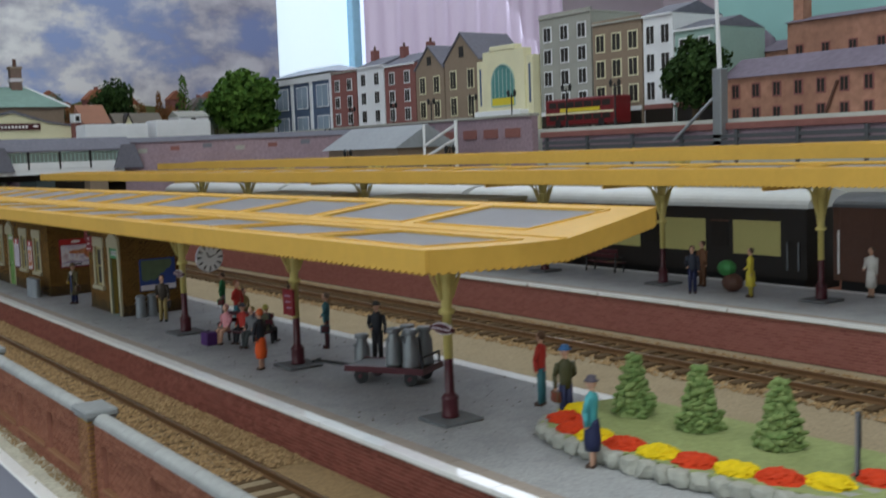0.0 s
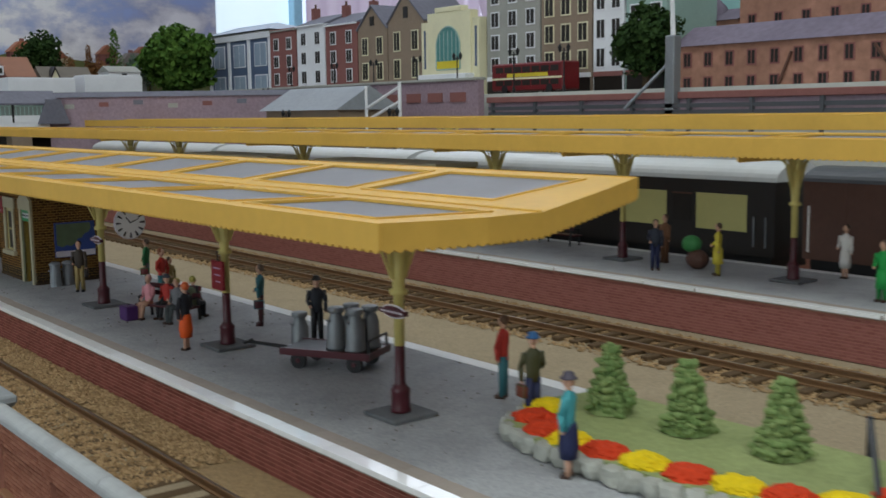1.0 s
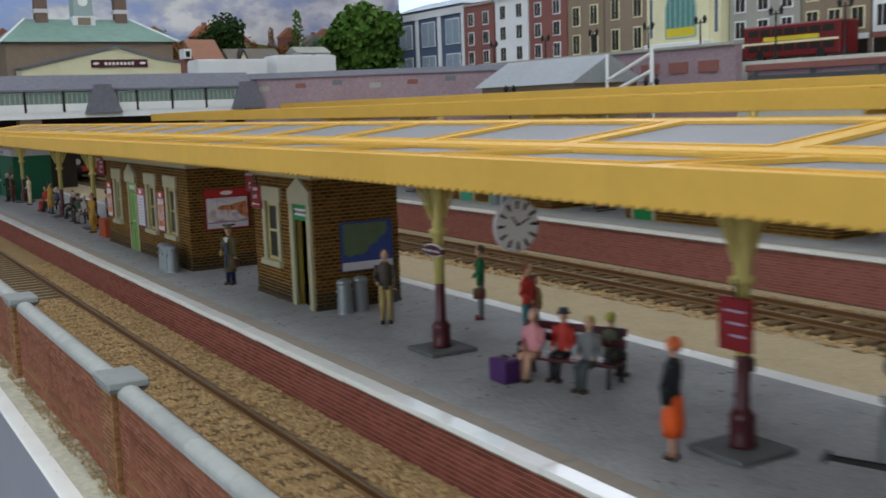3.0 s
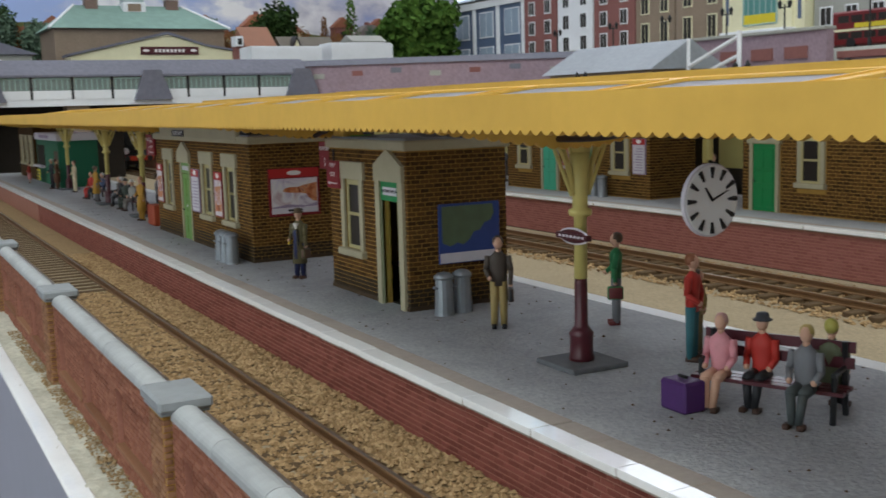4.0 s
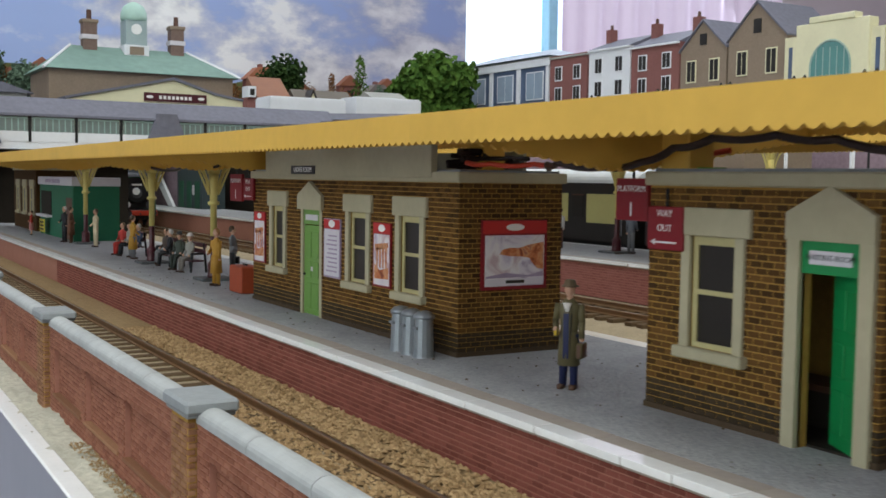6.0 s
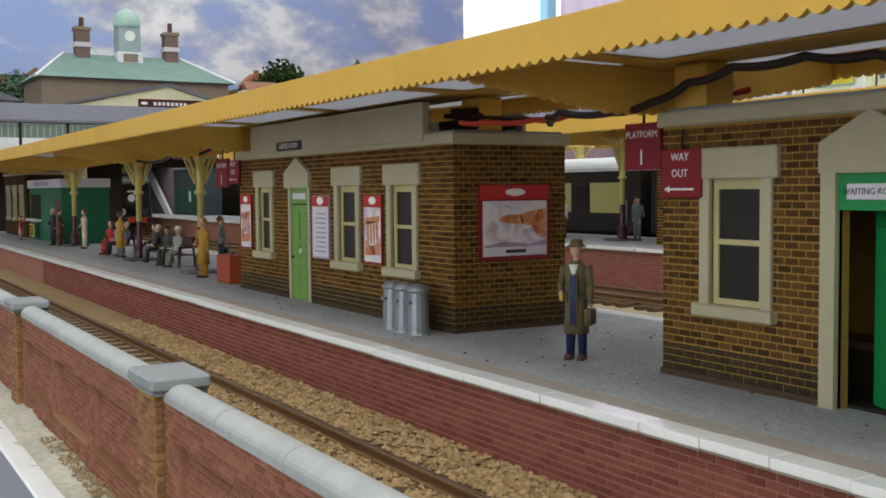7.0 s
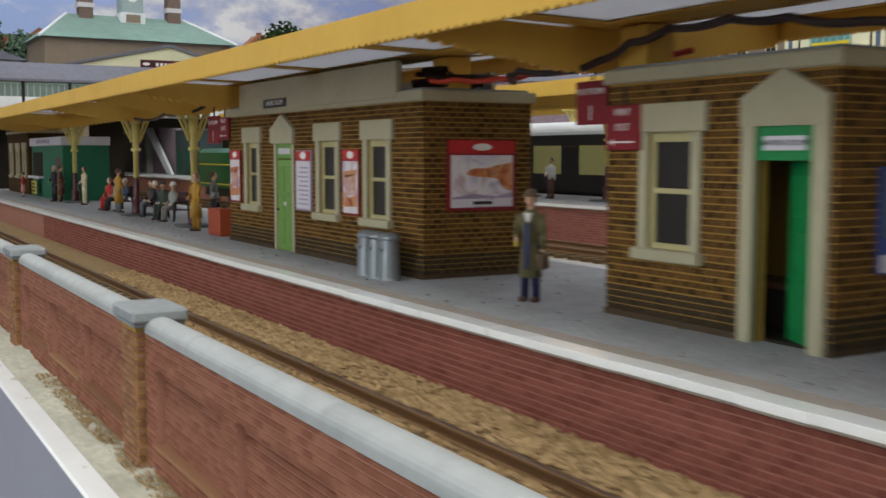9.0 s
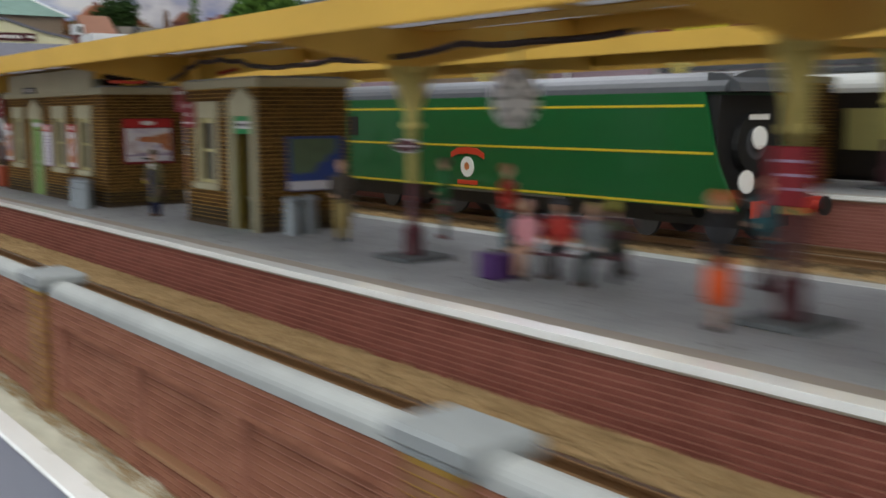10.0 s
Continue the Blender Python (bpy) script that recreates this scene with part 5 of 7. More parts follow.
# ---- platform buildings ----
def waiting_room():
    """The nearer building: one sash window, an open green door with a bench inside, a map poster on the end wall."""
    x, y0, y1, d, h = 4.0, -105.0, -57.5, 27.5, 38.6
    t = hatched_room("waiting_room", "small brown brick waiting room with an open green door", x, y0, y1, d, h, [(-78, -68, 12, 30.5), (-101.5, -91, 0, 30.5)])
    sash_window(t, 0, -73, 12, 30.5, 10)
    bm = bmesh.new()
    box(bm, -0.9, 0.6, -91, -88.6, 0, 32)
    box(bm, -0.9, 0.6, -104, -101.5, 0, 32)
    part("door_frame", bm, STONE, t)
    pediment(t, 0, -101.5, -91, 31)
    part("fanlight_panel", B(-0.3, 1.2, -101.5, -91, 26.2, 31), DGREEN, t)
    part("name_plate", B(-0.5, -0.3, -100, -92.5, 27.6, 29.6), PAPER, t)
    words("lettering", "WAITING ROOM", 1.15, t, (-0.56, -96.25, 28.6, 90, 0, -90), BLACK)
    # the door leaf swung into the room
    leaf = part("door", B(0, 0.8, 0, 9.8, 0.4, 26), DGREEN, t, "open green door leaf")
    leaf.matrix_local = pose(0.6 * MM, -101.4 * MM, 0, 0, 0, -27)
    bm = bmesh.new()
    for za, zb in ((2.5, 9), (11, 16), (18, 24)):
        for ya, yb in ((1.2, 4.4), (5.4, 8.6)):
            box(bm, -0.25, 0.0, ya, yb, za, zb, bevel=0.1)
    part("door_panel", bm, DGREEN, leaf)
    part("inner_bench", B(12, 20, -99, -70, 6.2, 7.2), BROWNVAN, t, "brown wooden bench inside")
    # bench front coloured near-black for the shade below the seat
    part("bench_front", B(12.5, 13, -99, -70, 0.4, 6.2), SHADEBLACK, t)
    part("inner_notice", B(25.2, 25.5, -97, -91, 17, 25), COACHCREAM, t)
    part("moss_patch", B(3, 9, -66, -60.5, h + 2.9, h + 3.2), flock((0.2, 0.42, 0.06)), t)
    # map poster on the end wall
    y = y0 - 0.2
    p = part("map_poster", B(8.0, 25.0, y - 0.5, y, 10.8, 25.4), MAPBLUE, t, "blue and green map poster")
    part("map_title", B(8.2, 24.8, y - 0.58, y - 0.4, 11.0, 13.4), PAPER, p)
    bm = P([(8.8, 16.0), (11, 15.0), (13, 15.9), (14.6, 15.2), (16.4, 16.4), (17.6, 18.2), (19.4, 18.6), (20.6, 20.2), (22.4, 20.8), (23.4, 22.6), (23.0, 24.8), (8.8, 24.8)], "y", y - 0.6, y - 0.5)
    part("map_land", bm, MAPLAND, p)
    return t


def ladies_room():
    """The longer building beyond: three sash windows, a closed leaf-green door, posters and a high parapet."""
    x, y0, y1, d, h = 0.0, 0.0, 126.0, 27.8, 38.4
    op = [(c - w / 2 - 0.5, c + w / 2 + 0.5, 12, 30.3) for c, w in ((21.5, 9), (49.5, 9), (104.5, 8))] + [(73.5, 86, 0, 30)]
    t = hatched_room("ladies_room", "long brown brick platform building with a green door", x, y0, y1, d, h, op)
    for c, w in ((21.5, 10), (49.5, 10), (104.5, 9)):
        sash_window(t, 0, c, 12, 30.3, w)
    panel_door(t, 0.6, 74, 85.5, 25.5, GREEN)
    part("fanlight_panel", B(0.0, 0.9, 74, 85.5, 25.8, 30), GREEN, t)
    part("fanlight_bars", B(-0.15, 0.0, 75.5, 84, 27, 28.6), PAPER, t)
    part("door_plate", B(0.05, 0.15, 76, 83.5, 12.6, 13.8), PAPER, t)
    pediment(t, 0, 74, 85.5, 30)
    poster(t, -0.1, 65, 12, 28, 10.5, False, "pale notice poster with a red heading")
    poster(t, -0.1, 35.5, 12.2, 28.2, 9.4, True, "picture poster of an arched viaduct with a red heading")
    poster(t, -0.1, 119.5, 12.2, 28.2, 9.4, True, "picture poster with a red heading")
    # parapet above the cornice
    part("parapet", B(-1.15, 0.6, 10.5, 113, 39.4, 47.6, bevel=0.2), STONE, t, "stone-coloured parapet board")
    part("parapet", B(1.4, 24, 112, 113, h + 2.4, 47.6), STONE, t)
    part("parapet_back", B(24, 25, 10.5, 113, h + 2.4, 46), STONE, t)
    part("name_strip", B(-1.4, -1.1, 75, 92, 40.0, 42.4), BLACK, t)
    words("lettering", "LADIES ROOM", 2.0, t, (-1.45, 83.5, 41.2, 90, 0, -90))
    # picture poster on the end wall
    y = y0 - 0.2
    p = part("poster", B(5.6, 23.2, y - 0.6, y, 14.6, 30.2), SIGNRED, t, "large seaside picture poster with a red heading")
    part("heading", B(5.8, 23.0, y - 0.68, y - 0.5, 27.2, 30.0), POSTERRED, p)
    part("sheet", B(6.4, 22.4, y - 0.66, y - 0.5, 15.4, 26.8), SEAPRINT, p)
    part("print", P([(10.2, 22.6), (11.0, 23.6), (13.0, 24.0), (15.5, 23.9), (18.0, 24.6), (22.2, 25.2), (22.2, 19.0), (20.6, 19.2), (19.2, 20.4), (18.4, 21.6), (16.0, 22.0), (13.0, 22.1)], "y", y - 0.72, y - 0.6), CLIFFPRINT, p, "rust-red headland of the picture")
    part("print", P([(6.6, 17.6), (12, 18.4), (18, 17.7), (22.2, 18.6), (22.2, 17.4), (6.6, 17.2)], "y", y - 0.7, y - 0.6), INK, p)
    part("caption_band", B(6.6, 22.2, y - 0.7, y - 0.6, 15.6, 17.0), PAPER, p)
    e = bmesh.new()
    ball(e, (14.4, y - 0.66, 28.6), 1, 2.6, 0.1, 0.8, n=10)
    part("badge", e, LETTER, p)
    part("title_bar", B(12.0, 17.0, y - 0.76, y - 0.69, 16.0, 16.7), UMBER, p)


def kiosk():
    t = thing("bookstall", "dark green wooden bookstall with a white fascia board", "kiosk", 8, 440, 0)
    part("cabin", B(0, 26, 0, 105, 0, 32), flock((0.012, 0.12, 0.06)), t)
    for k in range(9):
        part("board", B(-0.3, 0, 1, 60, 2 + k * 3.2, 4.9 + k * 3.2), flock((0.012, 0.12, 0.06)), t)
    # dark sheet on the solid cabin stands for the shaded hatch
    part("hatch", B(-0.3, 0.1, 66, 100, 13, 28), SHADEBLACK, t)
    part("counter", B(-3.5, 0, 64, 102, 11.4, 13, bevel=0.2), PAPER, t)
    part("fascia", B(-1.2, 26.5, -1, 106, 32, 37, bevel=0.3), PAPER, t)
    bm = bmesh.new()
    for k in range(9):
        box(bm, -1.35, -1.1, 34 + k * 5.2, 37.6 + k * 5.2, 33.4, 35.6)
    part("fascia_bars", bm, INK, t)
    part("bill", B(-3.9, -3.5, 70, 86, 2, 10), LINING, t, "yellow poster bill")
    bm = bmesh.new()
    for k in range(3):
        box(bm, -4.05, -3.85, 72, 84, 3.2 + k * 2.2, 4.4 + k * 2.2)
    part("bill_bars", bm, BLACK, t)
    part("side_door", B(-0.35, 0, 3, 20, 0.5, 25), BROWNVAN, t, "brown door")
    b = thing("far_platform_building", "brown brick building at the platform's far end", "building", 8, 560, 0)
    part("wall", B(0, 27, 0, 90, 0, 41), BROWNBRICK, b)
    part("cornice", B(-0.9, 28, -0.9, 91, 41, 43, bevel=0.3), STONE, b)
    for k in range(3):
        sash_window(b, -0.1, 14 + k * 28, 12, 30, 9, -0.4)


def far_buildings():
    """Brown brick rooms on the far platform with mint and emerald doors."""
    for y0, y1, paint, lab in ((41, 160, MINT, "brown brick room on the far platform with mint green doors"), (-130, -16, DGREEN, "brown brick room on the far platform with an emerald door")):
        t = thing("far_platform_room", lab, "building", 196, 0, 5, group="far platform rooms")
        part("wall", B(0, 26, y0, y1, 0, 36), MORTAR, t)
        part("cornice", B(-0.9, 27, y0 - 0.9, y1 + 0.9, 36, 38.4, bevel=0.3), STONE, t)
        cs = [(62, "w"), (89, "d"), (119, "d"), (143, "w")] if paint is MINT else [(-28, "d"), (-51, "w"), (-95, "w")]
        holes = []
        for c, k in cs:
            if k == "w":
                sash_window(t, -0.1, c, 12, 29, 9, -0.4)
                holes.append((-c - 7, 9, -c + 7, 34))
            else:
                panel_door(t, -0.1, c - 6, c + 6, 26, paint)
                pediment(t, -0.15, c - 6, c + 6, 26.2)
                holes.append((-c - 8, 0, -c + 8, 31))
        bricks(t, -y1, 0.5, -y0, 36, front(0), 3.2, 1.3, BROWNBRICK, holes, 60, 0.16, 0.24)
        bricks(t, 0, 0.5, 26, 36, side(y0), 3.2, 1.3, BROWNBRICK, (), 0, 0.16, 0.24)
        if paint is MINT:
            poster(t, -0.2, 48, 11, 27, 9, False, "pale notice poster with a red heading")
            poster(t, -0.2, 104, 11, 27, 8, True, "picture poster with a red heading")
    for k in range(3):
        bin_can(190, 68 + k * 6.4, 5)


# ---- the town behind ----
def facade_window(parent, x, yc, z0, z1, w, pane=None, frame_m=None):
    wd = part("window", B(x - 0.9, x + 0.3, yc - w / 2, yc + w / 2, z0, z1), frame_m or TOWNWHITE, parent)
    part("pane", B(x - 1.1, x - 0.85, yc - w / 2 + 1.4, yc - 0.5, z0 + 1.4, z1 - 1.4), pane or PANE, wd)
    part("pane", B(x - 1.1, x - 0.85, yc + 0.5, yc + w / 2 - 1.4, z0 + 1.4, z1 - 1.4), pane or PANE, wd)


def town_house(y0, y1, z, wall, roof="flat", rise=14, cols=2, rows=3, label="", depth=80, x=715, win=None, shop=True, chimneys=(), wide=15, pane=None):
    t = thing("town_house", label, "house", x, (y0 + y1) / 2, 88, group="town houses")
    h, w = z - 88, (y1 - y0) / 2 - 0.4
    part("wall", B(0, depth, -w, w, 0, h), wall, t)
    if roof == "gable":
        part("roof", P([(-w - 1.5, h), (0, h + rise), (w + 1.5, h), (w + 1.5, h - 2), (0, h + rise - 2.4), (-w - 1.5, h - 2)], "x", -2.5, depth), SLATE, t)
        part("gable", P([(-w, h), (0, h + rise - 2.4), (w, h)], "x", 0, 3), wall, t)
        part("attic_window", B(-0.8, 0, -5, 5, h + rise * 0.12, h + rise * 0.5), PANE, t)
    elif roof == "slope":
        part("roof", P([(-2.5, h), (depth * 0.5, h + rise), (depth, h)], "y", -w - 0.5, w + 0.5), SLATE, t)
        part("eaves_board", B(-3, 0, -w - 0.5, w + 0.5, h - 2, h), TOWNWHITE, t)
    else:
        part("cornice", B(-2, depth, -w - 0.3, w + 0.3, h, h + 2.5, bevel=0.4), TOWNSTONE, t)
        part("parapet", B(-0.6, 2, -w, w, h + 2.5, h + rise * 0.4), wall, t)
    z0 = 24 if shop else 6
    step = (h - z0 - 4) / rows
    for r in range(rows):
        for c in range(cols):
            yc = -w + (c + 0.5) * 2 * w / cols
            facade_window(t, 0, yc, z0 + r * step + 2, z0 + r * step + step * 0.78, min(wide, 1.25 * w / cols), pane, win)
    if shop:
        part("shop_front", B(-1.2, 0, -w + 2, w - 2, 2, 17), PANE, t)
        part("shop_fascia", B(-1.8, 0, -w + 1, w - 1, 17, 22), TOWNWHITE if cols % 2 else TOWNRED, t)
    for cy in chimneys:
        c = part("chimney", B(depth * 0.35, depth * 0.35 + 10, cy - 5, cy + 5, h - 2, h + rise + 12), TOWNRED, t)
        part("chimney_pot", tube(bmesh.new(), (depth * 0.35 + 5, cy, h + rise + 12), (depth * 0.35 + 5, cy, h + rise + 18), 2, 1.7, 8), BROWNVAN, c)
    return t


def cinema():
    t = thing("cinema", "cream rendered cinema with a tall arched window", "cinema", 708, 491, 88)
    w, h = 58, 100
    part("wall", B(0, 90, -w, w, 0, h - 6), TOWNCREAM, t)
    part("centre_block", B(-3, 10, -42, 42, 0, h + 4, bevel=0.6), TOWNCREAM, t)
    part("parapet", B(-4, 8, -26, 26, h + 4, h + 10, bevel=0.6), TOWNCREAM, t)
    arch = [(-23, 34), (23, 34), (23, 62)] + [(23 * math.cos(a), 62 + 24 * math.sin(a)) for a in np.linspace(0.15, math.pi - 0.15, 13)] + [(-23, 62)]
    g = part("arched_window", P(arch, "x", -3.8, -2.9), TEAL, t)
    rim = bmesh.new()
    for p, q in zip(arch, arch[1:] + arch[:1]):
        tube(rim, (-3.9, p[0], p[1]), (-3.9, q[0], q[1]), 1.0, 1.0, 6)
    for k in range(-2, 3):
        box(rim, -4.2, -3.6, k * 8 - 0.5, k * 8 + 0.5, 44, 80)
    part("window_tracery", rim, TOWNGREEN, g)
    part("yellow_panel", B(-4.3, -3.7, -22, 22, 34, 44), LINING, g)
    part("entrance_canopy", B(-16, 0, -46, 46, 20, 28, bevel=0.6), TOWNWHITE, t)
    # dark sheet in place of a shaded entrance recess
    part("entrance", B(-3.6, -3.0, -36, 36, 1, 20), SHADEBLACK, t)
    for y in (-50, 50):
        part("tall_slot", B(-0.6, 0, y - 2.5, y + 2.5, 36, 84), TOWNBLUE, t)
        part("pier", B(-2.5, 0, y - 8, y - 4, 0, 92), TOWNCREAM, t)


def leaf_crown(bm, c, r, n, rng, leaf):
    """Clusters of small leaf blades through a lumpy crown."""
    for _ in range(n):
        d = Vector((rng.gauss(0, 1), rng.gauss(0, 1), rng.gauss(0, 1))).normalized()
        lump = 1 + 0.3 * noise.noise(d * 2.2 + Vector(c) * 0.05)
        p = Vector(c) + Vector((d.x * r[0], d.y * r[1], d.z * r[2])) * lump * rng.uniform(0.55, 1.02)
        u = Vector((rng.uniform(-1, 1), rng.uniform(-1, 1), rng.uniform(-1, 1))).normalized() * leaf
        v = u.cross(d).normalized() * leaf * 0.8
        w = d * leaf * 0.5
        bm.faces.new([bm.verts.new(p + q) for q in (u, v + w, -u, -v + w)])


def tree(x, y, z, r, h, label, material=None, n=1500, tall=False):
    rng = random.Random(int(x * 7 + y))
    t = thing("tree", label, "tree", x, y, z, group="model trees")
    bm = tube(bmesh.new(), (0, 0, 0), (0, 0, h * 0.6), r * 0.12, r * 0.06, 8)
    for k in range(5):
        a = k * 1.26
        tube(bm, (0, 0, h * (0.28 + 0.05 * k)), (r * 0.6 * math.cos(a), r * 0.6 * math.sin(a), h * (0.5 + 0.07 * k)), r * 0.05, r * 0.02, 6)
    part("trunk", bm, BARK, t)
    bm = bmesh.new()
    if tall:
        for k in range(4):
            leaf_crown(bm, (0, 0, h * (0.25 + 0.2 * k)), (r * (1 - 0.2 * k), r * (1 - 0.2 * k), h * 0.2), n // 4, rng, r * 0.12)
    else:
        leaf_crown(bm, (0, 0, h * 0.58), (r * 0.8, r * 0.8, h * 0.42), n // 2, rng, r * 0.1)
        for k in range(7):
            a = k * 0.9
            leaf_crown(bm, (r * 0.55 * math.cos(a), r * 0.55 * math.sin(a), h * (0.4 + 0.055 * k)), (r * 0.5, r * 0.5, h * 0.2), n // 14, rng, r * 0.1)
    part("crown", bm, material or LEAF, t)


def street_lamp(x, y, z, h):
    t = thing("street_lamp", "black cast-iron street lamp with two lanterns", "street lamp", x, y, z, group="street lamps")
    part("column", lathe(bmesh.new(), [(2.2, 0), (1.6, 6), (0.9, 8), (0.7, h)], 8), BLACK, t)
    part("arm", tube(bmesh.new(), (0, -6, h - 3), (0, 6, h - 3), 0.6, 0.6, 6), BLACK, t)
    for s in (-6, 6):
        part("lantern", lathe(bmesh.new(), [(1.0, h - 4), (2.2, h + 1), (0.4, h + 4)], 8, 0, 0, s), BLACK, t)


def bus():
    t = thing("double_decker_bus", "dark red and cream double-decker model bus", "bus", 672, 302, 88)
    part("body", B(-13, 13, -56, 56, 3, 33, bevel=1.6), BUSRED, t)
    part("cream_band", B(-13.3, -12.8, -55, 55, 15.5, 17.5), TOWNCREAM, t)
    part("advert_board", B(-13.3, -12.8, -34, 30, 18, 22), LINING, t)
    for z0, z1 in ((9, 14.5), (23, 29)):
        for k in range(7):
            part("window", B(-13.25, -12.8, -50 + k * 14.4, -38 + k * 14.4, z0, z1), PANE, t)
    for y in (-36, 34):
        part("wheel", tube(bmesh.new(), (-13.2, y, 5), (-9, y, 5), 5, 5, 16), BLACK, t)


def station_hall():
    t = thing("station_hall", "brown station hall with pale green hipped roof and clock tower", "building", 0, 1000, 0)
    part("wall", B(97, 300, 0, 110, 60, 152), TOWNBROWN, t)
    rf = bmesh.new()
    a = [rf.verts.new(p) for p in ((90, -7, 151), (307, -7, 151), (307, 117, 151), (90, 117, 151), (130, 55, 183), (262, 55, 183))]
    for f in ((0, 1, 5, 4), (1, 2, 5), (2, 3, 4, 5), (3, 0, 4), (3, 2, 1, 0)):
        rf.faces.new([a[i] for i in f])
    part("roof", rf, COPPER, t, "pale green hipped roof")
    for p, q in (((90, -7, 151), (130, 55, 183)), ((307, -7, 151), (262, 55, 183))):
        part("hip_tile", tube(bmesh.new(), p, q, 1.6, 1.6, 8), TOWNWHITE, t)
    for x in (150, 249):
        c = part("chimney", B(x - 7.5, x + 7.5, 45, 60, 170, 212), CHIMNEY, t)
        part("chimney_band", B(x - 9, x + 9, 44, 61, 190, 195), PAPER, c)
        part("chimney_cap", B(x - 9, x + 9, 44, 61, 208, 212, bevel=0.5), TOWNBROWN, c)
        part("chimney_pot", tube(bmesh.new(), (x, 52, 212), (x, 52, 223), 3, 2.6, 8), BROWNVAN, c)
    k = part("clock_tower", B(188, 212, 40, 64, 172, 214), TOWERGREY, t, "grey-teal clock tower")
    part("tower_base", B(186, 214, 38, 66, 172, 186, bevel=0.5), TOWNWHITE, k)
    part("tower_panel", B(192, 208, 37.4, 38.2, 175, 184), TOWNBROWN, k)
    part("tower_clock", tube(bmesh.new(), (200, 40, 204), (200, 38.8, 204), 6, 6, 20), DISCWHITE, k)
    part("dome", lathe(bmesh.new(), [(14, 214), (15, 217), (14.5, 224), (12, 230), (7, 234), (2, 236)], 16, 0, 200, 52), MINTDOME, k, smooth=True)
    g = thing("gabled_entrance", "cream gabled station front with a dark red name board", "building", 0, 950, 0)
    part("wall", P([(105, 60), (322, 60), (322, 117), (262, 127), (216, 141), (170, 131), (105, 116)], "y", 0, 40), TOWNCREAM, g)
    part("roof_edge", P([(103, 116), (170, 131), (216, 141), (262, 127), (324, 117), (324, 119), (262, 129.5), (216, 144), (170, 133.5), (103, 118.5)], "y", -3, 44), SLATE, g)
    s = part("name_board", B(184, 252, -2, -0.5, 117.5, 126.5), MAROON, g, "dark red name board")
    bm = bmesh.new()
    for q in range(8):
        box(bm, 200 + q * 4.6, 203 + q * 4.6, -2.4, -2, 120, 123.5)
    part("name_bars", bm, LETTER, s)
    for x in (190, 246):
        e = bmesh.new()
        ball(e, (x, -2.1, 122), 1, 4, 0.3, 1.6, n=10)
        part("name_badge", e, LETTER, s)


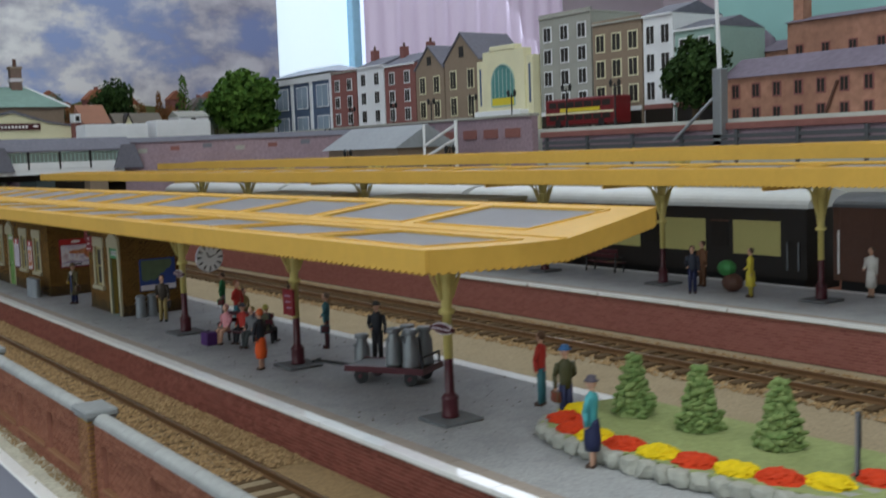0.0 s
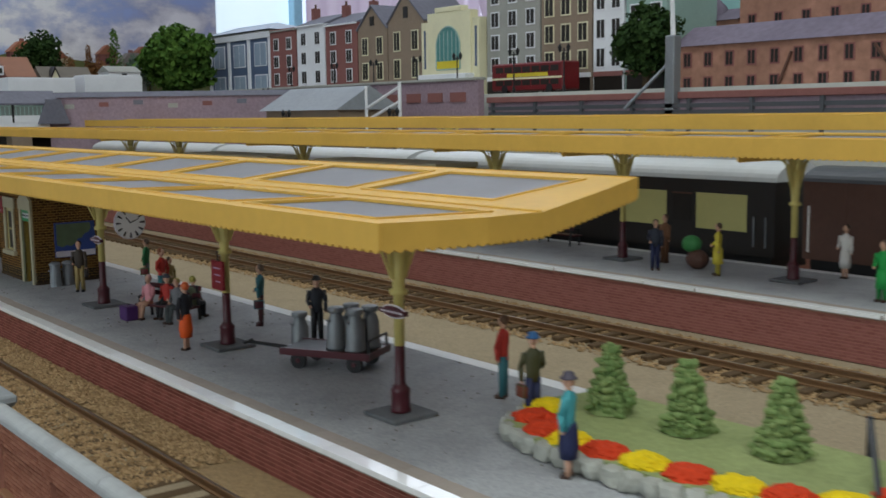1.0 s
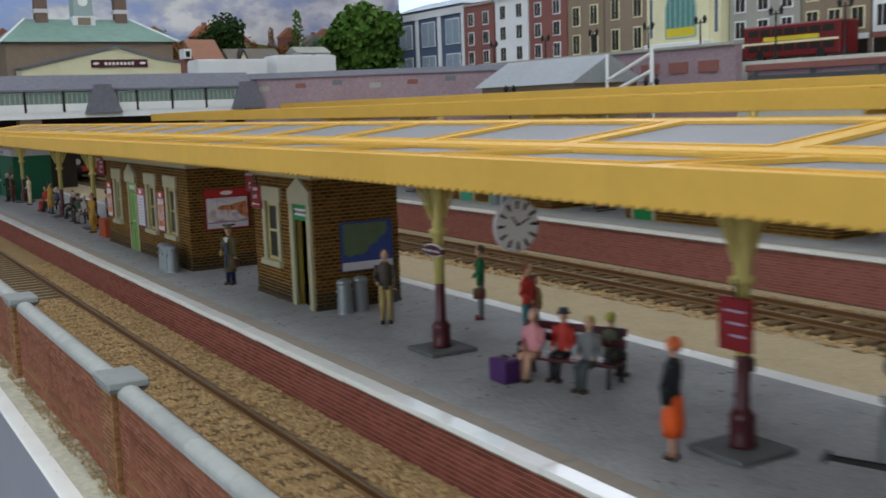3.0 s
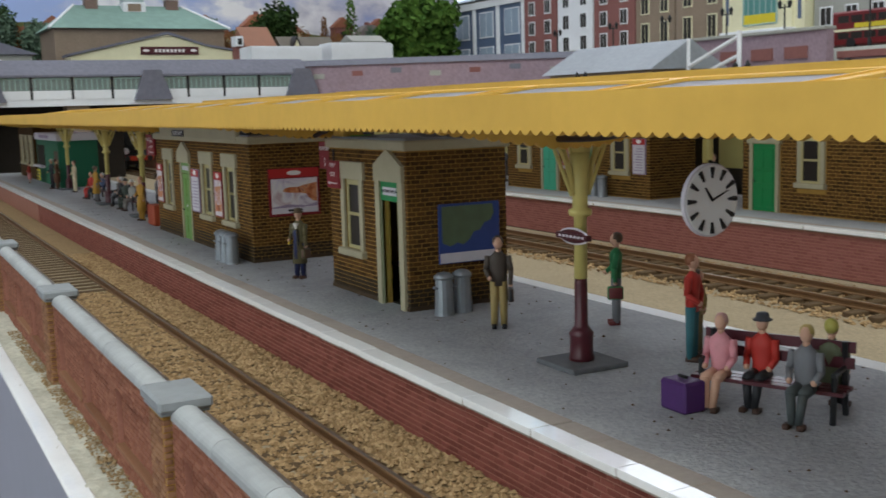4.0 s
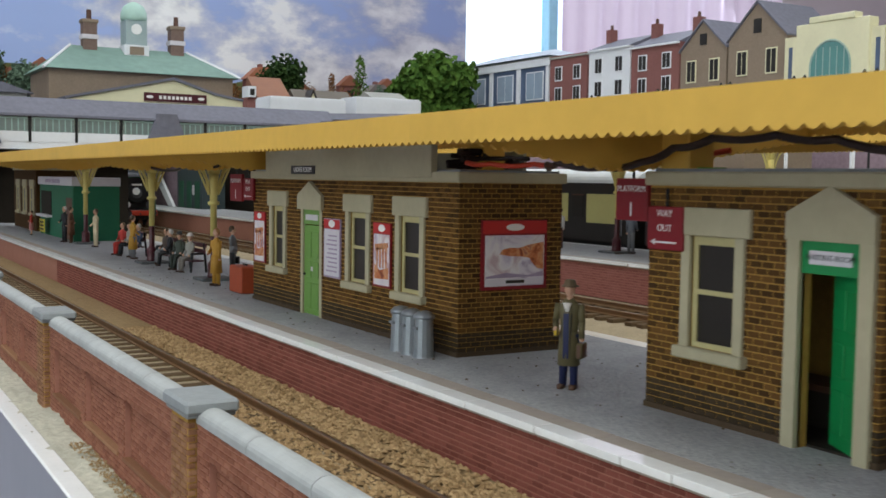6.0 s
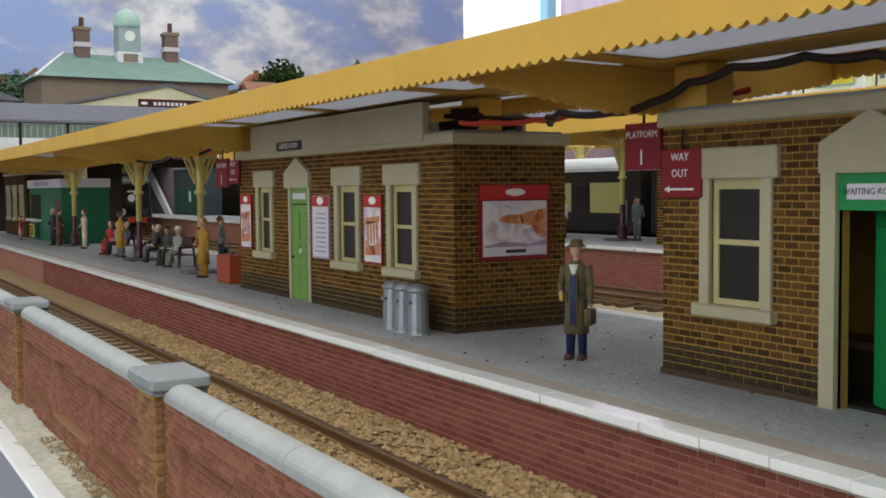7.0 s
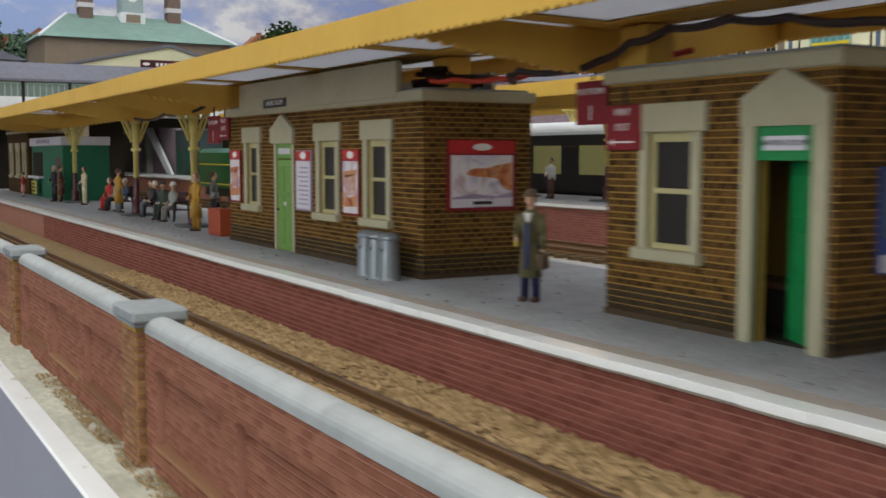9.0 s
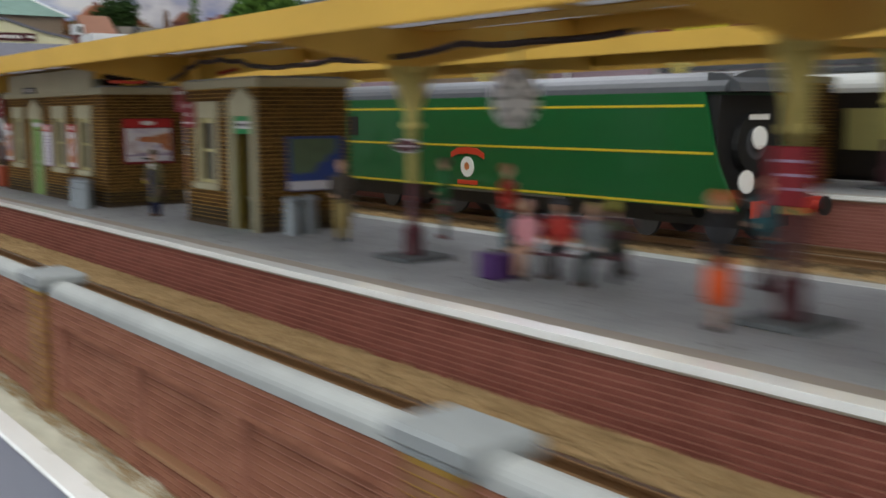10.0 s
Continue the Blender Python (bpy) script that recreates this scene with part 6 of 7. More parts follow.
def footbridge():
    t = thing("covered_footbridge", "grey slate-roofed covered footbridge with white glazed sides", "footbridge", 0, 700, 0)
    part("deck", B(-10, 282, 0, 30, 58, 66), TOWNWHITE, t)
    part("lower_panel", B(-10, 280, -0.5, 0.5, 64, 72), TOWNWHITE, t)
    part("roof", P([(-3, 86), (15, 100), (33, 86), (33, 84), (-3, 84)], "x", -22, 292), SLATE, t)
    for k in range(9):
        x = -8 + 35.6 * k
        part("post", B(x - 1.1, x + 1.1, -0.8, 0.8, 64, 85), BLACK, t)
        if k < 8:
            p = part("glazed_panel", B(x + 1.4, x + 34.2, -0.3, 0.3, 72, 83.5), BRIDGEGLASS, t)
            bm = bmesh.new()
            for q in range(7):
                box(bm, x + 3 + q * 4.7, x + 3.9 + q * 4.7, -0.6, -0.2, 72, 82)
            box(bm, x + 1.6, x + 34, -0.6, -0.2, 82, 83.5)
            part("glazing_grid", bm, TOWNGREEN, p)
    # sloping slate hoods where the stairs come up
    for x in (-30, 118, 268):
        part("hood", P([(x, 62), (x + 10, 90), (x + 26, 90), (x + 36, 62)], "y", -5, 34), SLATE, t, "sloping slate stair hood")
    part("pier", B(240, 262, 4, 26, -12, 58), TOWNBROWN, t)
    part("pier", B(58, 78, 4, 26, -12, 58), TOWNBROWN, t)
    r = thing("road_bridge", "grey stone road bridge with a dark arched opening", "bridge", 0, 705, 0)
    arch = [(-105, -17), (-64, -17), (-64, 20)] + [(-42 - 22 * math.cos(a), 20 + 20 * math.sin(a)) for a in np.linspace(0.2, math.pi - 0.2, 9)] + [(-20, 20), (-20, -17), (-8, -17), (-8, 60), (-105, 60)]
    part("arch_wall", P(arch, "y", 0, 40), TOWNSTONE, r)
    part("parapet", B(-105, 60, -3, 4, 60, 76), TOWNRED, r)
    # solid near-black block behind the arch stands for the tunnel's darkness
    part("dark_tunnel", B(-70, -10, 41, 300, -17, 60), SHADEBLACK, r)
    u = thing("bridge_abutment", "brick abutment wall coloured near-black for shade, with a low train opening", "wall", 0, 738, 0, kind="structure")
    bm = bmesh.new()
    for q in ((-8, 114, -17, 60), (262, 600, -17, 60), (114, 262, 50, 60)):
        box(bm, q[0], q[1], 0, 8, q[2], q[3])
    # abutment face has its shade put into the near-black colour
    part("wall_face", bm, SHADEBLACK, u)
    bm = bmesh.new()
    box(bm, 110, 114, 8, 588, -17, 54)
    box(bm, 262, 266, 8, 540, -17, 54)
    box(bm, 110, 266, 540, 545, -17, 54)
    # open cutting walls are coloured as if in deep shade
    part("cutting_wall", bm, SHADEBLACK, u)
    st = thing("platform_stairs", "pale covered stairway down to the far platform", "stairs", 215, 0, 5)
    part("stair_side", P([(938, 0), (1030, 57), (1040, 57), (1040, 48), (956, 0)], "x", -3, 0), TOWNWHITE, st)
    part("stair_wall", B(4, 8, 938, 1110, 0, 56), PURPLEBRICK, st)
    part("stair_landing", B(-3, 44, 1040, 1050, 0, 55), TOWNSTONE, st)
    fo = thing("platform_office", "dark blue-green wooden office on the far platform", "building", 216, 852, 5)
    part("wall", B(0, 24, 0, 84, 0, 46), flock((0.05, 0.07, 0.075)), fo)
    part("roof", B(-2, 26, -2, 86, 46, 48, bevel=0.4), SLATE, fo)
    for k in range(3):
        part("door", B(-0.6, 0, 8 + 27 * k, 22 + 27 * k, 0.5, 28), flock((0.02, 0.09, 0.05)), fo)
    part("notice", B(-0.5, 0, 25, 31, 14, 24), PAPER, fo)
    w = thing("white_villa", "pale stone house with a slate roof", "house", -10, 860, 0)
    part("wall", B(-70, 62, 0, 60, 60, 114), TOWNSTONE, w)
    part("roof", P([(-76, 113), (-4, 137), (68, 113)], "y", -4, 64), SLATE, w)
    for k in range(3):
        part("window", B(-40 + 30 * k, -28 + 30 * k, -0.8, 0.2, 90, 108), TOWNWHITE, w)
        part("window_pane", B(-38.5 + 30 * k, -29.5 + 30 * k, -1.1, -0.7, 92, 106), PANE, w)


def backscene():
    """Painted sky boards behind the station and their painted hillside; the town stands before the room's wall and window."""
    tagged(link("backdrop", B(-700, 800, 1300, 1306, 56, 700), SKYPAINT), "painted backscene of blue sky and grey-white clouds", "backdrop", kind="structure")
    bm = bmesh.new()
    pts = [(-700, 40)] + [(-700 + i * 25, 172 + 26 * noise.noise((i * 0.21, 3.3, 0)) + 8 * noise.noise((i * 0.9, 1.3, 0))) for i in range(61)] + [(800, 40)]
    prism(bm, pts, "y", 1290, 1299)
    tagged(link("backdrop_hill", bm, HILLPAINT), "painted wooded hillside on the backscene", "backdrop", kind="structure")
    for i in range(26):
        rng = random.Random(i)
        x = -260 + i * 36 + rng.uniform(-10, 10)
        h = rng.uniform(20, 34)
        z = 146 + rng.uniform(-12, 16)
        t = thing("distant_house", "tiny red brick house on the wooded hillside", "house", x, 1268 - rng.uniform(0, 30), z, group="distant houses")
        w = rng.uniform(12, 20)
        part("wall", B(-w, w, 0, 14, -34, h * 0.5), TOWNRED if i % 3 else TOWNCREAM, t)
        part("roof", P([(-w - 2, h * 0.5), (0, h), (w + 2, h * 0.5)], "y", -2, 16), flock((0.25, 0.09, 0.05)), t)
        part("window", B(-5, 5, -0.6, 0, 0, h * 0.3), PANE, t)


def retaining_side():
    """The long mauve wall, the goods shed, the old warehouses, the mast and the yard fence."""
    w = thing("retaining_wall", "long mauve brick retaining wall below the town", "wall", 0, 0, 0, kind="structure")
    part("wall_face", B(590, 598, 300, 1180, -12, 102), PURPLEBRICK, w)
    part("wall_coping", B(587, 601, 300, 1180, 102, 105, bevel=0.5), TOWNSTONE, w)
    part("wall_face", B(604, 612, -700, 300, -12, 78), PURPLEBRICK, w)
    part("wall_coping", B(601, 615, -700, 300, 78, 84, bevel=0.5), TOWNRED, w)
    for k in range(22):
        part("wall_panel", B(588.5, 590, 320 + k * 39, 345 + k * 39, 80, 90), TOWNRED, w)
    an = math.degrees(math.atan2(480 - 712, 588 - 286))
    a_ = thing("angled_wall", "mauve brick wall running from the footbridge to the shed", "wall", 286, 712, 0, an, kind="structure")
    L = math.hypot(588 - 286, 480 - 712)
    part("wall_face", B(0, L, 0, 6, -12, 92), PURPLEBRICK, a_)
    part("wall_roof", P([(-3, 92), (3, 98), (9, 92)], "x", 0, L), SLATE, a_)
    for k in range(9):
        part("wall_panel", B(18 + k * 40, 29 + k * 40, -0.6, 0.2, 79 + (k % 3) * 2, 84 + (k % 3) * 2), (TOWNSTONE, TOWNRED, SLATE)[k % 3], a_)
    s = thing("goods_shed", "low brown shed with a pale grey slate roof", "shed", 450, 425, 0)
    part("wall", B(0, 70, -75, 70, -12, 74), TOWNBROWN, s)
    part("roof", P([(-6, 73), (35, 97), (76, 73)], "y", -80, 76), mat("pale_slate_sheet", (0.29, 0.31, 0.34), 0.6, 0.2, 260), s)
    part("gable_wall", P([(0, 73), (35, 94), (70, 73)], "y", -76, -75), TOWNBROWN, s)
    for y0, y1, x, h, sl in ((-170, 124, 690, 128, 20), (-420, -172, 690, 132, 20), (-60, 124, 790, 186, 8), (-420, -62, 800, 204, 10), (130, 214, 796, 160, 14)):
        t = thing("warehouse", "tall weathered orange brick warehouse", "warehouse", x, y0, 80, group="old warehouses")
        L, H = y1 - y0, h - 80
        part("wall", B(0, 60, 0, L, -60, H), WAREBRICK, t)
        part("roof", P([(-4, H), (30, H + sl), (64, H)], "y", -2, L + 2), WAREROOF, t)
        if y0 == -60:
            c = part("chimney", B(10, 24, L - 12, L, H, H + 52), WAREBRICK, t)
            part("chimney_cap", B(8.5, 25.5, L - 13.5, L + 1.5, H + 52, H + 56, bevel=0.5), WAREBRICK, c)
        elif y0 == 130:
            part("dome", lathe(bmesh.new(), [(15, H), (15, H + 8), (12, H + 17), (6, H + 23), (1, H + 27)], 14, 0, 22, 46), WAREROOF, t, smooth=True)
        n = int(L / (24 if h < 150 else 30))
        for r in range(3 if h > 180 else 2):
            for c in range(n):
                y = 15 + c * (L - 30) / max(1, n - 1)
                facade_window(t, 0, y, 5 + r * H / (3.4 if h > 180 else 2.1), 5 + r * H / (3.4 if h > 180 else 2.1) + min(16, H * 0.3), 10, None, TOWNRED)
        if h < 200:
            part("pipe", tube(bmesh.new(), (-2, 60, 4), (-2, 88, 40), 1.6, 1.6, 6), BROWNVAN, t)
            part("pipe", tube(bmesh.new(), (-2, 180 if L > 200 else 120, 4), (-2, 165 if L > 200 else 110, 38), 1.6, 1.6, 6), BROWNVAN, t)
    tagged(link("backdrop_teal", B(876, 882, -700, 288, 60, 420), TEALSKY), "painted pale teal sky board behind the warehouses", "backdrop", kind="structure")
    m = thing("yard_mast", "tall grey steel yard mast with a brace", "mast", 600, 53, 70)
    part("pole", B(-5, 5, -5, 5, -80, 62, bevel=0.8), ZINC, m)
    part("lamp_arm", tube(bmesh.new(), (0, 0, 62), (0, 4, 150), 2.2, 1.6, 8), TOWNWHITE, m)
    part("brace", tube(bmesh.new(), (0, 3, 40), (-10, 46, 0), 1.6, 1.6, 6), ZINC, m)
    r = thing("signal_gantry", "white wooden stair rail above the yard", "railing", 470, 300, 60)
    part("rail", tube(bmesh.new(), (0, -26, 34), (0, 30, 14), 1.6, 1.6, 6), TOWNWHITE, r)
    part("rail", tube(bmesh.new(), (0, -26, 20), (0, 30, 2), 1.6, 1.6, 6), TOWNWHITE, r)
    part("post", tube(bmesh.new(), (0, -26, -72), (0, -26, 38), 1.8, 1.8, 6), TOWNWHITE, r)
    part("post", tube(bmesh.new(), (0, 30, -72), (0, 30, 36), 1.4, 1.4, 6), TOWNWHITE, r)
    f = thing("yard_fence", "dark grey yard fence of long horizontal boards", "fence", 596, 0, 60)
    for k in range(4):
        part("board", B(-1, 1, -600, 290, -6 + k * 5.5, -2.5 + k * 5.5), LOCOGREY, f)
    for k in range(15):
        part("post", B(-2, 1.5, -600 + k * 63, -597 + k * 63, -72, 18), LOCOGREY, f)


# ---- assembly ----
room()
board()
track(-43.3, -11.8, -560, 704, True)
track(139.5, -8.0, -560, 1320, False)
track(268.0, -4.0, -560, 690, False)
stones("track_ballast", "tan loose ballast stones beside and between the near rails", [(-33.5, -22.3, -330, 160, -12.2), (-60, -33.5, -330, 60, -14.1)], 30000, 0.72, 4)
stones("track_ballast_back", "tan loose ballast round the middle track", [(118, 163, -430, 60, -11.2)], 11000, 0.8, 6)
platform(-23.0, 53.0, -560, 690, 0, -17, True)
platform(170.0, 240.0, -480, 1120, 5, -12, False)
third = thing("platform_third", "low grey platform under the third canopy", "platform", kind="structure")
part("tarmac", B(312, 402, -480, 690, 2, 5), TARMAC, third)
part("brick_core", B(313, 401, -479, 689, -12, 2), REDMORTAR, third)
boundary_wall()
stones("verge_dirt", "brown dirt and moss crumbs along the wall's foot", [(-70.5, -66.6, -330, 60, -24.5)], 3000, 0.42, 15, BALLASTBED)
stones("platform_grit", "scattered dark grit and crumbs on the platform tarmac", [(-14, 47, -420, 260, 0.05)], 420, 0.38, 11, SLEEPER)
gull_canopy("long ochre platform canopy with grey skylights and scalloped edges", (-366, -272, -177, -52, 127, 184, 268, 412, 540))
canopy(166, 244, -396, 640, 52.4, 59.4, "ochre canopy over the far platform", detail=True, ribs=(-332, -248, -165, 15, 245))
canopy(318, 396, -330, 690, 58.5, 65.5, "third ochre canopy beyond the standing coaches", detail=False)
for x, y in ((4, -360), (8.5, -266), (7, -171), (8, 190), (8, 275), (10, 418)):
    canopy_post(x, y, 0, 46, "pale yellow cast-iron canopy post on a maroon pedestal")
for y in (-327, -243, -160, 20, 198, 290):
    canopy_post(209, y, 5, 47, "canopy post of the far platform with pierced brackets")
for y in (-290, -120, 60, 240, 420, 600):
    canopy_post(357, y, 5, 54, "canopy post of the third platform in pale yellow")
waiting_room()
ladies_room()
kiosk()
far_buildings()
enamel_sign("platform_sign", [("PLATFORM", 1.55), ("1", 3.6)], 6, -50.5, 36.0, 8.6, 7.6, "crimson enamel platform number sign")
enamel_sign("way_out_sign", [("WAY", 1.7), ("OUT", 1.7)], 3.2, -62.5, 31.4, 8.6, 7.4, "crimson enamel way out sign with an arrow", True)
enamel_sign("platform_sign", [("PLATFORM", 2.0), ("1", 4.6)], 4, 153, 35.2, 11.5, 9.2, "crimson enamel platform number sign")
enamel_sign("way_out_sign", [("WAY", 2.0), ("OUT", 2.0)], -0.8, 128, 35, 8.5, 7.0, "crimson enamel way out sign with an arrow", True)
ns = enamel_sign("notice_sign", [], 5.4, -267.5, 22.2, 7, 8.6, "small crimson notice sign on the post")
for k in range(3):
    part("print_bar", B(-0.58, -0.48, -2.4, 2.0 - k * 0.7, 2.0 - k * 2.0, 2.4 - k * 2.0), INK, ns)
station_clock(2, -211, 34)
totem(5.4, -171, 24.5)
totem(2.4, -360, 24.5)
for x, y in ((-6.6, 14.0), (-6.6, 8.8), (-6.4, 3.6), (9, -113), (14.5, -112)):
    bin_can(x, y, 0)
garden()
churn(22.3, -285, 0)
trolley(19, -309, 0, 30)
for x, y in ((18.0, -311.5), (24.0, -310.0), (20.0, -317.8), (26.0, -316.2)):
    churn(x, y, 5.6)
for y in (232, 262, 322):
    bench(12, y, 0)
bench(14, -212, 0, 25)
suitcase(4, 145, 0, 12, 7, 9, (0.35, 0.06, 0.02), "red-brown leather trunk standing on the platform")
suitcase(3, -204, 0, 6, 4.5, 5, (0.07, 0.02, 0.12), "purple suitcase standing by the bench")

OLIVE, NAVY, MUSTARD, BLK, GREY, RED, TEALC, CREAMC = (0.12, 0.10, 0.045), (0.015, 0.02, 0.07), (0.42, 0.22, 0.025), (0.015, 0.015, 0.018), (0.16, 0.16, 0.17), (0.42, 0.03, 0.02), (0.03, 0.12, 0.14), (0.6, 0.5, 0.33)
figure(1, -39, 0, OLIVE, NAVY, hat=(0.13, 0.09, 0.05), long_coat=True, rz=35, carry=(0.1, 0.05, 0.03), vest=NAVY, label="model man in an olive overcoat and brown hat with a bag")
figure(2, 169, 0, MUSTARD, MUSTARD, hair=(0.3, 0.14, 0.05), long_coat=True, rz=20, label="model figure in a long mustard coat")
figure(14, 186, 0, GREY, BLK, rz=150, carry=BLK, label="model man in a dark grey suit with a bag")
for x, y, c, l, hc, hr, turn in ((10.5, 227, (0.3, 0.29, 0.26), (0.2, 0.18, 0.16), (0.62, 0.6, 0.55), None, 20),
                                 (10, 240, (0.045, 0.055, 0.04), (0.04, 0.05, 0.04), (0.05, 0.05, 0.05), None, 38),
                                 (11.5, 259, BLK, BLK, None, (0.6, 0.58, 0.55), -8),
                                 (13, 270, (0.07, 0.05, 0.04), GREY, None, (0.1, 0.06, 0.03), 12),
                                 (12, 313, (0.05, 0.07, 0.13), GREY, None, (0.45, 0.43, 0.4), 25),
                                 (10, 322, (0.3, 0.26, 0.23), BLK, None, (0.1, 0.06, 0.03), 5),
                                 (9, 331, RED, RED, None, (0.12, 0.07, 0.03), 30)):
    figure(x, y, 0, c, l, hat=hc, hair=hr or (0.08, 0.05, 0.03), seated=True, rz=turn, size=0.9, label="model passenger seated on a platform bench")
figure(6, 300, 0, MUSTARD, GREY, long_coat=True, rz=190, label="model figure in a mustard coat standing by the bench")
figure(9, 389, 0, CREAMC, CREAMC, rz=10, label="model figure in pale cream clothes")
figure(4, 428, 0, (0.12, 0.05, 0.025), (0.12, 0.05, 0.025), long_coat=True, rz=160, label="model figure in a long brown coat")
figure(2, 436, 0, BLK, BLK, hat=None, hair=(0.5, 0.48, 0.45), rz=20, label="model man in a black suit with grey hair")
figure(-2, 519, 0, RED, (0.5, 0.2, 0.2), skirt=True, size=0.75, label="model girl in a red dress")
figure(12, -133, 0, (0.06, 0.045, 0.035), (0.33, 0.24, 0.09), hair=(0.05, 0.03, 0.02), rz=60, carry=BLK, label="model man in a brown jacket and khaki trousers")
figure(35, -145, 0, (0.02, 0.15, 0.05), GREY, rz=-30, carry=(0.12, 0.02, 0.02), label="model woman in a green jacket with a bag")
figure(26, -180, 0, RED, TEALC, hair=(0.25, 0.09, 0.04), rz=120, label="model woman in a long red jacket")
figure(31, -176, 0, (0.32, 0.24, 0.08), (0.2, 0.15, 0.06), rz=120, size=0.8, label="model child in a tan coat")
figure(10, -205, 0, (0.6, 0.25, 0.28), (0.55, 0.32, 0.22), hair=(0.5, 0.28, 0.25), seated=True, rz=25, size=0.86, label="model woman in pink seated on the bench")
figure(15, -209, 0, RED, BLK, hat=(0.05, 0.05, 0.06), seated=True, rz=25, size=0.86, label="model man in red seated on the bench")
figure(14, -219, 0, GREY, (0.06, 0.07, 0.07), hair=(0.4, 0.3, 0.1), seated=True, rz=25, size=0.86, label="model man in grey seated on the bench")
figure(20.5, -218, 0, (0.1, 0.11, 0.06), BLK, hair=(0.4, 0.36, 0.08), seated=True, rz=205, size=0.86, label="model passenger in olive seated at the bench's back")
figure(-3, -262, 0, (0.02, 0.022, 0.03), (0.75, 0.1, 0.01), hat=None, hair=(0.6, 0.12, 0.03), rz=-60, skirt=True, label="model woman in a black top and orange skirt")
figure(32, -244, 0, TEALC, (0.05, 0.012, 0.015), hair=(0.12, 0.08, 0.05), rz=-30, carry=(0.05, 0.01, 0.015), label="model man in a teal coat with a maroon bag")
figure(32, -279, 0, (0.02, 0.022, 0.03), BLK, hat=(0.03, 0.03, 0.03), rz=60, label="model porter in a dark waistcoat beside the trolley")
figure(32, -364, 0, RED, TEALC, hair=(0.12, 0.06, 0.03), rz=-60, label="model man in a red jacket and teal trousers")
figure(23, -384, 0, (0.06, 0.06, 0.025), NAVY, hat=(0.04, 0.13, 0.32), rz=-100, carry=(0.16, 0.04, 0.02), label="model man in a green jersey and blue cap with a bag")
figure(3, -415, 0, (0.06, 0.30, 0.33), NAVY, hat=(0.06, 0.05, 0.07), skirt=True, rz=-60, label="model woman in a turquoise jacket and navy skirt")
figure(195, -273, 5, (0.03, 0.035, 0.055), NAVY, rz=40, label="model man in a navy suit on the far platform")
figure(214, -262, 5, (0.16, 0.07, 0.03), (0.12, 0.05, 0.02), rz=0, label="model man in brown on the far platform")
figure(201, -299, 5, (0.6, 0.5, 0.05), (0.4, 0.33, 0.05), long_coat=True, rz=-40, label="model figure in a long yellow coat on the far platform")
figure(229, -336, 5, (0.65, 0.62, 0.58), (0.6, 0.57, 0.5), long_coat=True, skirt=True, label="model woman in white on the far platform")
figure(193, -371, 5, (0.02, 0.32, 0.06), (0.02, 0.25, 0.05), long_coat=True, label="model figure in bright green on the far platform")
figure(211, 17, 5, BLK, BLK, rz=30, label="model man in black on the far platform")
figure(212, 191, 5, (0.12, 0.13, 0.15), GREY, hat=(0.05, 0.05, 0.05), rz=200, label="model man in a grey suit on the far platform")
figure(205, 238, 5, (0.55, 0.52, 0.5), (0.1, 0.04, 0.03), rz=20, label="model woman in a white blouse on the far platform")
s = thing("luggage_sack", "green and brown luggage sacks on the far platform", "sack", 209, -283, 5)
part("sack", ball(bmesh.new(), (0, 0, 4), 5, 0.8, 1, 0.8, n=10), BROWNVAN, s)
part("sack", ball(bmesh.new(), (0, 3, 10), 4, 0.9, 1.1, 0.9, n=10), flock((0.05, 0.22, 0.06)), s)
bench(228, -185, 5, 180, "dark bench on the far platform")
pullman_coach(268, -290, -36, -4)
pullman_coach(268, -28, 226, -4)
pullman_coach(268, 234, 488, -4)
goods_van(268, -420, -302, -4, BROWNVAN, LOCOGREY, "dark brown goods van with a sooty roof")
goods_van(268, -548, -430, -4, BROWNVAN, LOCOGREY, "dark brown goods van with a sooty roof")

for a in (dict(y0=872, y1=950, z=196, wall=TOWNRED, rise=10, cols=2, rows=3, label="narrow red brick town house with a flat parapet"),
          dict(y0=790, y1=868, z=200, wall=TOWNWHITE, roof="slope", rise=16, cols=2, rows=3, label="white rendered town house", chimneys=(36,)),
          dict(y0=706, y1=788, z=196, wall=TOWNRED, roof="slope", rise=18, cols=2, rows=3, label="red brick town house with a slate roof", chimneys=(-36, 34)),
          dict(y0=634, y1=704, z=184, wall=TOWNBROWN, roof="gable", rise=32, cols=2, rows=2, win=TOWNCREAM, label="half-timbered gabled town house"),
          dict(y0=552, y1=632, z=188, wall=TOWNBROWN, roof="gable", rise=38, cols=2, rows=2, win=TOWNCREAM, label="brown brick gabled town house"),
          dict(y0=338, y1=430, z=222, wall=TOWNSTONE, rise=14, cols=3, rows=4, label="tall grey stone town house with arched windows"),
          dict(y0=258, y1=336, z=204, wall=TOWNBROWN, rise=12, cols=3, rows=3, win=TOWNCREAM, label="brown brick town house with cream blinds"),
          dict(y0=212, y1=256, z=206, wall=TOWNWHITE, roof="slope", rise=14, cols=2, rows=3, label="white town house with dark bay windows"),
          dict(y0=156, y1=210, z=186, wall=TOWNGREEN, roof="slope", rise=12, cols=2, rows=3, label="grey-green rendered town house with white windows")):
    town_house(**a)
# pane colour is paled to blue to imitate sky light on the glass
t = town_house(957, 1172, 200, TOWNBLUE, "flat", 6, 3, 2, "dark blue and white corner building with tall windows", x=722, shop=False, wide=40, pane=mat("sky_reflection_tint_glass", (0.30, 0.37, 0.46), 0.25, 0.2, 60, 0.0))
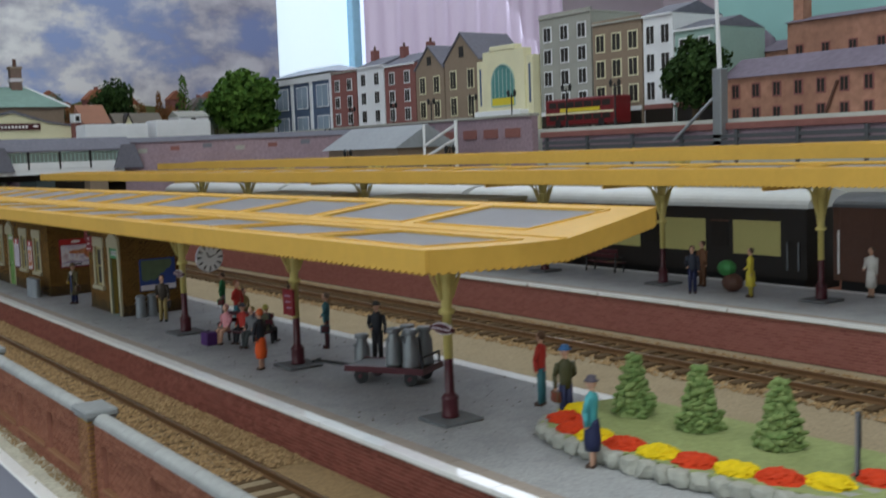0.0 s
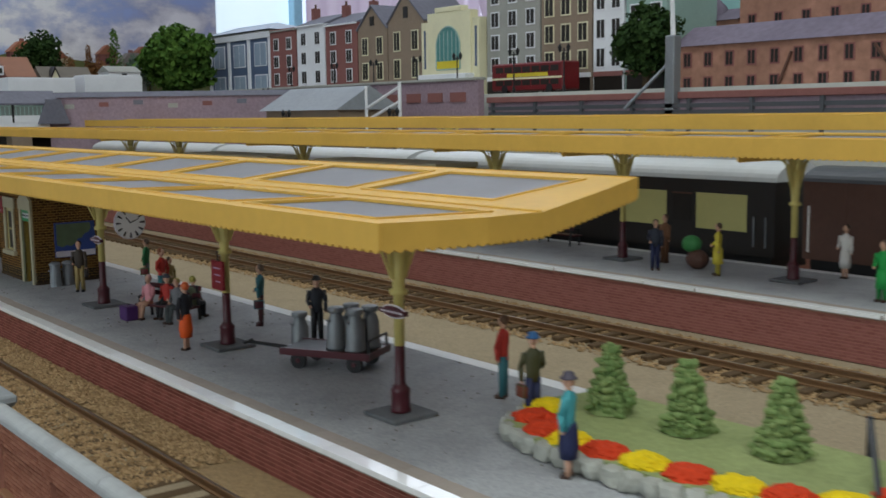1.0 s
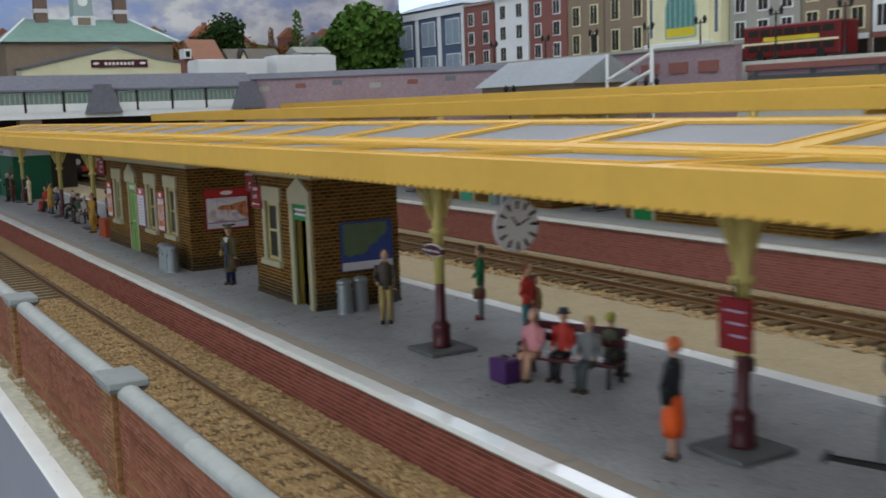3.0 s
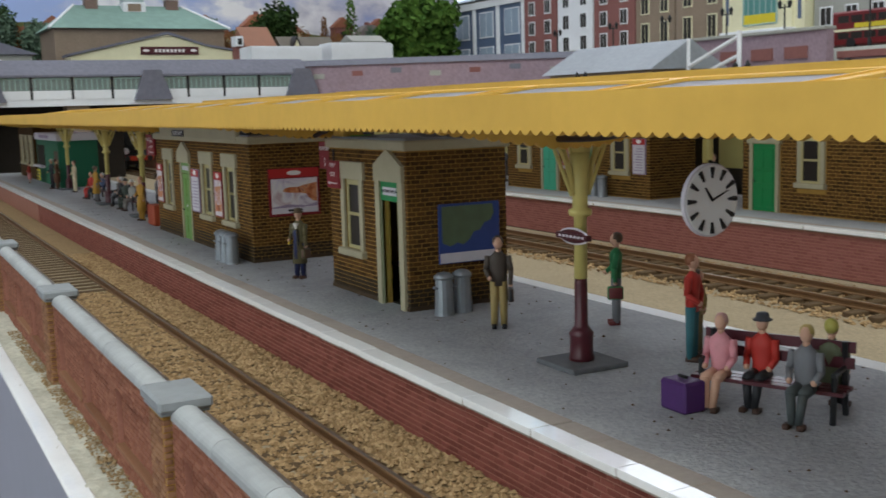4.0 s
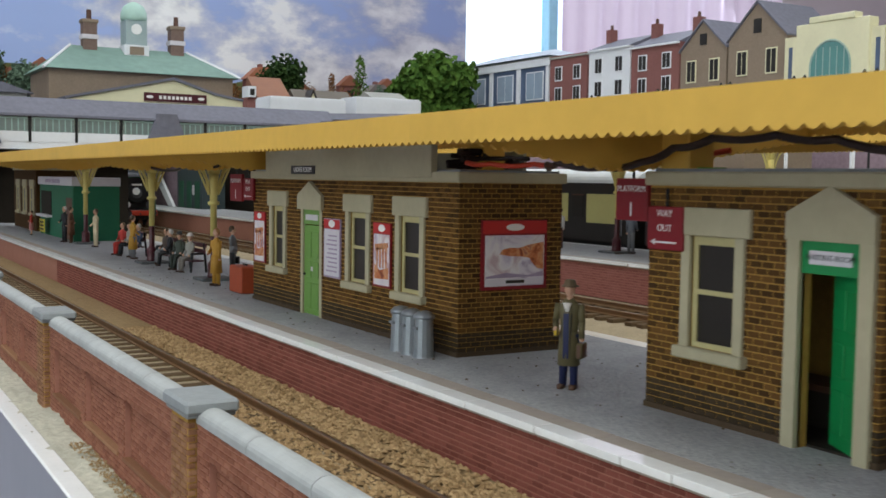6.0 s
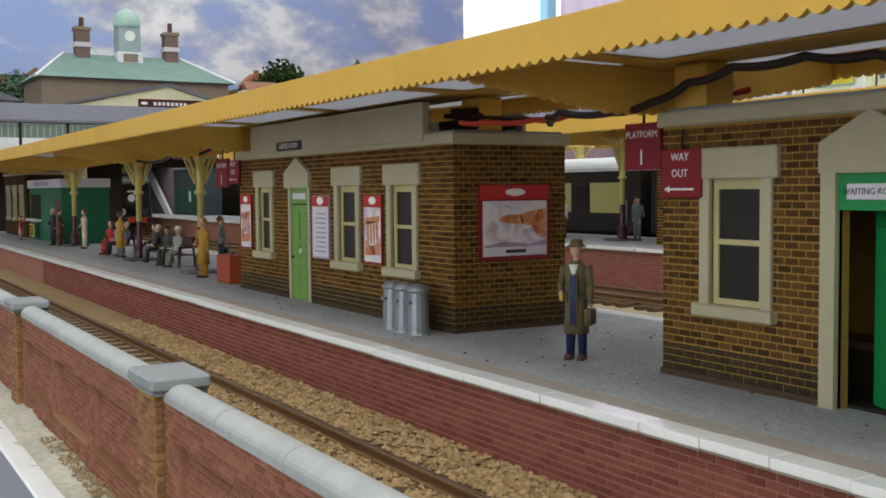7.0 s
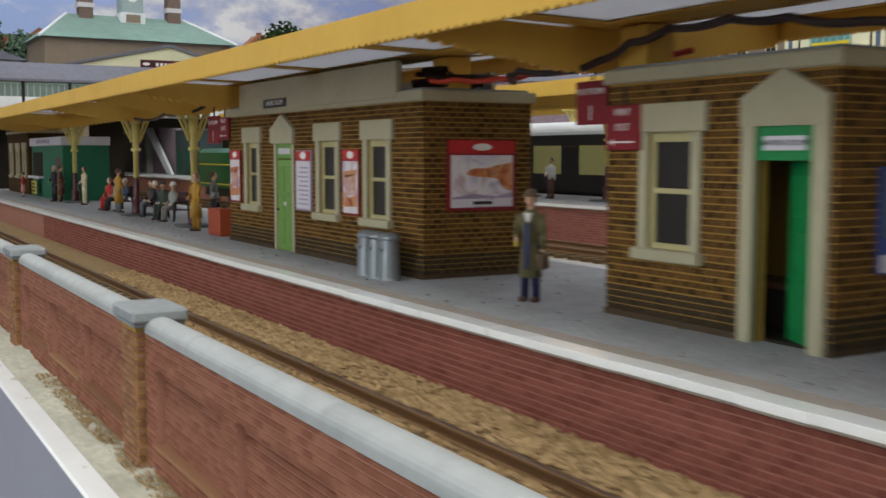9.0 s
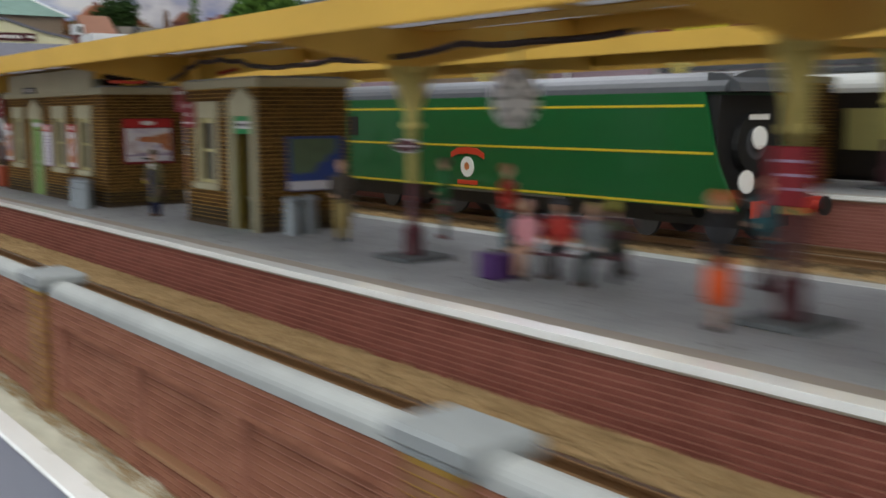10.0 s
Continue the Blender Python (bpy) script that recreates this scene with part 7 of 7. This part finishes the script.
for k in range(4):
    part("white_pilaster", B(-2.4, 0.2, -106 + k * 68.5, -98.5 + k * 68.5, 14, 103), TOWNWHITE, t)
part("white_plinth", B(-2.8, 0.2, -107, 107, 0, 14), TOWNWHITE, t)
part("white_frieze", B(-3.2, 0.2, -107.5, 107.5, 103, 112.5), TOWNWHITE, t)
hip = bmesh.new()
hv = [hip.verts.new(q) for q in ((-6, -109, 116), (82, -109, 116), (82, 109, 116), (-6, 109, 116), (34, -70, 130), (34, 70, 130))]
for q in ((0, 4, 5, 3), (3, 5, 2), (2, 5, 4, 1), (1, 4, 0), (0, 3, 2, 1)):
    hip.faces.new([hv[i] for i in q])
part("roof", hip, mat("pale_blue_grey_roof", (0.45, 0.50, 0.60), 0.6, 0.15, 200), t, "pale blue-grey hipped roof")
cinema()
bus()
for y in (225, 300, 395, 470, 560, 650, 760):
    street_lamp(640, y, 88, 44)
for y, x in ((231, 431), (420, 431), (620, 431)):
    street_lamp(x, y, -12, 82)
street_lamp(520, 620, -12, 110)
station_hall()
footbridge()
retaining_side()
backscene()
tree(636, 1120, 88, 62, 126, "broad green model tree beside the town", None, 5200)
tree(432, 1180, 110, 36, 92, "round dark green model tree", DLEAF, 2600)
tree(566, 1210, 120, 17, 94, "slim upright green poplar tree", LEAF, 500, True)
tree(680, 152, 88, 34, 82, "dark green cypress-like model tree", DLEAF, 3200)
for x, r, h, m in ((523, 12, 76, AUTUMN), (540, 15, 60, AUTUMN), (600, 15, 66, FARLEAF), (488, 14, 64, AUTUMN), (345, 20, 76, FARLEAF), (372, 17, 60, AUTUMN), (2, 12, 52, AUTUMN), (22, 14, 64, FARLEAF), (60, 27, 82, FARLEAF), (106, 25, 70, FARLEAF), (84, 12, 60, AUTUMN), (628, 14, 62, FARLEAF)):
    tree(x, 1215, 108, r, h, "russet autumn model tree on the hillside" if m is AUTUMN else "hazy green model tree on the hillside", m, 900 if m is AUTUMN else 2600, r < 14)
for x0, x1, z1, roof, wl, lab in ((405, 452, 192, (0.36, 0.13, 0.07), TOWNRED, "red brick villa with an orange tiled roof on the hillside"), (590, 632, 178, (0.2, 0.17, 0.16), TOWNSTONE, "grey stone villa on the hillside")):
    t = thing("hillside_villa", lab, "house", (x0 + x1) / 2, 1238, 100, group="hillside villas")
    w, hh = (x1 - x0) / 2, z1 - 100
    part("wall", B(-w, w, 0, 20, 0, hh - 16), wl, t)
    part("roof", P([(-w - 3, hh - 17), (-w * 0.35, hh), (w * 0.35, hh), (w + 3, hh - 17)], "y", -3, 22), flock(roof), t)
    part("chimney", B(-4, 2, 8, 14, hh - 4, hh + 5), TOWNRED, t)
    for k in (-0.5, 0.5):
        part("window", B(w * k - 4, w * k + 4, -0.7, 0, hh - 34, hh - 22), TOWNWHITE, t)
t = thing("timbered_cottage", "low slate-roofed cottage with a small yellow timbered gable", "house", 388, 930, 0)
part("wall", B(-36, 32, 0, 40, 60, 124), TOWNBROWN, t)
part("roof", P([(-4, 121), (20, 139), (44, 121)], "x", -38, 34), flock((0.13, 0.11, 0.085)), t)
part("gable", P([(-28, 118), (-12, 118), (-20, 136)], "y", -5, 12), TOWNCREAM, t)
part("gable_roof", P([(-30, 116), (-20, 138), (-10, 116), (-12, 116), (-20, 135), (-28, 116)], "y", -7, 12), UMBER, t)
t = thing("white_cottage", "small white rendered house behind the card buildings", "house", 468, 930, 0)
part("wall", B(-23, 23, 0, 40, 60, 133), TOWNWHITE, t)
part("roof", P([(-3, 132), (20, 141), (43, 132)], "x", -24, 24), TOWNSTONE, t)
part("window", B(-4, 3, -0.6, 0, 122, 130), PANE, t)
t = thing("red_roofed_shed", "long red-brown tiled roof with a white dormer window", "house", 314, 935, 0)
part("wall", B(-20, 30, 0, 44, 60, 126), TOWNRED, t)
part("roof", P([(-4, 124), (34, 152), (44, 124)], "x", -8, 32), flock((0.27, 0.12, 0.07)), t)
part("dormer", B(-21, -12, -6, 14, 126, 138), TOWNWHITE, t)
part("dormer_pane", B(-19, -14, -6.6, -5.9, 128, 135), PANE, t)
for x in (-60, -25, 62):
    tree(x, 1220, 105, 26, 80 + (x % 7) * 3, "dark green model tree behind the villa", DLEAF, 1500)
for x0, x1, z0, z1 in ((268, 350, -12, 117), (362, 438, -12, 121)):
    t = thing("blank_card_building", "plain white unfinished card building", "building", (x0 + x1) / 2, 800, 0, group="white card buildings")
    part("card_front", B((x0 - x1) / 2, (x1 - x0) / 2, 0, 40, z0, z1), TOWNWHITE, t)
    part("roof", B((x0 - x1) / 2 + 1, (x1 - x0) / 2 - 1, 2, 39, z1, z1 + 1.5), TOWNWHITE, t)
# blocks that carry the canopy on the roofs
for x, y in ((10, 5), (8, -62), (8, 120)):
    bl = thing("support_block", "ochre block carrying the canopy on the flat roof", "block", x, y, 41.3, group="canopy support blocks")
    part("block", B(-3, 3, -3.4, 3.4, 0, 6.9, bevel=0.3), YELLOW, bl)
# sagging cables below the canopy
cb = thing("cable", "loose black and red cables hung below the canopy", "cable")
WIRE = mat("black_maroon_wire", (0.022, 0.010, 0.009), 0.45, 0.1, 500)
for col, rad, pts in ((WIRE, 0.68, [(14, -14, 42.0), (6, -24, 42.4), (2, -33, 42.6), (2, -47, 41.6), (2, -57, 42.6), (2, -65, 44.9), (2, -74, 46.3), (2, -87, 46.4), (3, -97, 45.6), (2, -110, 43.6), (2, -128, 43.2), (0, -150, 43.6), (-2, -176, 42.8), (-2, -200, 44.4), (2, -216, 44.0), (6, -240, 45.0)]),
                      (BUFFERRED, 0.6, [(20, -60, 45), (14, -40, 43.4), (12, -22, 43.0), (10, -14, 42.6), (4, -6, 42.6), (3, 4, 43.2)]),
                      (WIRE, 0.6, [(8, 176, 44), (4, 192, 41.5), (4, 214, 42.5), (6, 240, 41), (6, 276, 43), (8, 300, 42)])):
    line = []
    for p, q in zip(pts, pts[1:]):
        for k in range(6):
            a = Vector(p).lerp(Vector(q), k / 6)
            a.z -= 0.5 * math.sin(math.pi * k / 6)
            line.append(a)
    bm = sweep(bmesh.new(), line, rad)
    part("cable_run", bm, col, cb, smooth=True)

coil = thing("wire_bundle", "tangled black wiring lying on the flat roof", "cable", 11, 5, 41.3)
wr = random.Random(3)
for k in range(7):
    pts = [Vector((wr.uniform(-9, 9), -3 + 1.1 * j + wr.uniform(-1.5, 1.5), 0.7 + 0.55 * k + wr.uniform(-0.15, 0.4))) for j in range(9)]
    line = [p.lerp(q, u / 4) for p, q in zip(pts, pts[1:]) for u in range(4)]
    part("wire_strand", sweep(bmesh.new(), line, 0.6), WIRE, coil)

rf = thing("ramp_fence", "black sloping rail fence at the platform ramp", "fence", 0, 0, 0)
part("top_rail", tube(bmesh.new(), (27, -464, 4.2), (50, -449, 10), 0.6, 0.6, 6), BLACK, rf)
part("fence_post", tube(bmesh.new(), (27.5, -464, 0), (27.5, -464, 4.6), 0.7, 0.7, 6), BLACK, rf)
part("fence_post", tube(bmesh.new(), (50, -449, 0), (50, -449, 10.4), 0.7, 0.7, 6), BLACK, rf)

engine = locomotive()


def motions():
    """The train runs in from the far end along the middle track and slows along the platform."""
    rows = [(0, 798), (7.2, 796), (7.5, 785), (7.7, 755), (8.0, 655), (8.3, 521), (8.8, 305), (9.2, 135), (9.6, -22), (9.8, -98), (10.0, -171)]
    walk(engine, [(t, pose(139.5 * MM, y * MM, -8 * MM)) for t, y in rows])


motions()
